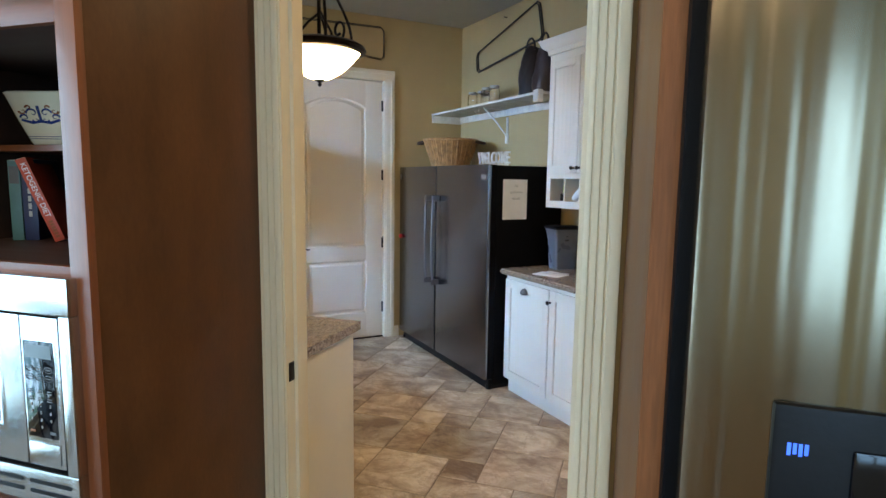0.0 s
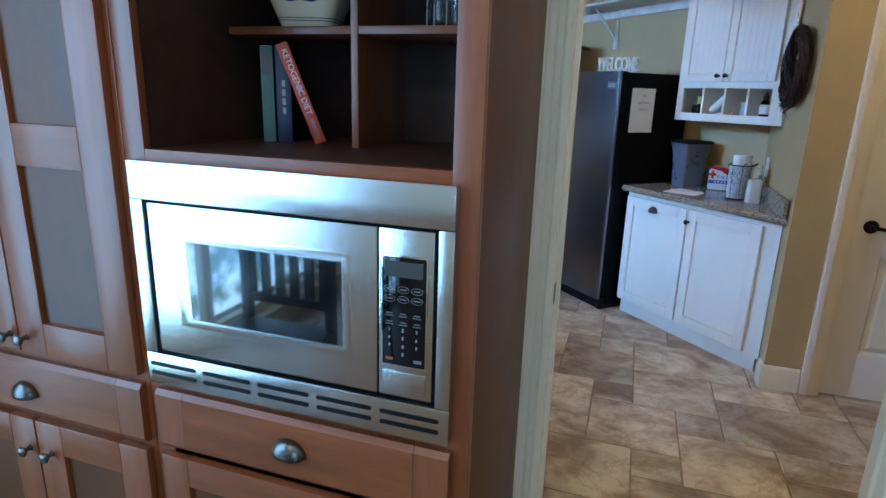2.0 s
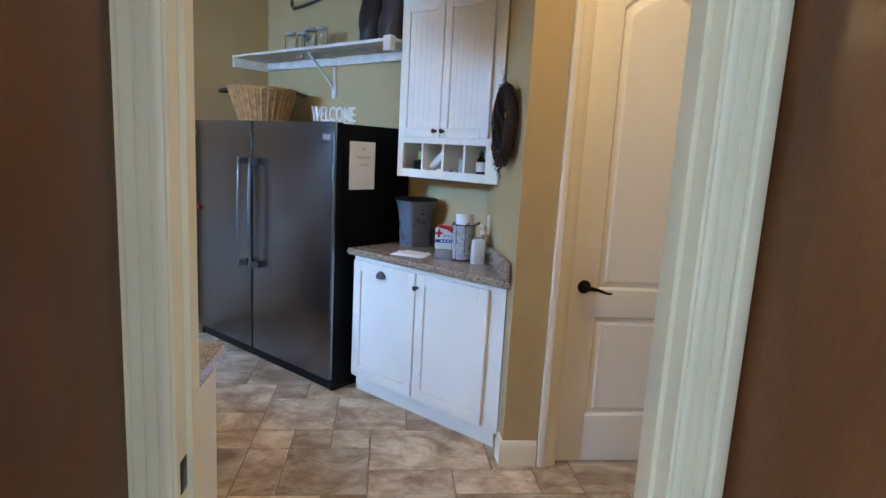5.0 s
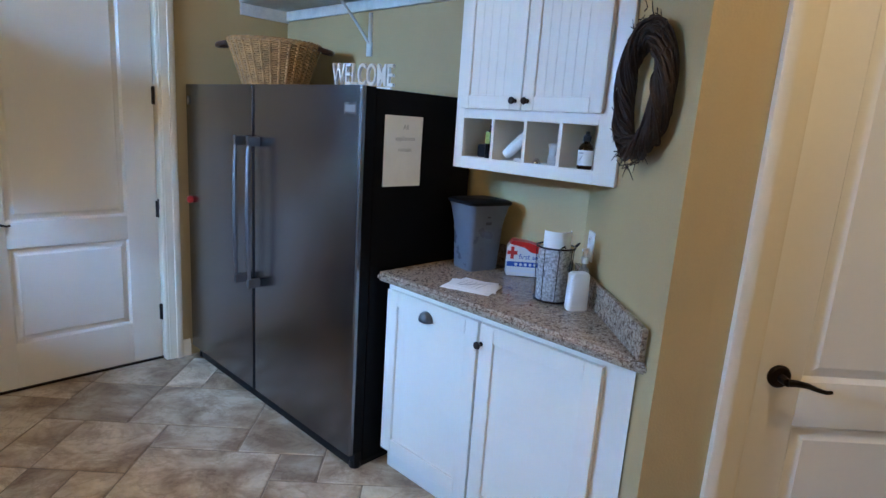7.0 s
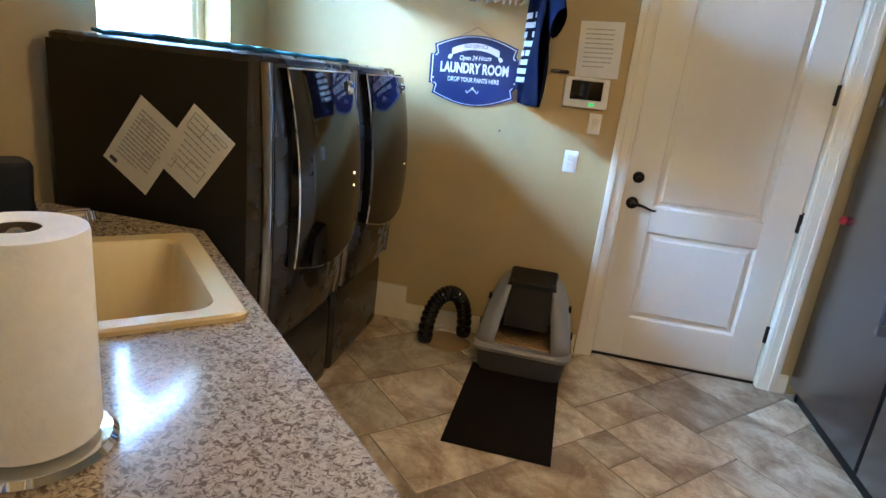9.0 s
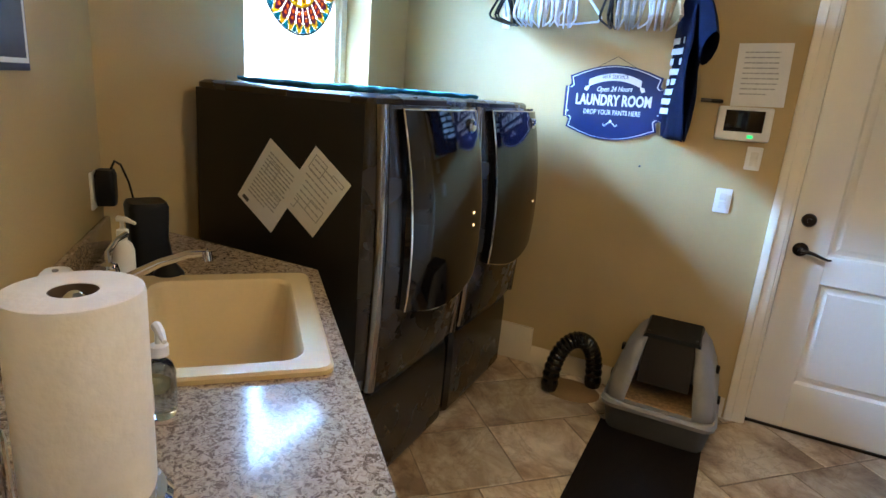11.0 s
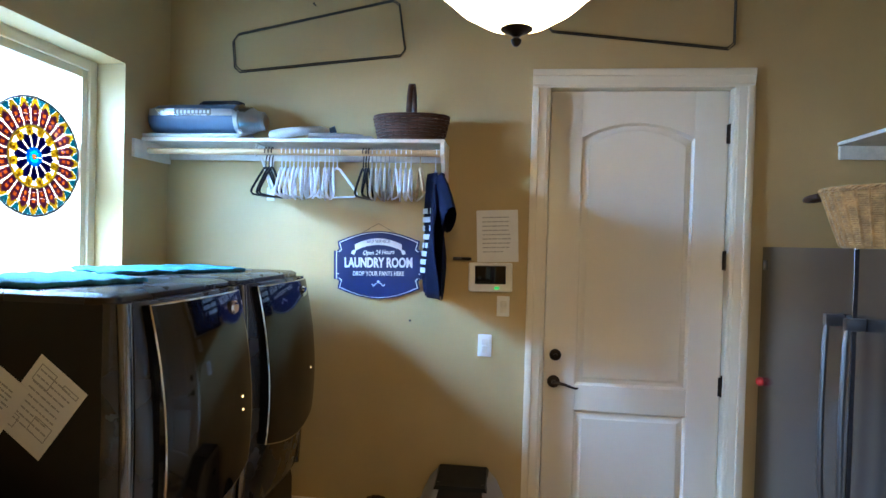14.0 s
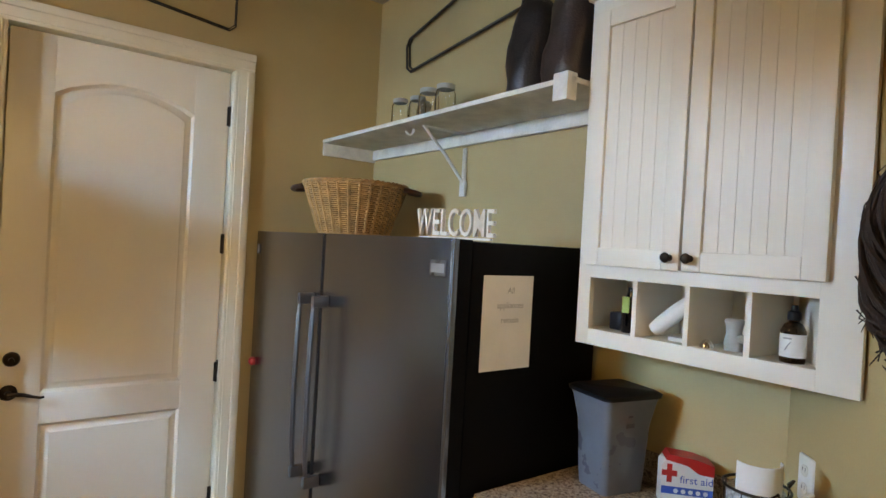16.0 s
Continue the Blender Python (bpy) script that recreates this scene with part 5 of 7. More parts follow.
tube(bm, [(WX + 0.02, -0.205, -0.025), (1.376, -0.205, -0.025)], 0.0165, 14)
part("rod", bm, DOWEL, SH, "pale wooden dowel rod")


def bracket(parent, x, drop=0.20, out=0.2, hook=True):
    bm = B()
    box(bm, x - 0.012, x + 0.012, -0.012, -0.003, -drop - 0.045, -0.046, 0.001)
    box(bm, x - 0.010, x + 0.010, -out, -0.02, 0.013, 0.0212, 0.001)
    tube(bm, [(x, -0.010, -drop), (x, -out * 0.5, -drop * 0.42), (x, -out + 0.01, 0.012)], 0.007, 8)
    if hook:
        tube(bm, [(x, -0.205 + 0.022 * math.sin(a), -0.025 + 0.022 * math.cos(a)) for a in (radians(-30 + 24 * i) for i in range(11))], 0.0055, 6)
    box(bm, x - 0.020, x + 0.020, -0.016, -0.003, -drop - 0.06, -drop + 0.01, 0.003)
    return part("bracket", bm, WHITEPL, parent, "white metal shelf bracket")


bracket(SH, 0.42)


def hanger(name, m, material, w=0.40, label="", wood=False):
    """A clothes hanger in its local x-z plane, hook round the rod at the origin."""
    bm = B()
    r = 0.006 if not wood else 0.009
    tube(bm, [(0.022 * math.sin(a), 0, 0.022 * math.cos(a) + 0.0) for a in (radians(-110 + 28 * i) for i in range(9))] + [(0.004, 0, -0.035), (0, 0, -0.050), (0, 0, -0.085)], 0.0025 if material in (WHITEWIRE, DOWEL, INKGREY) else 0.003, 5)
    arm = [(-w / 2, 0, -0.212), (-w * 0.46, 0, -0.194), (-w * 0.25, 0, -0.134), (-0.03, 0, -0.088), (0, 0, -0.078), (0.03, 0, -0.088), (w * 0.25, 0, -0.134), (w * 0.46, 0, -0.194), (w / 2, 0, -0.212)]
    tube(bm, arm, r, 6)
    tube(bm, [(-w / 2, 0, -0.212), (-w * 0.44, 0, -0.224), (0, 0, -0.226), (w * 0.44, 0, -0.224), (w / 2, 0, -0.212)], 0.0048, 6)
    return solid(name, bm, material, label, "hanger", m, "hangers on the rod")


rng = random.Random(7)
RODY, RODZ = NY - 0.205, 2.065
first = {}
for i in range(30):
    if i < 3:
        x, mt, lb, nm = 0.475 + i * 0.017, BLACKPL, "black plastic clothes hanger on the rod", "black_hanger"
    elif i < 17:
        x, mt, lb, nm = 0.56 + (i - 3) * 0.0215 + (0.012 if i > 12 else 0), WHITEWIRE, "white plastic clothes hanger on the rod", "white_hanger"
    elif i < 20:
        x, mt, lb, nm = 0.985 + (i - 17) * 0.014, BLACKPL, "black plastic clothes hanger on the rod", "black_hanger"
    elif i < 25:
        x, mt, lb, nm = 1.03 + (i - 20) * 0.022, HOSEGREY, "grey plastic clothes hanger on the rod", "grey_hanger"
    elif i < 29:
        x, mt, lb, nm = 1.15 + (i - 25) * 0.026, WHITEWIRE, "white plastic clothes hanger on the rod", "white_hanger"
    else:
        x, mt, lb, nm = 1.275, DOWEL, "pale wooden clothes hanger on the rod", "wooden_hanger"
    turn = (95 if i < 3 else 138 if i == 16 else 108 if i < 17 else 98 if i < 20 else 102) + rng.uniform(-5, 5)
    m = pose(x, RODY, RODZ, 0, rng.uniform(-2, 2), turn)
    key = nm
    if key in first:
        copy_thing(first[key], m)
    else:
        first[key] = hanger(nm, m, mt, 0.38 if mt is not DOWEL else 0.40, lb, mt is DOWEL)

# t-shirt on the end hanger, hung across the rod
ts = thing("tee_shirt", "navy t-shirt with white stars and stripes on a hanger", "shirt", at(1.352, RODY, RODZ, 104))
bm = B()
tube(bm, [(0.022 * math.sin(a), 0, 0.022 * math.cos(a)) for a in (radians(-110 + 28 * i) for i in range(9))] + [(0.004, 0, -0.05), (0, 0, -0.085)], 0.0025, 6)
tube(bm, [(-0.2, 0, -0.185), (-0.1, 0, -0.125), (0, 0, -0.085), (0.1, 0, -0.125), (0.2, 0, -0.185)], 0.005, 6)
part("hanger", bm, WHITEWIRE, ts, "white plastic hanger")
def cloth(x, z, k):
    return 0.016 * math.sin(x * 22 + z * 6 + k) + 0.010 * math.sin(x * 47 - z * 11) * min(1, max(0, -z - 0.2) * 3)
for sgn, nm in ((-1, "front"), (1, "back")):
    bm = B()
    rows = []
    for j in range(17):
        z = -0.10 - j * 0.0375
        half = 0.225 if z > -0.30 else 0.205
        if z > -0.16:
            half = 0.07 + (-0.10 - z) / 0.06 * 0.13
        if -0.34 < z <= -0.30:
            half = 0.215
        rows.append([(half * s / 8, sgn * (0.012 + 0.016 * (1 - (s / 8) ** 2)) + cloth(half * s / 8, z, sgn), z + (0.0 if abs(s) < 8 else -0.004)) for s in range(-8, 9)])
    vs = [[bm.verts.new(p) for p in r] for r in rows]
    for a, b in zip(vs, vs[1:]):
        for j in range(16):
            bm.faces.new((a[j], a[j + 1], b[j + 1], b[j]))
    ob = part("cloth_" + nm, bm, NAVYCLOTH, ts)
    so = ob.modifiers.new("thick", "SOLIDIFY")
    so.thickness = 0.002
    if sgn == 1:
        # printed stripes and stars
        bm = B()
        for j in range(8):
            z = -0.27 - j * 0.043
            a = [(-0.03 + 0.225 * s / 12, sgn * (0.0185 + 0.016 * (1 - ((-0.03 + 0.225 * s / 12) / 0.205) ** 2)) + cloth(-0.03 + 0.225 * s / 12, z, sgn)) for s in range(13)]
            for (xa, ya), (xb, yb) in zip(a, a[1:]):
                if (j * 3 + int(xa * 40)) % 7:
                    quad(bm, [(xa, ya, z), (xb, yb, z), (xb, yb, z - 0.026), (xa, ya, z - 0.026)])
        part("printed_stripes", bm, WHITECLOTH, ts, "white printed stripes")
for s in (-1, 1):
    bm = B()
    loft(bm, [[(s * x + w * 0.5 * math.cos(a), 0.028 * math.sin(a) + 0.004 * s - (0.26 * (-0.19 - z) if s < 0 else 0), z + w * 0.35 * math.cos(a) * s) for a in (i * math.tau / 12 for i in range(12))] for x, z, w in ((0.165, -0.175, 0.15), (0.20, -0.23, 0.18), (0.235, -0.285, 0.18), (0.255, -0.335, 0.165))], caps=False)
    part("sleeve", bm, NAVYCLOTH, ts)

# vintage canister vacuum cleaner on the shelf
TOP = 2.131
vc = thing("canister_vacuum", "vintage blue-grey canister vacuum cleaner with bright trim", "vacuum cleaner", at(0.105, NY - 0.155, TOP, 0))
bm = B()
def vac_ring(x, s):
    return [(x, 0.078 * s * math.cos(a) * (1 + 0.06 * math.cos(2 * a)), 0.105 + 0.080 * s * math.sin(a) - (1 - s) * 0.015) for a in (i * math.tau / 24 for i in range(24))]
loft(bm, [vac_ring(-0.275, 0.55), vac_ring(-0.272, 0.80), vac_ring(-0.24, 0.95), vac_ring(-0.15, 1.0), vac_ring(0.12, 1.0), vac_ring(0.20, 0.98)])
part("body", bm, VACBLUE, vc, "blue-grey enamelled body")
bm = B()
loft(bm, [vac_ring(0.20, 1.02), vac_ring(0.222, 1.02), vac_ring(0.228, 0.9), vac_ring(0.27, 0.86), vac_ring(0.30, 0.66), vac_ring(0.335, 0.60), vac_ring(0.345, 0.45)])
part("end_cap", bm, SATIN, vc, "polished metal end cap")
bm = B()
box(bm, -0.255, 0.20, -0.0835, -0.074, 0.112, 0.148, 0.004)
part("trim_band", bm, SATIN, vc, "bright metal band")
bm = B()
box(bm, -0.115, 0.085, -0.0852, -0.0835, 0.117, 0.143)
band_plate = part("name_plate", bm, GREYDK, vc, "dark plate with pale marks")
for i in range(9):
    bm = B()
    box(bm, -0.104 + i * 0.021, -0.091 + i * 0.021, -0.0862, -0.0853, 0.122, 0.138)
    part("plate_mark", bm, HOSEGREY, band_plate)
bm = B()
tube(bm, [(-0.02, 0, 0.183), (0.0, 0, 0.196), (0.18, 0, 0.198), (0.22, 0, 0.186)], 0.010, 8)
part("carry_handle", bm, BLACKPL, vc)
for y in (-0.065, 0.065):
    bm = B()
    tube(bm, [(-0.315, y, 0.045), (-0.318, y, 0.018), (-0.295, y, 0.012), (0.22, y, 0.012), (0.245, y, 0.025), (0.225, y, 0.04)], 0.012, 8)
    part("sled_runner", bm, HOSEGREY, vc, "pale curled sled runner")
# hose tools beside it
vt = thing("vacuum_tools", "grey vacuum hose end and floor tools lying on the shelf", "vacuum tools", at(0.68, NY - 0.15, TOP))
bm = B()
tube(bm, [(-0.19, -0.02, 0.025), (-0.12, -0.05, 0.030), (-0.02, -0.04, 0.045), (0.06, 0.0, 0.055), (0.10, 0.03, 0.05)], [0.025, 0.026, 0.024, 0.022, 0.020], 12)
part("hose_end", bm, HOSEGREY, vt)
bm = B()
tube(bm, [(0.10, 0.03, 0.05), (0.13, 0.04, 0.06)], [0.022, 0.028], 12)
part("coupling", bm, VACBLUE, vt)
bm = B()
tube(bm, [(0.02, -0.06, 0.016), (0.16, -0.05, 0.018), (0.29, -0.02, 0.016)], 0.016, 10)
box(bm, 0.14, 0.34, -0.035, 0.03, 0.0, 0.022, 0.006)
part("floor_tool", bm, GREYPL, vt)


def weave(name, parent, rings, material, strands=9, cols=36, amp=0.006, label="", reed=0.0045):
    """A woven wall: horizontal strands that bulge in and out between uprights. rings(t) gives (rx, ry, z)."""
    bm = B()
    for s in range(strands):
        t = (s + 0.5) / strands
        rx, ry, z = rings(t)
        pts = []
        for i in range(cols * 2):
            a = i * math.tau / (cols * 2)
            k = 1 + amp / rx * (1 if (i // 2 + s) % 2 else -1)
            pts.append((rx * k * math.cos(a), ry * k * math.sin(a), z))
        tube(bm, pts, abs(rings(1)[2] - rings(0)[2]) / strands * 0.52, 5, closed=True)
    wv = tagged(part(name, bm, material, parent, label), kind="stuff")
    bm = B()
    for i in range(cols):
        a = (i + 0.5) * math.tau / cols
        tube(bm, [(rings(t)[0] * math.cos(a), rings(t)[1] * math.sin(a), rings(t)[2]) for t in (0, 0.5, 1)], reed, 6)
    tagged(part("upright_reeds", bm, material, parent), kind="stuff")
    return wv


# dark splint basket with a tall handle
db = thing("splint_basket", "dark brown woven basket with a tall hoop handle", "basket", at(1.21, NY - 0.125, TOP))
weave("woven_wall", db, lambda t: (0.165 + 0.025 * t, 0.078 + 0.014 * t, 0.01 + 0.115 * t), WICKERD, 7, 26, 0.004)
bm = B()
lathe(bm, [(0.16, 0.0), (0.165, 0.012)], 28, Matrix.Diagonal((1, 0.48, 1, 1)))
part("base", bm, WICKERD, db)
bm = B()
for s in (-1, 1):
    tube(bm, [(0.192 * math.cos(a), (0.093 + s * 0.005) * math.sin(a), 0.128) for a in (i * math.tau / 32 for i in range(32))], 0.006, 6, closed=True)
part("rim", bm, WICKERD, db)
bm = B()
pts = [(0.0, 0.09 * math.cos(a), 0.05 + 0.25 * math.sin(a) ** 0.8 if math.sin(a) > 0.001 else 0.05) for a in (math.pi * i / 16 for i in range(17))]
for (xa, ya, za), (xb, yb, zb) in zip(pts, pts[1:]):
    quad(bm, [(xa - 0.014, ya, za), (xa + 0.014, ya, za), (xb + 0.014, yb, zb), (xb - 0.014, yb, zb)])
bmesh.ops.remove_doubles(bm, verts=bm.verts, dist=0.0005)
hh = part("hoop_handle", bm, WICKERD, db)
so = hh.modifiers.new("thick", "SOLIDIFY")
so.thickness = 0.008

# ---- north wall: sign, notes, panel, plates ----
sg = thing("laundry_sign", "navy blue laundry room sign with white lettering", "sign", pose(1.030, NY - 0.004, 1.496, 90, -1.5, 0) @ Matrix.Diagonal((1.085, 1.085, 1, 1)))


def sign_outline(k):
    w, h = 0.247 * k, 0.118 * k
    pts = []
    pts += [(w, -h * 0.70), (w, h * 0.70)]
    pts += [(w - 0.03 + 0.018 * math.cos(radians(a)), h * 0.70 + 0.022 + 0.018 * math.sin(radians(a)) - 0.018) for a in (300, 250, 200)]
    pts += [(x * w, h + 0.05 * math.cos(x * math.pi / 2 / 0.82) ** 0.9 if abs(x) < 0.82 else h) for x in (0.84, 0.78, 0.6, 0.4, 0.2, 0, -0.2, -0.4, -0.6, -0.78, -0.84)]
    pts += [(-w + 0.03 - 0.018 * math.cos(radians(a)), h * 0.70 + 0.022 + 0.018 * math.sin(radians(a)) - 0.018) for a in (200, 250, 300)]
    top = pts[1:]
    low = [(x, -y) for x, y in top[::-1]]
    return top + low


bm = B()
prism(bm, sign_outline(1.0), 0.0, 0.006)
plate = part("plate", bm, NAVY, sg)
bm = B()
a, b = sign_outline(0.955), sign_outline(0.935)
va, vb = [bm.verts.new((x, y, 0.0068)) for x, y in a], [bm.verts.new((x, y, 0.0068)) for x, y in b]
for i in range(len(a)):
    bm.faces.new((va[i], va[(i + 1) % len(a)], vb[(i + 1) % len(a)], vb[i]))
part("white_border", bm, SIGNW, sg)
bm = B()
va = [(0.118 * math.sin(t), 0.106 - 0.030 * math.sin(t) ** 2) for t in (radians(-90 + 15 * i) for i in range(13))]
for (xa, ya), (xb, yb) in zip(va, va[1:]):
    quad(bm, [(xa, ya - 0.006, 0.0068), (xb, yb - 0.006, 0.0068), (xb, yb + 0.026, 0.0068), (xa, ya + 0.026, 0.0068)])
for s in (-1, 1):
    x, y = va[0 if s < 0 else -1]
    quad(bm, [(x, y - 0.020, 0.0072), (x + s * 0.016, y - 0.012, 0.0072), (x + s * 0.008, y - 0.002, 0.0072), (x - s * 0.006, y - 0.002, 0.0072)])
    quad(bm, [(x + s * 0.004, y - 0.026, 0.0070), (x + s * 0.020, y - 0.020, 0.0070), (x + s * 0.014, y - 0.004, 0.0070), (x + s * 0.0, y - 0.008, 0.0070)])
bmesh.ops.recalc_face_normals(bm, faces=bm.faces)
part("banner", bm, SIGNW, sg, "white curved banner")
Zs = pose(0, 0, 0.0075)
lettering("SELF SERVICE", 0.024, NAVY, sg, Zs @ pose(0, 0.116, 0), wide=0.85)
lettering("Open 24 Hours", 0.031, SIGNW, sg, Zs @ pose(0, 0.062, 0, 0, 0, 2), wide=0.80, shear=0.3, thick=0.0006)
lettering("LAUNDRY ROOM", 0.066, SIGNW, sg, Zs @ pose(0, 0.010, 0), wide=0.66, thick=0.0024)
lettering("DROP YOUR PANTS HERE", 0.031, SIGNW, sg, Zs @ pose(0, -0.043, 0), wide=0.72, thick=0.0004)
for s in (-1, 1):
    bm = B()
    lathe(bm, [(0.004, 0.0068), (0.004, 0.0075)], 10, pose(s * 0.205, -0.043, 0))
    part("dot", bm, SIGNW, sg)
    bm = B()
    tube(bm, [(s * (0.006 + 0.026 * math.sin(t * 0.6)), -0.096 + 0.007 * math.cos(t * 2.2), 0.007) for t in (i * 0.3 for i in range(9))], 0.0022, 5)
    part("ornament", bm, SIGNW, sg)
bm = B()
lathe(bm, [(0.007, 0.0068), (0.004, 0.009)], 10, pose(0, -0.082, 0))
part("ornament", bm, SIGNW, sg)
bm = B()
tube(bm, [(-0.10, 0.150, 0.003), (0, 0.205, 0.002), (0.10, 0.150, 0.003)], 0.0013, 5)
part("hanging_wire", bm, DUSTY, sg)


def sheet_of(name, m, w, h, label, lines=9, bars=True, curl=0.0018, material=None):
    """A sheet of paper in local x-y, facing +z, with printed lines as bars."""
    e = thing(name, label, "paper", m)
    bm = B()
    k = 8
    vs = [[bm.verts.new((-w / 2 + w * i / k, -h / 2 + h * j / k, 0.0012 + curl * ((j / k - 0.5) ** 2 * 1.5 + (0.4 * (i / k - 0.5) ** 2)))) for i in range(k + 1)] for j in range(k + 1)]
    for a, b in zip(vs, vs[1:]):
        for i in range(k):
            bm.faces.new((a[i], a[i + 1], b[i + 1], b[i]))
    ob = part("sheet", bm, material or PAPER, e)
    for p in ob.data.polygons:
        p.use_smooth = False
    so = ob.modifiers.new("thick", "SOLIDIFY")
    so.thickness, so.offset = 0.0008, -1
    if bars:
        g = random.Random(len(name) + lines)
        bm = B()
        for i in range(lines):
            y = h * 0.36 - i * h * 0.66 / max(1, lines - 1)
            x1 = w * (0.36 - g.random() * (0.30 if i == lines - 1 else 0.10))
            x = -w * 0.36
            while x < x1:
                ln = w * g.uniform(0.05, 0.14)
                z = 0.0021 + curl * ((y / h) ** 2 * 1.5 + 0.4 * (x / w) ** 2)
                box(bm, x, min(x + ln, x1), y - h * 0.010, y + h * 0.010, z, z + 0.0003)
                x += ln + w * 0.016
        part("printed_line", bm, INKGREY, e)
    return e


sheet_of("instruction_sheet", pose(1.66, NY - 0.003, 1.668, 90, -2.5, 0), 0.216, 0.272, "white sheet of typed instructions pinned to the wall", 9)
tp = thing("touch_panel", "white wall touch panel with dark screen and green light", "alarm panel", pose(1.630, NY - 0.001, 1.452, 90, -1, 0))
bm = B()
loft(bm, [[(x, y, z) for x, y, _ in rounded(0.228 - s, 0.152 - s, 0.010, 0)] for z, s in ((0, 0.006), (0.004, 0), (0.020, 0), (0.026, 0.008))])
part("case", bm, WHITEPL, tp)
bm = B()
box(bm, -0.080, 0.080, -0.035, 0.060, 0.0262, 0.0272, 0.0005)
part("screen", bm, BLACKGLASS, tp, "dark glossy screen")
bm = B()
box(bm, 0.022, 0.046, -0.062, -0.048, 0.0255, 0.0268)
part("status_light", bm, LED_G, tp)


def plate_of(name, m, w, h, label, kind):
    e = thing(name, label, "wall plate", m)
    bm = B()
    loft(bm, [[(x, y, z) for x, y, _ in rounded(w - s, h - s, 0.005, 0)] for z, s in ((0, 0), (0.004, 0), (0.0065, 0.008))])
    part("plate", bm, WHITEPL, e)
    if kind == "switch":
        for y in (0.021, -0.021):
            bm = B()
            box(bm, -0.015, 0.015, y - 0.016, y + 0.016, 0.006, 0.010, 0.002, pose(0, 0, 0, 4, 0, 0))
            part("rocker", bm, WHITEWOOD, e)
    elif kind == "outlet":
        for y in (0.022, -0.022):
            bm = B()
            loft(bm, [[(px, py + y, z) for px, py, _ in rounded(0.032, 0.028, 0.012, 0)] for z in (0.006, 0.0085)])
            part("socket_face", bm, WHITEWOOD, e)
            bm = B()
            for x in (-0.0065, 0.0065):
                box(bm, x - 0.001, x + 0.001, y - 0.001, y + 0.008, 0.0084, 0.0089)
            part("socket_slots", bm, INK, e)
    else:
        bm = B()
        box(bm, -0.014, 0.018, -0.034, 0.03, 0.006, 0.009, 0.001)
        part("cover", bm, WHITEWOOD, e)
    return e


plate_of("light_switch", pose(1.610, NY, 1.092, 90, 0, 0), 0.072, 0.116, "white double rocker light switch", "switch")
plate_of("sensor_plate", pose(1.700, NY, 1.302, 90, 0, 0), 0.066, 0.106, "small blank white wall plate", "blank")
pn = thing("black_marker", "black marker pen sticking out beside the wall panel", "pen", pose(1.488, NY - 0.016, 1.545, 0, 90, 0))
bm = B()
lathe(bm, [(0.004, -0.055), (0.0085, -0.05), (0.0085, 0.03), (0.006, 0.04)], 12)
part("barrel", bm, BLACKPL, pn)
bm = B()
lathe(bm, [(0.0088, -0.056), (0.009, -0.01)], 12)
part("cap", bm, GREYDK, pn)
bm = B()
lathe(bm, [(0.006, 0), (0.006, 0.004), (0.002, 0.012)], 8, pose(1.208, NY, 1.205, 90, 0, 0))
solid("wall_hook", bm, DUSTY, "small dark hook screwed into the wall", "hook")


def wire_frame(name, m, pts, label, r=0.0052):
    """Old trouser stretcher: two wire loops side by side with a tapering outline, in local x-z."""
    e = thing(name, label, "trouser stretcher", m)
    for dy, k in ((-0.008, 0.0), (-0.024, 0.014)):
        bm = B()
        cx, cz = sum(p[0] for p in pts) / 4, sum(p[1] for p in pts) / 4
        loop = []
        for i, (x, z) in enumerate(pts):
            q, n = pts[i - 1], pts[(i + 1) % 4]
            for o in (q, n):
                d = math.hypot(o[0] - x, o[1] - z)
                loop.append((x + (o[0] - x) / d * 0.03, dy, z + (o[1] - z) / d * 0.03))
        loop = [(x, y, z - k) for x, y, z in loop]
        tube(bm, loop, r * 0.75, 6, closed=True)
        part("wire_loop", bm, DUSTY, e)
    bm = B()
    lathe(bm, [(0.003, 0), (0.003, 0.03), (0.006, 0.032)], 8, pose(sum(p[0] for p in pts[2:]) / 2, -0.001, max(p[1] for p in pts) - 0.025, 90, 0, 0))
    part("nail", bm, DUSTY, e)
    return e


wire_frame("trouser_stretcher", at(0, NY, 0), [(0.205, 2.535), (1.150, 2.618), (1.105, 2.912), (0.187, 2.735)], "dark wire trouser stretcher hung as wall art")
wire_frame("trouser_stretcher", at(0, NY, 0), [(1.88, 2.735), (2.80, 2.630), (2.80, 2.918), (1.90, 2.90)], "dark wire trouser stretcher hung over the door")
wire_frame("trouser_stretcher", at(EX, 0, 0, -90), [(-4.40, 2.545), (-3.40, 2.66), (-3.47, 2.955), (-4.42, 2.72)], "dark wire trouser stretcher hung above the shelf", 0.009)

# ---- floor: litter box, mat, hose ----
lm = thing("litter_mat", "dark brown ribbed mat in front of the litter box", "mat", at(1.505, 3.975, 0.0, -0.8))
bm = B()
box(bm, -0.23, 0.23, -0.37, 0.37, 0.0, 0.008, 0.002)
part("base", bm, MATRUB, lm)
bm = B()
for i in range(46):
    x = -0.225 + i * 0.01
    box(bm, x, x + 0.005, -0.362, 0.362, 0.0078, 0.0105)
part("ribs", bm, MATRUB, lm)
lb = thing("litter_box", "hooded grey cat litter box with open smoked flap", "litter box", at(1.525, 4.475, 0))
bm = B()
loft(bm, [rounded(0.42, 0.36, 0.05, 0.0), rounded(0.44, 0.38, 0.05, 0.02), rounded(0.48, 0.41, 0.06, 0.135)])
part("pan", bm, GREYDK, lb, "dark grey pan")
bm = B()
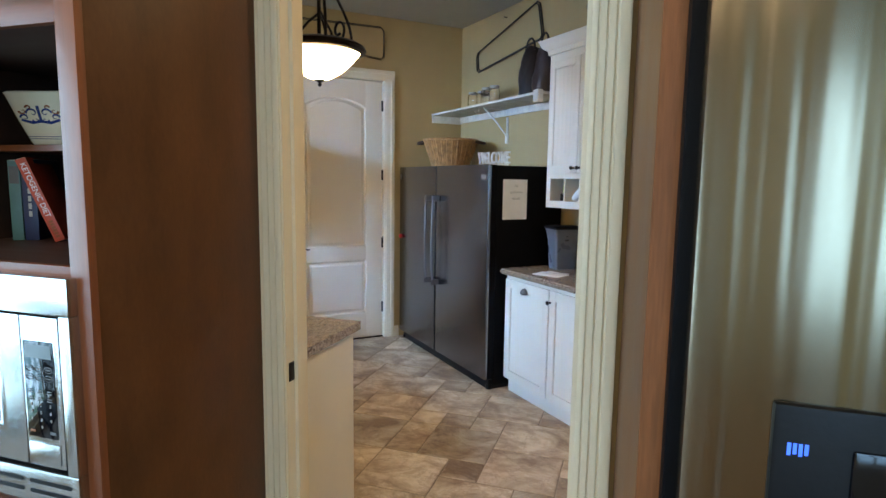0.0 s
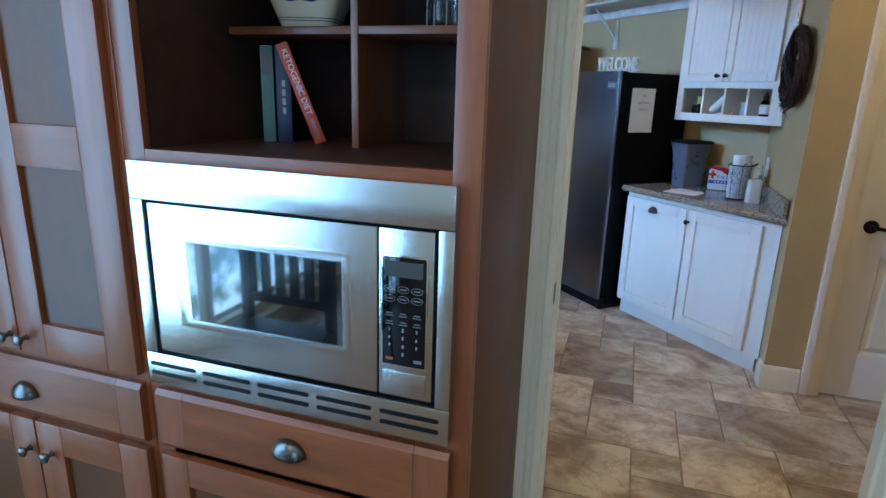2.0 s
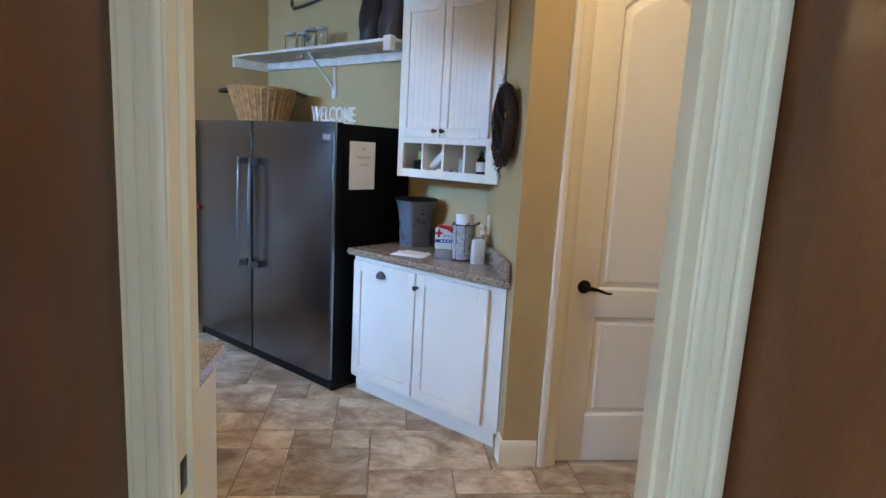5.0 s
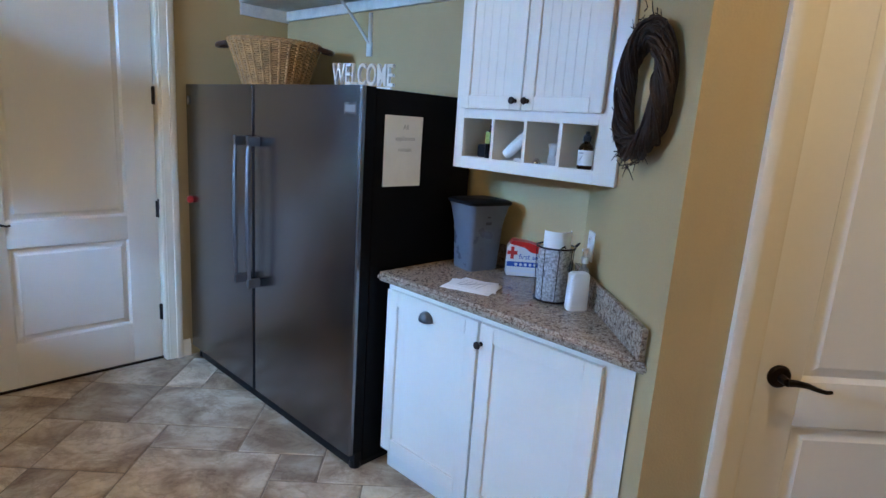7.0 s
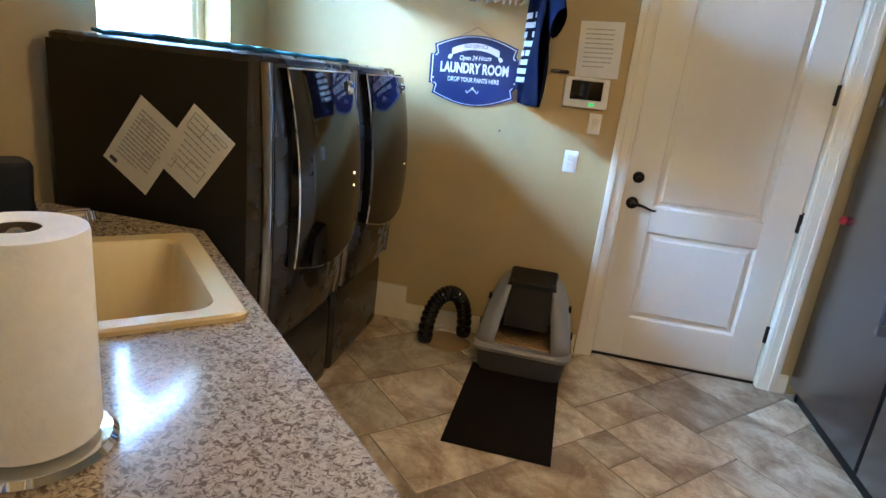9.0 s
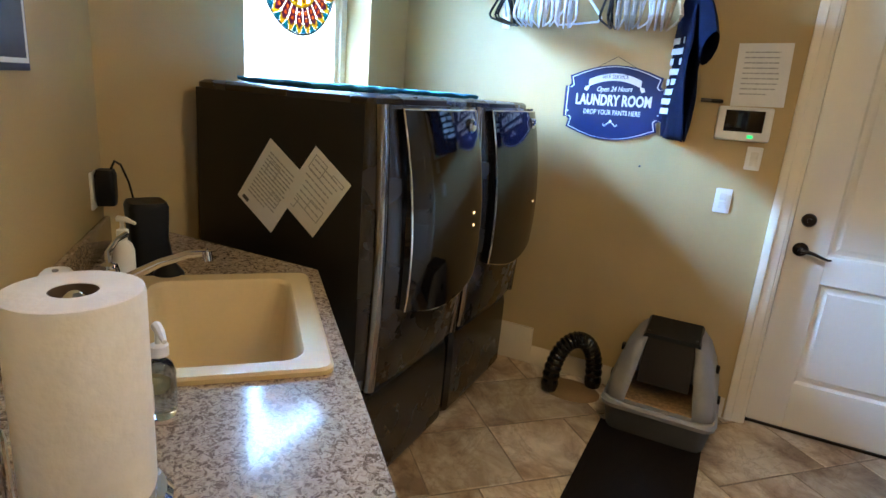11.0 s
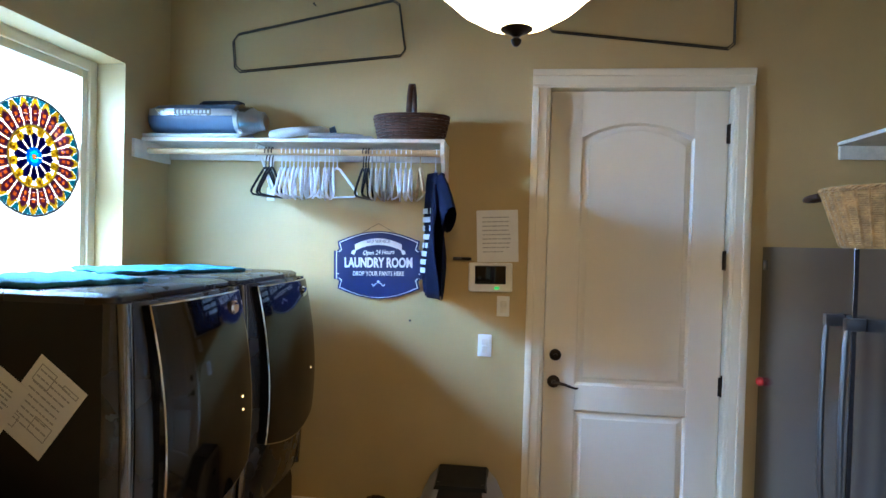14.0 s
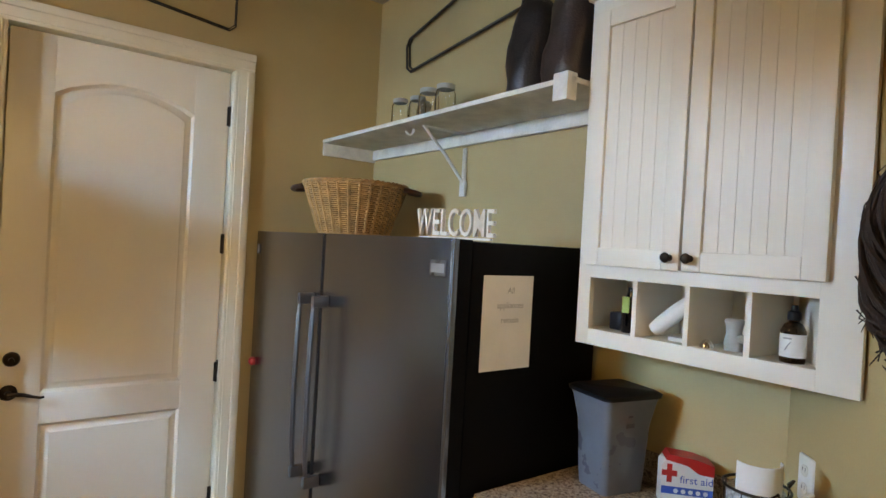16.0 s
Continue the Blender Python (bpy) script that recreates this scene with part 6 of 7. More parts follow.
loft(bm, [rounded(0.50, 0.43, 0.06, 0.130), rounded(0.51, 0.44, 0.06, 0.150), rounded(0.49, 0.42, 0.06, 0.165)])
part("hood_rim", bm, GREYPL, lb)
# hood: two bowed side cheeks, a back, and a sloping roof with the doorway left open
for s in (-1, 1):
    bm = B()
    rows = []
    for k, (z, fy, w, ow) in enumerate(((0.16, -0.195, 0.150, 0.245), (0.25, -0.165, 0.135, 0.235), (0.35, -0.120, 0.120, 0.205), (0.43, -0.070, 0.108, 0.168), (0.475, -0.02, 0.10, 0.125))):
        rows.append([(s * w, fy, z), (s * (w + ow) / 2, fy + 0.004, z), (s * (ow - 0.01), fy + 0.03, z), (s * ow, fy + 0.09, z), (s * ow, 0.17, z), (s * (ow - 0.03), 0.20, z), (s * w * 0.6, 0.195, z)])
    vs = [[bm.verts.new(p) for p in r] for r in rows]
    for a, b in zip(vs, vs[1:]):
        for j in range(6):
            bm.faces.new((a[j], a[j + 1], b[j + 1], b[j]))
    ob = part("hood_cheek", bm, GREYPL, lb, "grey plastic hood side")
    so = ob.modifiers.new("thick", "SOLIDIFY")
    so.thickness = 0.004
bm = B()
loft(bm, [[(-0.128, -0.055, 0.452), (0.128, -0.055, 0.452), (0.128, 0.16, 0.482), (-0.128, 0.16, 0.482)], [(-0.118, -0.05, 0.470), (0.118, -0.05, 0.470), (0.118, 0.15, 0.496), (-0.118, 0.15, 0.496)]])
part("filter_lid", bm, BLACKPL, lb, "dark grey filter lid")
bm = B()
box(bm, -0.112, 0.112, -0.004, 0.004, -0.13, 0.085, 0.002, pose(0, -0.085, 0.375, -30, 0, 0))
part("flap", bm, SMOKE, lb, "dark smoked flap")
bm = B()
box(bm, -0.105, 0.105, 0.16, 0.175, 0.16, 0.468)
part("hood_back", bm, SMOKE, lb)
bm = B()
loft(bm, [rounded(0.40, 0.35, 0.05, 0.150), rounded(0.38, 0.33, 0.05, 0.172)])
part("litter", bm, mat("tan_litter", (0.36, 0.22, 0.10), 0.9, var=0.3, scale=60, bump=0.6, bscale=150), lb, "tan litter")
for s in (-1, 1):
    for z in (0.19, 0.34):
        bm = B()
        box(bm, s * 0.245 - 0.008 - (0.03 if z > 0.3 else 0) * s, s * 0.245 + 0.008 - (0.03 if z > 0.3 else 0) * s, 0.02, 0.06, z - 0.014, z + 0.014, 0.003)
        part("latch", bm, BLACKPL, lb)
hs = thing("ribbed_hose", "black ribbed hose arching out of a vent plate", "hose", at(1.075, 4.545, 0))
bm = B()
pts, rad = [], []
for i in range(67):
    t = i / 66
    a = math.pi * t
    pts.append((-0.095 * math.cos(a) , -0.085 * math.cos(a), 0.02 + 0.275 * math.sin(a) ** 0.75))
    rad.append(0.045 if i % 3 else 0.039)
tube(bm, pts, rad, 12)
part("ribbed_tube", bm, HOSEBLK, hs)
bm = B()
lathe(bm, [(0.155, 0.0), (0.155, 0.006), (0.14, 0.010)], 24, Matrix.Diagonal((1.0, 0.75, 1, 1)))
part("cardboard_pad", bm, mat("tan_card", (0.30, 0.19, 0.09), 0.8), hs, "tan card pad")

# ---- on and beside the washers ----
def towel(name, m, w, d, label):
    bm = B()
    k = 22
    g = random.Random(int(w * 1000))
    vs = [[bm.verts.new((-w / 2 + w * i / k + g.uniform(-1, 1) * 0.003, -d / 2 + d * j / k + g.uniform(-1, 1) * 0.003, 0.014 + 0.004 * math.sin(i * 1.3 + j * 0.6) + g.uniform(0, 0.005))) for i in range(k + 1)] for j in range(k + 1)]
    for a, b in zip(vs, vs[1:]):
        for i in range(k):
            bm.faces.new((a[i], a[i + 1], b[i + 1], b[i]))
    ob = solid(name, bm, TERRY, label, "towel", m)
    so = ob.modifiers.new("thick", "SOLIDIFY")
    so.thickness, so.offset = 0.012, -1
    return ob


towel("bath_towel", at(0.18, 3.490, 1.462, 67.5), 0.40, 0.50, "folded blue terry towel spread on the washer")
towel("bath_towel", at(0.156, 4.176, 1.462, 61), 0.60, 0.40, "folded blue terry towel spread on the dryer")
na = sheet_of("appliance_note", pose(0.249, 3.1812, 1.131, 90, 35.5, 0), 0.190, 0.262, "printed appliance sheet taped to the washer", 13)
nb = sheet_of("appliance_note", pose(0.432, 3.1830, 1.137, 90, 37, 0) @ pose(0, 0, -0.001), 0.178, 0.245, "printed appliance sheet taped to the washer", 9)
for e, blocks in ((na, ((-0.075, -0.045, -0.118, -0.104, INK), (-0.05, 0.0, 0.02, 0.075, INKGREY), (0.015, 0.06, -0.05, -0.01, INKGREY))),
                  (nb, ((-0.07, -0.01, 0.05, 0.105, INKGREY), (0.005, 0.07, -0.075, -0.025, INKGREY), (-0.07, -0.03, -0.10, -0.06, INKGREY), (0.02, 0.075, 0.085, 0.10, INKGREY)))):
    for bx0, bx1, by0, by1, ink in blocks:
        bm = B()
        for a in ((bx0, bx1, by0, by0 + 0.003), (bx0, bx1, by1 - 0.003, by1), (bx0, bx0 + 0.003, by0, by1), (bx1 - 0.003, bx1, by0, by1)):
            box(bm, a[0], a[1], a[2], a[3], 0.0032, 0.0036)
        if ink is INK:
            box(bm, bx0 + 0.003, bx1 - 0.003, by0 + 0.003, by1 - 0.003, 0.0032, 0.0035)
        part("printed_block", bm, ink, e)

# ---- on the sink counter ----
CT = 0.9105
pt = thing("paper_towel_holder", "full paper towel roll on a chrome stand", "paper towel holder", uv(-0.815, 2.155, CT))
bm = B()
lathe(bm, [(0.096, 0.0), (0.098, 0.006), (0.090, 0.014), (0.03, 0.020), (0.008, 0.022)], 32)
part("base", bm, CHROME, pt, "domed chrome base")
bm = B()
lathe(bm, [(0.0055, 0.02), (0.0055, 0.280), (0.012, 0.284), (0.016, 0.294), (0.014, 0.304), (0.006, 0.310)], 14)
part("post", bm, CHROME, pt)
bm = B()
prof = [(0.0275, 0.026), (0.077, 0.026), (0.0785, 0.032), (0.0785, 0.306), (0.077, 0.312), (0.0275, 0.312)]
lathe(bm, prof + [prof[0]], 40, caps=False)
part("towel_roll", bm, TOWELP, pt, "white quilted paper roll")
bm = B()
lathe(bm, [(0.0274, 0.027), (0.0274, 0.3112), (0.0262, 0.3112), (0.0262, 0.027)], 24, caps=False)
part("card_core", bm, mat("card_core_brown", (0.085, 0.055, 0.034), 0.8), pt)
bm = B()
tube(bm, [(0.060, -0.066, 0.012), (0.062, -0.068, 0.10), (0.062, -0.068, 0.155), (0.058, -0.072, 0.163), (0.053, -0.076, 0.155), (0.053, -0.076, 0.10), (0.051, -0.074, 0.012)], 0.004, 8)
part("tension_arm", bm, CHROME, pt)

fc = thing("kitchen_faucet", "chrome single-lever faucet with a long curved spout", "faucet", uv(-1.635, 2.018, CT + 0.014))
bm = B()
lathe(bm, [(0.030, 0), (0.030, 0.008), (0.024, 0.014), (0.022, 0.05), (0.024, 0.055), (0.020, 0.075), (0.006, 0.082)], 24)
part("body", bm, CHROME, fc)
bm = B()
tube(bm, [(0, 0.01, 0.03), (0.01, 0.05, 0.045), (0.025, 0.12, 0.085), (0.04, 0.19, 0.112), (0.05, 0.235, 0.118)], [0.015, 0.013, 0.0115, 0.0105, 0.010], 12)
tube(bm, [(0.05, 0.233, 0.122), (0.051, 0.236, 0.098)], [0.0125, 0.013], 12)
part("spout", bm, CHROME, fc)
bm = B()
tube(bm, [(0, 0, 0.075), (-0.02, -0.005, 0.10), (-0.05, 0.01, 0.125), (-0.075, 0.03, 0.135)], [0.010, 0.008, 0.007, 0.009], 10)
part("lever", bm, CHROME, fc)


def pump_bottle(name, m, r, h, material, label, top=WHITEPL):
    e = thing(name, label, "soap bottle", m)
    bm = B()
    lathe(bm, [(r * 0.9, 0), (r, 0.006), (r, h * 0.68), (r * 0.8, h * 0.82), (r * 0.42, h * 0.9), (r * 0.40, h)], 24, Matrix.Diagonal((1, 0.8, 1, 1)))
    part("bottle", bm, material, e)
    bm = B()
    lathe(bm, [(r * 0.5, h - 0.004), (r * 0.5, h + 0.014), (r * 0.2, h + 0.018), (r * 0.18, h + 0.038)], 16)
    tube(bm, [(-0.012, 0, h + 0.044), (0.012, 0, h + 0.044), (0.042, 0, h + 0.036)], [0.009, 0.008, 0.004], 8)
    part("pump", bm, top, e)
    return e


soap = pump_bottle("soap_bottle", uv(-1.045, 2.21, CT, 20), 0.031, 0.115, SOAP, "clear pump bottle of pale blue hand soap")
bm = B()
loft(bm, [[(0.0318 * math.cos(a), 0.0254 * math.sin(a), z) for a in (radians(-120 + 10 * i) for i in range(9))] + [(0.0312 * math.cos(a), 0.0249 * math.sin(a), z) for a in (radians(-40 - 10 * i) for i in range(9))] for z in (0.02, 0.07)])
part("label", bm, PAPER, soap)
pump_bottle("lotion_bottle", uv(-1.755, 2.03, CT, 60), 0.030, 0.135, WHITEPL, "white pump bottle behind the faucet")
wc = thing("white_dispenser", "rounded white plastic dispenser against the wall", "dispenser", uv(-1.42, 1.962, CT + 0.0))
bm = B()
loft(bm, [rounded(0.10, 0.07, 0.03, 0.0), rounded(0.105, 0.075, 0.032, 0.06), rounded(0.095, 0.068, 0.03, 0.125), rounded(0.07, 0.05, 0.022, 0.142)])
part("shell", bm, WHITEPL, wc)
bm = B()
lathe(bm, [(0.006, 0.1415), (0.006, 0.146)], 10)
part("button", bm, GREYPL, wc)
bk = thing("black_charger", "black cordless charger base with a small foot", "charger", uv(-1.86, 2.075, CT, 20))
bm = B()
loft(bm, [rounded(0.135, 0.12, 0.03, 0.0), rounded(0.128, 0.115, 0.03, 0.05), rounded(0.105, 0.10, 0.025, 0.10), rounded(0.110, 0.105, 0.02, 0.195), rounded(0.10, 0.095, 0.02, 0.208)])
part("body", bm, BLACKPL, bk)
bm = B()
box(bm, -0.115, -0.045, -0.02, 0.02, 0.165, 0.195, 0.006)
part("side_grip", bm, BLACKPL, bk)
bm = B()
lathe(bm, [(0.04, 0), (0.042, 0.015), (0.02, 0.045), (0.012, 0.05)], 16, pose(0.095, 0.03, 0))
part("foot", bm, BLACKPL, bk)
plate_of("wall_outlet", K @ pose(-2.05, LV, 1.11, 90, 0, 180), 0.072, 0.116, "white wall outlet above the sink counter", "outlet")
bm = B()
loft(bm, [rounded(0.055, 0.05, 0.012, -0.055), rounded(0.06, 0.055, 0.012, -0.03), rounded(0.06, 0.055, 0.012, 0.04), rounded(0.05, 0.045, 0.012, 0.055)])
pa = thing("power_adapter", "black power adapter plugged into the outlet", "power adapter", uv(-2.05, LV + 0.037, 1.12))
part("case", bm, BLACKPL, pa)
bm = B()
tube(bm, [(0, 0.013, 0.05), (-0.010, 0.025, 0.080), (-0.045, 0.035, 0.065), (-0.10, 0.045, 0.0), (-0.14, 0.050, -0.07), (-0.15, 0.055, -0.15), (-0.14, 0.060, -0.202)], 0.0035, 6)
part("cord", bm, BLACKPL, pa, "thin dark cord")
# wall sign above the sink: only its dark blue edge with a border shows
ws = thing("blue_wall_sign", "dark blue framed board on the wall above the sink", "sign", K @ pose(-1.30, LV + 0.003, 1.69, 90, 0, 180))
bm = B()
box(bm, -0.25, 0.25, -0.23, 0.23, 0, 0.015, 0.003)
part("board", bm, NAVY, ws)
bm = B()
for a in ((-0.24, 0.24, 0.205, 0.215), (-0.24, 0.24, -0.215, -0.205), (-0.24, -0.23, -0.205, 0.205), (0.23, 0.24, -0.205, 0.205)):
    box(bm, *a, 0.015, 0.016)
part("pale_border", bm, SIGNW, ws)
bx = thing("patterned_box", "small white printed box on the counter", "box", uv(-0.60, 1.99, CT, 10))
bm = B()
box(bm, -0.06, 0.06, -0.045, 0.045, 0, 0.17, 0.002)
part("carton", bm, PAPER, bx)
bm = B()
box(bm, -0.05, 0.05, 0.0455, 0.046, 0.10, 0.15)
box(bm, -0.05, 0.05, 0.0455, 0.046, 0.02, 0.08)
part("print", bm, BLUEPRINT, bx)

# ---- east wall: shelf and what stands on it ----
ES = thing("wall_shelf", "white wall shelf above the refrigerator", "shelf", at(EX, NY, 2.13, -90))
Ln = NY - 2.99
for n, a in (("board", (0.003, Ln, -0.33, -0.003, 0.022, 0.04)), ("back_cleat", (0.02, Ln - 0.02, -0.021, -0.003, -0.035, 0.0215)),
             ("end_cleat", (0.002, 0.020, -0.325, -0.003, -0.045, 0.0215)), ("end_block", (Ln - 0.06, Ln, -0.345, -0.30, -0.035, 0.052))):
    bm = B()
    box(bm, *a, 0.003 if n == "end_block" else 0.0015)
    part(n, bm, WHITEWOOD, ES)
bracket(ES, NY - 3.89, 0.21, 0.25, hook=False)
bm = B()
tube(bm, [(0.80, -0.285 + 0.02 * math.sin(a), -0.002 + 0.02 * math.cos(a)) for a in (radians(60 + 24 * i) for i in range(9))], 0.006, 6)
part("rod_hook", bm, WHITEPL, ES, "white rod hook")
ETOP = 2.171


def jar(name, m, r, h, label):
    e = thing(name, label, "jar", m, "glass jars on the shelf")
    bm = B()
    lathe(bm, [(r * 0.92, 0), (r, 0.008), (r, h * 0.74), (r * 0.85, h * 0.84), (r * 0.80, h * 0.88), (r * 0.74, h * 0.88), (r * 0.78, h * 0.83), (r * 0.93, h * 0.73), (r * 0.93, 0.010), (r * 0.2, 0.008)], 20)
    part("glass", bm, GLASS, e)
    bm = B()
    lathe(bm, [(r * 0.86, h * 0.86), (r * 0.88, h * 0.88), (r * 0.88, h * 0.985), (r * 0.80, h)], 20)
    part("lid", bm, HOSEGREY, e, "dull grey lid")
    return e


j0 = jar("glass_jar", at(3.40, 4.12, ETOP), 0.040, 0.135, "clear glass storage jar with a dull grey lid")
for x, y, s in ((3.43, 4.02, 1.0), (3.42, 3.92, 1.12), (3.44, 3.82, 1.15), (3.50, 4.06, 1.0)):
    q = copy_thing(j0, at(x, y, ETOP))
    q.scale = (s, s, s)
# two dark leather bags standing at the end of the shelf
for x, y, rz, mt, lbl in ((3.455, 3.30, 6, LEATHER, "black leather bag standing on the shelf"), (3.45, 3.11, -4, BROWNBAG, "dark brown leather bag standing on the shelf")):
    bt = thing("leather_bag", lbl, "bag", at(x, y, ETOP, rz), "bags on the shelf")
    bm = B()
    sec = [(0.0, 0.15, 0.19), (0.012, 0.17, 0.21), (0.06, 0.18, 0.21), (0.12, 0.185, 0.20), (0.19, 0.185, 0.18), (0.25, 0.18, 0.16), (0.30, 0.165, 0.13), (0.33, 0.15, 0.10), (0.37, 0.10, 0.05), (0.38, 0.05, 0.03)]
    fold = lambda p: 1 + (0.07 * math.sin(p[0] * 55 + p[2] * 24 + rz) + 0.05 * math.sin(p[1] * 70 - p[2] * 37 + 2 * rz)) * min(1, p[2] * 12)
    loft(bm, [[(p[1] * fold(p), p[0] * fold(p), p[2] + 0.012 * math.sin(p[0] * 30 + rz) * (p[2] > 0.2)) for p in rounded(w, d, min(w, d) * 0.42, z, 8)] for z, w, d in sec])
    part("body", bm, mt, bt)
    bm = B()
    tube(bm, [(-0.03, 0.05 * math.cos(a), 0.34 + 0.09 * math.sin(a)) for a in (math.pi * k / 10 for k in range(11))], 0.008, 6)
    part("strap", bm, mt, bt)
# dark wire basket on top of the wall cabinet
wb = thing("wire_basket", "small dark wire basket on top of the cabinet", "basket", at(3.52, 2.60, 2.511))
bm = B()
for z, r in ((0.004, 0.07), (0.06, 0.085), (0.12, 0.095), (0.18, 0.10)):
    tube(bm, [(r * math.cos(a), r * 1.5 * math.sin(a), z) for a in (i * math.tau / 24 for i in range(24))], 0.004, 5, closed=True)
for i in range(18):
    a = i * math.tau / 18
    tube(bm, [(0.07 * math.cos(a), 0.105 * math.sin(a), 0.004), (0.10 * math.cos(a), 0.15 * math.sin(a), 0.18)], 0.003, 5)
part("wires", bm, DUSTY, wb)
bm = B()
lathe(bm, [(0.068, 0.002), (0.07, 0.01)], 20, Matrix.Diagonal((1, 1.5, 1, 1)))
part("base", bm, DUSTY, wb)

# ---- on the twin refrigerator ----
FT = 1.6505
wk = thing("wicker_laundry_basket", "round honey-coloured wicker basket with dark loop handles", "basket", at(3.27, 4.27, FT))
weave("woven_wall", wk, lambda t: (0.165 + 0.075 * t, 0.165 + 0.075 * t, 0.010 + 0.225 * t), WICKER, 26, 30, 0.004, reed=0.0085)
bm = B()
lathe(bm, [(0.16, 0.0), (0.168, 0.012)], 32)
part("base", bm, WICKER, wk)
bm = B()
for k in range(3):
    pts = []
    for i in range(72):
        a = i * math.tau / 72
        q = a * 18 + k * math.tau / 3
        r = 0.243 + 0.007 * math.cos(q)
        pts.append((r * math.cos(a), r * math.sin(a), 0.240 + 0.007 * math.sin(q)))
    tube(bm, pts, 0.006, 6, closed=True)
part("braided_rim", bm, WICKER, wk)
for s in (-1, 1):
    bm = B()
    ax = Vector((0.72 * s, -0.69 * s, 0)).normalized()
    sd = Vector((-ax.y, ax.x, 0))
    tube(bm, [Vector(ax) * (0.245 + 0.065 * math.sin(t)) + sd * (0.06 * math.cos(t)) + Vector((0, 0, 0.225 - 0.012 * math.sin(t))) for t in (math.pi * i / 12 for i in range(13))], 0.013, 8)
    part("loop_handle", bm, WICKERD, wk, "dark wrapped loop handle")
wl = thing("welcome_letters", "white wooden welcome letters in one standing piece", "sign", pose(3.120, 3.294, FT, 90, 0, -72.8))
lettering("WELCOME", 0.128, WHITEWOOD, wl, pose(0, 0.050, 0), depth=0.009, wide=0.50, name="letters", thick=0.0006)
bm = B()
box(bm, -0.142, 0.142, 0.0, 0.007, -0.008, 0.008)
part("base_strip", bm, WHITEWOOD, wl)
nt = sheet_of("appliance_notice", pose(3.178, 3.0835, 1.403, 90, 0, 0), 0.208, 0.288, "white notice about the appliances taped to the refrigerator", bars=False)
for i, wd in enumerate(("All", "appliances", "remain")):
    lettering(wd, 0.027, INKGREY, nt, pose(0.008, 0.098 - i * 0.045, 0.0042), depth=0.0002)

# ---- on the counter beside the refrigerator ----
pb = thing("pet_food_bin", "grey tapered plastic food bin with a dark lid", "bin", at(3.475, 2.895, CT, -12))
bm = B()
loft(bm, [rounded(0.15, 0.125, 0.015, 0.0), rounded(0.155, 0.13, 0.018, 0.01), rounded(0.175, 0.15, 0.02, 0.20), rounded(0.20, 0.175, 0.02, 0.275), rounded(0.215, 0.185, 0.02, 0.292)])
part("bin", bm, GREYBLUE, pb)
bm = B()
loft(bm, [rounded(0.222, 0.192, 0.02, 0.290), rounded(0.226, 0.196, 0.02, 0.302), rounded(0.20, 0.17, 0.02, 0.310)])
part("lid", bm, BLACKPL, pb, "dark lid")
bm = B()
for i, w in enumerate((0.018, 0.030)):
    box(bm, -0.006 - w / 2, -0.006 + w / 2, -0.0005, 0.0005, 0.235 - i * 0.03, 0.248 - i * 0.03, 0, pose(0.0, -0.0815, 0.0, 0, 0, 0))
part("printed_mark", bm, INK, pb)
fa = thing("first_aid_kit", "white first aid box with red cross and red lid", "first aid kit", at(3.545, 2.690, CT, -48))
bm = B()
loft(bm, [[(x, y, z) for x, z, _ in ((-0.065, 0.004, 0), (-0.07, 0.012, 0), (-0.07, 0.125, 0), (-0.06, 0.14, 0), (0.0, 0.128, 0), (0.03, 0.108, 0), (0.07, 0.104, 0), (0.07, 0.012, 0), (0.065, 0.004, 0))] for y in (-0.032, 0.032)])
part("box", bm, WHITEPL, fa)
bm = B()
loft(bm, [[(x, y, z) for x, z in ((-0.060, 0.141), (0.0, 0.129), (0.03, 0.109), (0.071, 0.105), (0.071, 0.135), (0.02, 0.150), (-0.05, 0.156))] for y in (-0.034, 0.034)])
part("lid", bm, RED, fa, "red plastic lid")
bm = B()
box(bm, -0.056, -0.042, -0.0335, -0.0322, 0.078, 0.130)
box(bm, -0.070, -0.028, -0.0336, -0.0323, 0.096, 0.112)
part("red_cross", bm, RED, fa)
lettering("first aid", 0.030, BLUEPRINT, fa, pose(0.025, -0.0326, 0.088, 90, 0, 0), depth=0.0003)
bm = B()
box(bm, -0.0695, 0.0695, -0.0334, -0.0322, 0.045, 0.066)
part("blue_band", bm, BLUEPRINT, fa)
bm = B()
for i in range(5):
    lathe(bm, [(0.0065, 0), (0.0065, 0.0006)], 12, pose(-0.03 + i * 0.02, -0.0334, 0.055, 90, 0, 0))
box(bm, -0.055, 0.05, -0.0334, -0.0322, 0.020, 0.030)
part("print", bm, SIGNW, fa)
cb = thing("wire_towel_caddy", "round dark wire caddy holding white paper napkins", "caddy", at(3.345, 2.405, CT))
bm = B()
for z, r in ((0.006, 0.062), (0.205, 0.070)):
    tube(bm, [(r * math.cos(a), r * math.sin(a), z) for a in (i * math.tau / 28 for i in range(28))], 0.0035, 6, closed=True)
for i in range(8):
    a = i * math.tau / 8
    tube(bm, [(0.062 * math.cos(a), 0.062 * math.sin(a), 0.006), (0.070 * math.cos(a), 0.070 * math.sin(a), 0.205)], 0.0016, 5)
part("wire_frame", bm, BRONZE, cb)
bm = B()
tube(bm, [(-0.070 * 0.7 + 0.0, -0.050, 0.205), (-0.058, -0.062, 0.215), (-0.050, -0.068, 0.222), (-0.042, -0.066, 0.214)], 0.003, 6)
part("clasp", bm, BRONZE, cb)
bm = B()
tube(bm, [(0.055, -0.045, 0.205), (0.085, -0.045, 0.215), (0.095, -0.03, 0.20)], 0.004, 6)
part("side_handle", bm, BRONZE, cb)
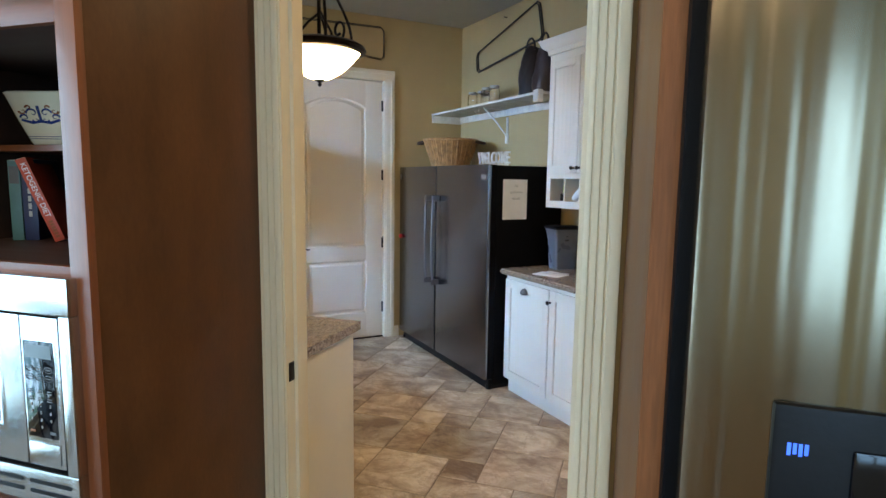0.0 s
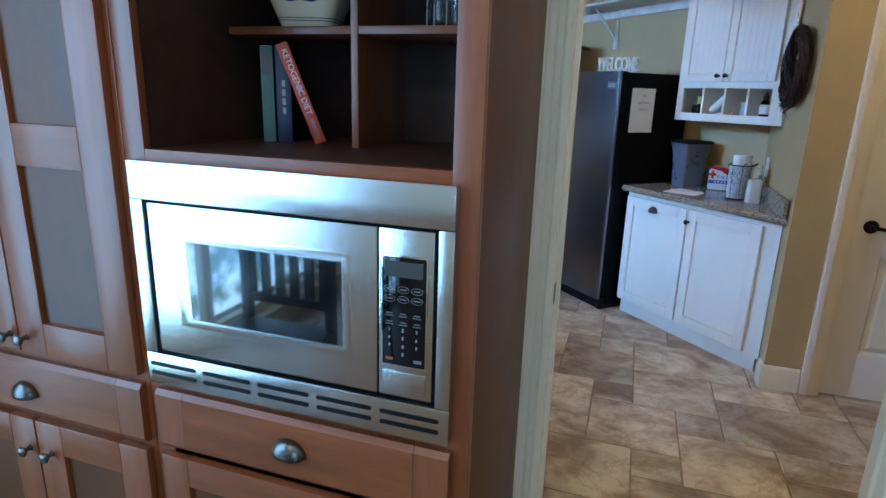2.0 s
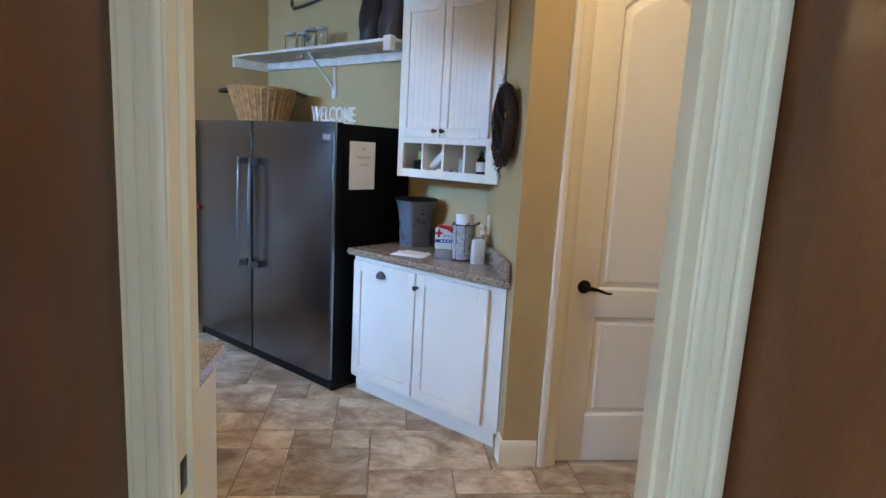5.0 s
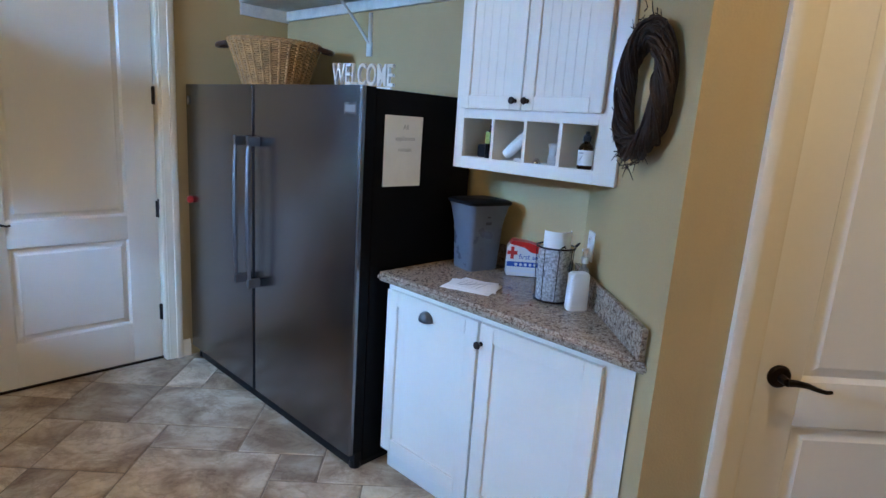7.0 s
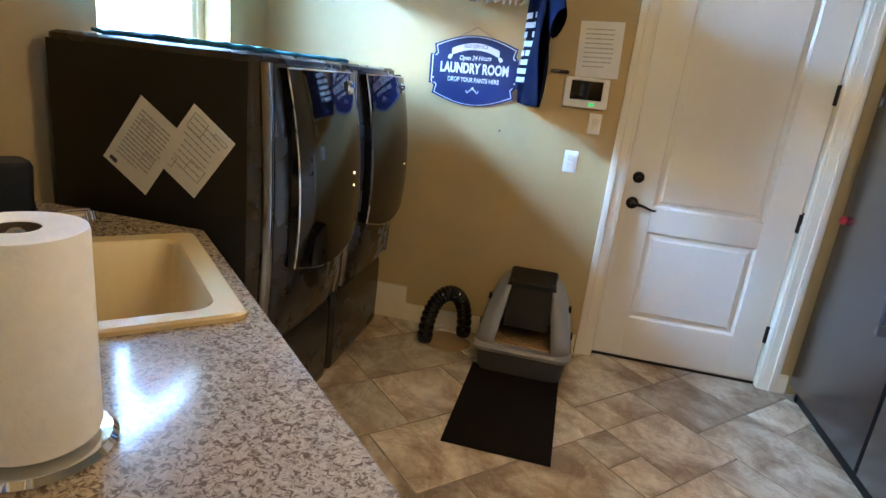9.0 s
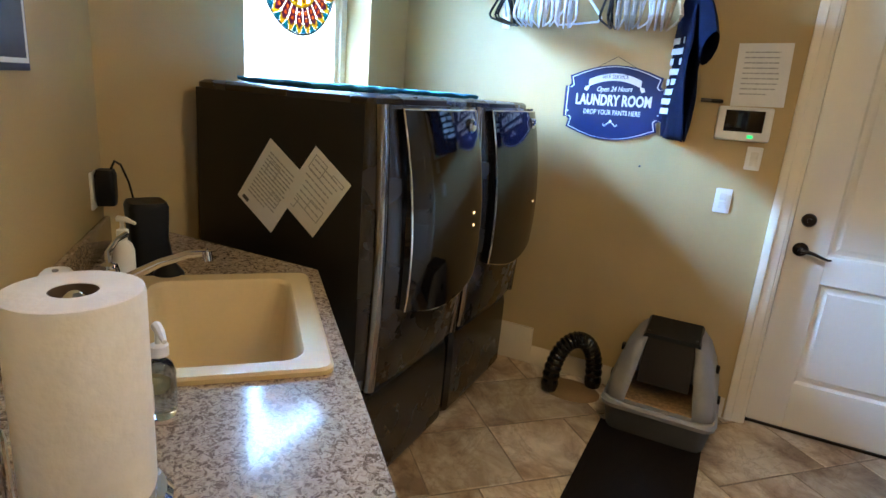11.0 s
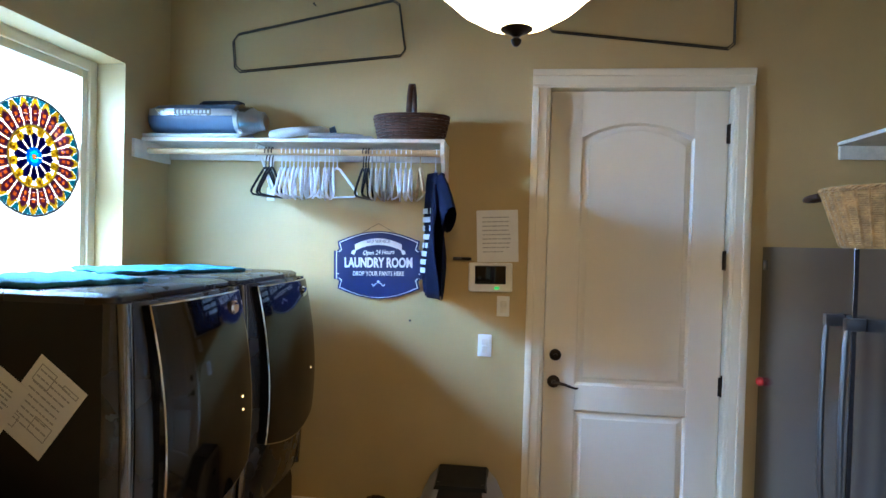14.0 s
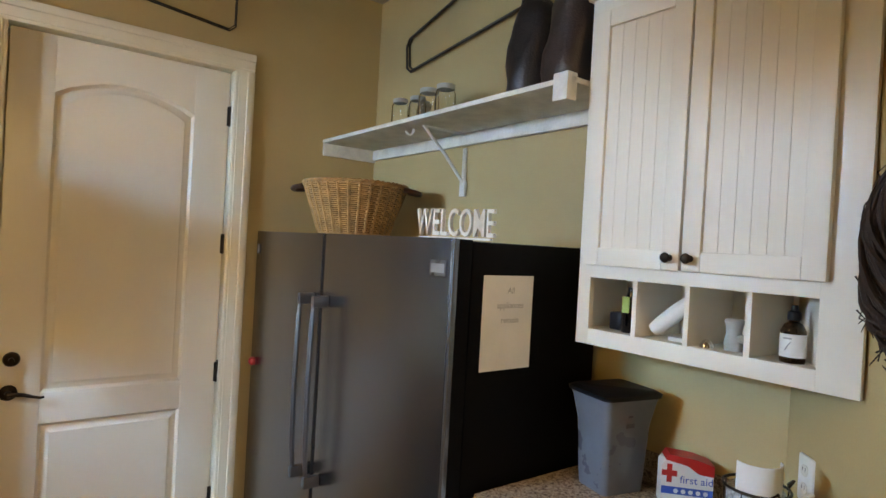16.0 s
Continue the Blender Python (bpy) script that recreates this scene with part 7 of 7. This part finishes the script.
bm = B()
lathe(bm, [(0.054, 0.004), (0.057, 0.01), (0.062, 0.19), (0.06, 0.2)], 28)
part("napkin_roll", bm, NAPKIN, cb, "grey and white patterned paper roll")
bm = B()
loft(bm, [[(0.052 * math.cos(a), 0.052 * math.sin(a), z) for a in (radians(150 + 14 * i) for i in range(13))] + [(0.050 * math.cos(a), 0.050 * math.sin(a), z) for a in (radians(318 - 14 * i) for i in range(13))] for z in (0.02, 0.265)])
part("card", bm, PAPER, cb, "curved white card")
wbq = thing("white_spray_bottle", "squared white bottle with a grey-topped spray cap", "bottle", at(3.325, 2.285, CT, -35))
bm = B()
loft(bm, [rounded(0.072, 0.045, 0.012, 0), rounded(0.076, 0.048, 0.013, 0.006), rounded(0.072, 0.045, 0.013, 0.128), rounded(0.06, 0.036, 0.012, 0.136)])
part("bottle", bm, WHITEPL, wbq)
sb = thing("small_pump_bottle", "slim white pump bottle near the wall", "bottle", at(3.405, 2.315, CT))
bm = B()
lathe(bm, [(0.02, 0), (0.021, 0.1), (0.018, 0.13), (0.008, 0.14), (0.008, 0.155)], 16)
part("bottle", bm, GREYPL, sb)
bm = B()
lathe(bm, [(0.013, 0.153), (0.013, 0.175), (0.006, 0.178), (0.005, 0.20)], 14)
box(bm, -0.018, 0.008, -0.006, 0.006, 0.198, 0.208, 0.002)
part("pump", bm, WHITEPL, sb)
pp = thing("papers", "loose stack of printed papers on the counter", "papers", at(3.215, 2.685, CT, 0))
for i, (rz, dx, w, h) in enumerate(((18, 0, 0.15, 0.20), (34, 0.01, 0.15, 0.19), (8, 0.015, 0.14, 0.17))):
    bm = B()
    box(bm, -w / 2, w / 2, -h / 2, h / 2, 0.0005 + i * 0.0025, 0.0025 + i * 0.0025, 0.0004, pose(dx, 0, 0, 0, 0, rz))
    part("sheet", bm, PAPER, pp)
bm = B()
for i in range(5):
    box(bm, -0.045, 0.035, 0.05 - i * 0.022, 0.053 - i * 0.022, 0.0078, 0.0082, 0, pose(0.015, 0, 0, 0, 0, 8))
box(bm, -0.006, 0.0, -0.07, 0.075, 0.0079, 0.0086, 0, pose(0.03, 0.0, 0, 0, 0, 60))
part("print", bm, INKGREY, pp)
plate_of("wall_outlet", K @ pose(WU, 4.19, 1.10, 90, 0, -90), 0.072, 0.116, "white wall outlet above the counter", "outlet")

# grapevine wreath on the slanting wall
wr = thing("grapevine_wreath", "dark brown twiggy grapevine wreath on the wall", "wreath", K @ pose(WU - 0.002, 3.715, 1.652, 0, 0, 0))
g = random.Random(3)
for i in range(84):
    ph = g.uniform(0, math.tau)
    turns, rr, off = g.choice((1, 2, 2, 3)), g.uniform(0.004, 0.037), g.uniform(0, math.tau)
    pts = []
    for k in range(64):
        a = k * math.tau / 64
        q = a * turns + off
        rad = 0.158 + rr * math.cos(q) + g.uniform(-0.0025, 0.0025)
        dep = -0.045 + rr * 0.85 * math.sin(q)
        pts.append((dep, rad * math.cos(a + ph), rad * 1.04 * math.sin(a + ph)))
    bm = B()
    tube(bm, pts, g.uniform(0.003, 0.0058), 5, closed=True)
    part("vine", bm, TWIG, wr)
for i in range(60):
    a = g.uniform(0, math.tau)
    r0 = 0.158 + g.uniform(0.02, 0.05)
    d = g.uniform(0.02, 0.06)
    y, z = r0 * math.cos(a), r0 * 1.04 * math.sin(a)
    t = a + g.choice((-1, 1)) * 1.1
    bm = B()
    tube(bm, [(-0.05 + g.uniform(-0.03, 0.02), y, z), (-0.06, y + d * 0.5 * math.cos(t), z + d * 0.5 * math.sin(t)), (-0.055 + g.uniform(-0.02, 0.01), y + d * math.cos(t + 0.5), z + d * math.sin(t + 0.5))], [0.002, 0.0016, 0.001], 4)
    part("twig", bm, TWIG, wr)

# in the cubby holes of the wall cabinet (local x south from the cabinet's end)
def cub(i, dx=0.0, dy=0.10):
    return at(3.377 + dy, 2.98 - (CUBS[i] + 0.079 + dx), 1.352 + 0.0465)


c1 = thing("dark_bottle", "dark green bottle with a gold label", "bottle", cub(0, 0.02, 0.08))
bm = B()
lathe(bm, [(0.030, 0), (0.032, 0.005), (0.032, 0.07), (0.025, 0.10), (0.016, 0.12), (0.016, 0.135)], 20)
part("glass", bm, BLACKGLASS, c1)
bm = B()
box(bm, -0.036, -0.0325, -0.012, 0.012, 0.06, 0.108)
part("label", bm, mat("gold_label", (0.35, 0.42, 0.10), 0.4, 0.3), c1, "gold label")
c1b = thing("black_box", "small black box in the cubby", "box", cub(0, -0.03, 0.10))
bm = B()
box(bm, -0.03, 0.03, -0.03, 0.025, 0, 0.055, 0.008)
part("shell", bm, BLACKPL, c1b)
c2 = thing("white_hair_tool", "curved white plastic grooming tool leaning in the cubby", "hair tool", cub(1, 0, 0.07))
bm = B()
tube(bm, [(0, 0.055, 0.022), (0, 0.02, 0.052), (0, -0.02, 0.085), (0, -0.05, 0.110), (0, -0.058, 0.115)], [0.020, 0.023, 0.024, 0.021, 0.012], 12)
part("body", bm, WHITEPL, c2)
bm = B()
box(bm, -0.02, 0.02, -0.06, 0.0, 0.0, 0.012, 0.003)
part("base", bm, WHITEPL, c2)
c3 = thing("small_white_tap", "small pale plastic fitting with a short spout", "fitting", cub(2, 0.01, 0.08))
bm = B()
lathe(bm, [(0.022, 0), (0.024, 0.02), (0.018, 0.045), (0.02, 0.06), (0.024, 0.075), (0.02, 0.082)], 16)
tube(bm, [(0, 0, 0.03), (-0.01, -0.035, 0.035), (-0.01, -0.045, 0.02)], 0.012, 10)
part("body", bm, HOSEGREY, c3)
c3b = thing("chrome_bell", "tiny chrome bell in the cubby", "bell", cub(2, -0.045, 0.05))
bm = B()
lathe(bm, [(0.018, 0), (0.017, 0.008), (0.010, 0.018), (0.004, 0.022)], 14)
part("shell", bm, CHROME, c3b)
c4 = thing("brown_bottle", "brown glass bottle with white label and black cap", "bottle", cub(3, 0.0, 0.06))
bm = B()
lathe(bm, [(0.026, 0), (0.0275, 0.004), (0.0275, 0.075), (0.02, 0.09), (0.012, 0.096), (0.012, 0.105)], 20)
part("glass", bm, AMBER, c4)
bm = B()
lathe(bm, [(0.0279, 0.014), (0.0279, 0.068)], 20, caps=False)
part("label", bm, PAPER, c4, "white paper label")
bm = B()
lathe(bm, [(0.0145, 0.100), (0.0145, 0.118), (0.008, 0.122), (0.007, 0.135)], 14)
part("cap", bm, BLACKPL, c4)
bm = B()
tube(bm, [(-0.0284, 0.006, 0.030), (-0.0284, 0.0, 0.042), (-0.0284, -0.006, 0.050)], 0.0012, 5)
box(bm, -0.0288, -0.028, -0.008, 0.010, 0.056, 0.060)
part("print", bm, INKGREY, c4)

# ---- passage floor: pet bowls ----
def pet_bowl(m, label, food):
    e = thing("pet_bowl", label, "pet bowl", m, "pet bowls")
    bm = B()
    lathe(bm, [(0.070, 0), (0.074, 0.006), (0.088, 0.06), (0.089, 0.067), (0.084, 0.070), (0.078, 0.064), (0.066, 0.03), (0.02, 0.022)], 36, caps=False)
    part("bowl", bm, CREAMCER, e)
    bm = B()
    lathe(bm, [(0.0715, 0.0), (0.0765, 0.006), (0.081, 0.020), (0.076, 0.020)], 36, caps=False)
    lathe(bm, [(0.0895, 0.058), (0.0915, 0.066), (0.088, 0.072), (0.084, 0.071)], 36, caps=False)
    part("dark_rim", bm, BLACKPL, e, "black rim and foot")
    if food:
        bm = B()
        q = random.Random(5)
        for i in range(70):
            a, r = q.uniform(0, math.tau), 0.052 * math.sqrt(q.random())
            bmesh.ops.create_icosphere(bm, subdivisions=1, radius=0.0055, matrix=pose(r * math.cos(a), r * math.sin(a), 0.030 + q.uniform(0, 0.010) * (1 - r / 0.06)))
        tagged(part("kibble", bm, KIBBLE, e, "brown kibble"), kind="stuff")
    return e


pet_bowl(uv(0.655, 2.235, 0.0005), "cream and black pet bowl with brown kibble", True)
pet_bowl(uv(0.665, 2.045, 0.0005), "cream and black empty pet bowl", False)

# ---- kitchen: in the cubby ----
def book(name, m, th, d, h, material, label):
    e = thing(name, label, "book", m, "books in the cubby")
    bm = B()
    box(bm, -th / 2, th / 2, -0.001, d, 0, h, 0.0015)
    part("cover", bm, material, e)
    bm = B()
    box(bm, -th / 2 + 0.003, th / 2 - 0.003, 0.004, d + 0.001, h - 0.002, h + 0.0008)
    part("pages", bm, PAPER, e)
    return e


b1 = book("book", uv(-0.832, 1.50, 1.3455, 33), 0.030, 0.17, 0.232, TEALBOOK, "upright book with a teal spine")
bm = B()
box(bm, -0.012, 0.012, -0.0022, -0.001, 0.165, 0.215)
part("spine_picture", bm, GREYDK, b1)
b2 = book("book", uv(-0.796, 1.515, 1.3455, 33), 0.036, 0.18, 0.235, BLUEBOOK, "upright book with a dark blue spine")
bm = B()
for i in range(4):
    box(bm, -0.004, 0.004, -0.0022, -0.001, 0.07 + i * 0.022, 0.086 + i * 0.022)
part("spine_print", bm, INKGREY, b2)
b3 = book("book", uv(-0.700, 1.525, 1.3475, 33) @ pose(0, 0, 0, 0, -20.5, 0), 0.028, 0.17, 0.250, REDBOOK, "orange-red diet cookbook leaning on the others")
lettering("KETOGENIC DIET", 0.0205, SIGNW, b3, pose(0, -0.0015, 0.155, 90, 90, 0), depth=0.0003)
bm = B()
for i in range(6):
    box(bm, -0.005, 0.005, -0.0022, -0.001, 0.012 + i * 0.009, 0.018 + i * 0.009)
part("spine_print", bm, RUSTGLZ, b3)
cbw = thing("ceramic_bowl", "squared cream ceramic bowl painted with a blue scroll", "bowl", uv(-0.770, 1.615, 1.6205, 14))
bm = B()
sec = [(0.125, 0.002, 0.03), (0.135, 0.012, 0.03), (0.185, 0.08, 0.04), (0.222, 0.138, 0.045), (0.230, 0.146, 0.046), (0.222, 0.150, 0.046), (0.212, 0.140, 0.044), (0.172, 0.075, 0.04), (0.12, 0.016, 0.03)]
loft(bm, [rounded(w, w, r, z, 5) for w, z, r in sec])
part("bowl", bm, CREAMCER, cbw)
def on_bowl(x, z):
    x, z = x * 0.92, 0.088 + (z - 0.086) * 0.66
    w = 0.135 + (0.222 - 0.135) * min(1, max(0, (z - 0.012) / 0.126))
    return (x, -w / 2 - 0.0006, z)
for s in (-1, 1):
    for k, (mt, cx, cz, r, tw) in enumerate(((BLUEGLZ, 0.022, 0.090, 0.020, 1), (RUSTGLZ, 0.052, 0.098, 0.013, -1), (BLUEGLZ, 0.050, 0.072, 0.015, 1), (BLUEGLZ, 0.015, 0.062, 0.012, -1), (RUSTGLZ, 0.030, 0.112, 0.010, 1))):
        bm = B()
        tube(bm, [on_bowl(s * (cx + r * (1 - i / 16) * math.cos(i * 0.42 * tw)), cz + r * (1 - i / 16) * math.sin(i * 0.42 * tw)) for i in range(15)], [0.0034 - i * 0.00018 for i in range(15)], 5)
        part("painted_scroll", bm, mt, cbw)
bm = B()
tube(bm, [on_bowl(-0.062, 0.062), on_bowl(-0.03, 0.050), on_bowl(0, 0.056), on_bowl(0.03, 0.050), on_bowl(0.062, 0.062)], 0.004, 5)
tube(bm, [on_bowl(0, 0.058), on_bowl(0, 0.12)], 0.005, 5)
part("painted_scroll", bm, BLUEGLZ, cbw)
bm = B()
for z in (0.020, 0.026):
    w = 0.135 + 0.087 * (z - 0.012) / 0.126 + 0.002
    tube(bm, rounded(w, w, 0.032, z, 5), 0.0009, 4, closed=True)
part("foot_lines", bm, BLUEGLZ, cbw)
gj = thing("glass_canister", "glass canister with a shiny metal stand in the cubby", "canister", uv(-0.395, 1.585, 1.6205))
bm = B()
lathe(bm, [(0.042, 0.0), (0.045, 0.006), (0.045, 0.13), (0.038, 0.145), (0.035, 0.145), (0.041, 0.128), (0.041, 0.008), (0.01, 0.006)], 24)
part("glass", bm, GLASS, gj)
bm = B()
lathe(bm, [(0.038, 0.145), (0.040, 0.16), (0.02, 0.172), (0.008, 0.175)], 20)
part("lid", bm, CHROME, gj)
bm = B()
for i in range(10):
    a = i * math.tau / 10
    tube(bm, [(0.048 * math.cos(a), 0.048 * math.sin(a), 0.002), (0.048 * math.cos(a), 0.048 * math.sin(a), 0.10)], 0.0018, 5)
part("wire_stand", bm, SATIN, gj)

# ---- kitchen behind the walk: chair and window seat, seen in reflections ----
ch = thing("dining_chair", "black wooden chair with pierced slat back", "chair", uv(-1.32, 0.25, 0, 0))
for x in (-0.21, 0.21):
    for y, h in ((0.21, 0.44), (-0.21, 0.98)):
        bm = B()
        box(bm, x - 0.02, x + 0.02, y - 0.02, y + 0.02, 0, h, 0.004)
        part("leg", bm, BLACKPL, ch)
bm = B()
box(bm, -0.235, 0.235, -0.225, 0.235, 0.44, 0.475, 0.008)
part("seat", bm, BLACKPL, ch)
for a in ((0.94, 0.99), (0.83, 0.87), (0.56, 0.60)):
    bm = B()
    box(bm, -0.19, 0.19, -0.225, -0.195, a[0], a[1], 0.003)
    part("back_rail", bm, BLACKPL, ch)
for i in range(6):
    x = -0.18 + i * 0.072
    bm = B()
    box(bm, x - 0.02, x + 0.02, -0.22, -0.2, 0.60, 0.94, 0.002)
    part("back_slat", bm, BLACKPL, ch)

# trim rings of the assumed, unseen ceiling lights
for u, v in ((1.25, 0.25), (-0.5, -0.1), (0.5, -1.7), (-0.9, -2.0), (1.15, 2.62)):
    dl = thing("ceiling_downlight", "round white recessed ceiling light, assumed, out of view", "downlight", uv(u, v, 2.99), "kitchen ceiling lights")
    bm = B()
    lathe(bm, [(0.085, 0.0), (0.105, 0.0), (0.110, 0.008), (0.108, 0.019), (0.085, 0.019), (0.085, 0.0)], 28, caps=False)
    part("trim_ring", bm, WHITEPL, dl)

# ---- floor tiles, each a piece of its own ----
UNIT, U0 = 0.2, -0.02
laid, cells = [], {}


def lay(i, j, w, h):
    if any((a, b) in cells for a in range(i, i + w) for b in range(j, j + h)):
        return False
    for a in range(i, i + w):
        for b in range(j, j + h):
            cells[(a, b)] = True
    laid.append((i, j, w, h))
    return True


for t in ((3, 14, 3, 2), (2, 14, 1, 1), (1, 15, 2, 2), (1, 17, 3, 2), (0, 18, 1, 1), (-1, 18, 1, 1), (-1, 16, 2, 2), (0, 15, 1, 1), (0, 19, 2, 2),
          (-2, 14, 2, 2), (-2, 13, 2, 1), (0, 13, 2, 2), (2, 12, 2, 2), (1, 12, 1, 1), (-1, 11, 2, 2), (4, 13, 2, 1), (1, 10, 3, 2)):
    lay(*t)
# the part near the refrigerator and the outside door
for t in ((-5, 20, 3, 2), (-6, 23, 3, 2), (-5, 22, 2, 1), (-3, 22, 2, 2), (-2, 21, 1, 1), (-2, 19, 2, 2), (-4, 18, 2, 2), (-6, 20, 1, 1), (-7, 21, 2, 2)):
    lay(*t)
tr = random.Random(11)
for j in range(8, 30):
    for i in range(-17, 15):
        if (i, j) in cells:
            continue
        opts = [(3, 2), (2, 2), (2, 2), (2, 1), (1, 2), (2, 3)]
        tr.shuffle(opts)
        for w, h in opts + [(1, 1)]:
            if lay(i, j, w, h):
                break


def inside(u, v):
    x, y = grid_xy(u, v)
    return v > KV - 0.02 and x > WX - 0.06 and y < NY + 0.1 and x < EX + 0.06 and u < 2.85 and not (v > PV + 0.06 and u > WU + 0.06 and x - y > 1.26)


tile_mesh = {}
for w in (1, 2, 3):
    for h in (1, 2, 3):
        for q in range(2):
            bm = B()
            a, b = w * UNIT / 2 - 0.0034, h * UNIT / 2 - 0.0034
            e = random.Random(w * 10 + h + q * 100)
            ring = []
            for k in range(4):
                (xa, ya), (xb, yb) = ((-a, -b), (a, -b), (a, b), (-a, b))[k], ((a, -b), (a, b), (-a, b), (-a, -b))[k]
                for s in range(4):
                    ring.append((xa + (xb - xa) * s / 4 + e.uniform(-0.0016, 0.0016), ya + (yb - ya) * s / 4 + e.uniform(-0.0016, 0.0016)))
            loft(bm, [[(x, y, -0.012) for x, y in ring], [(x, y, -0.0035) for x, y in ring], [(x * (1 - 0.004 / a), y * (1 - 0.004 / b), 0.0) for x, y in ring]])
            tile_mesh[(w, h, q)] = mesh_of("tile", bm, TILE)
for i, j, w, h in laid:
    u, v = U0 + (i + w / 2) * UNIT, (j + h / 2) * UNIT
    pts = [(U0 + (i + a * w) * UNIT, (j + b * h) * UNIT) for a in (0.02, 0.5, 0.98) for b in (0.02, 0.5, 0.98)]
    if not any(inside(*p) for p in pts):
        continue
    ob = new("floor_tile", tile_mesh[(w, h, tr.randrange(2))])
    ob.parent = floor
    ob.matrix_basis = uv(u, v, tr.uniform(-0.0012, 0.0), 180 * tr.randrange(2))
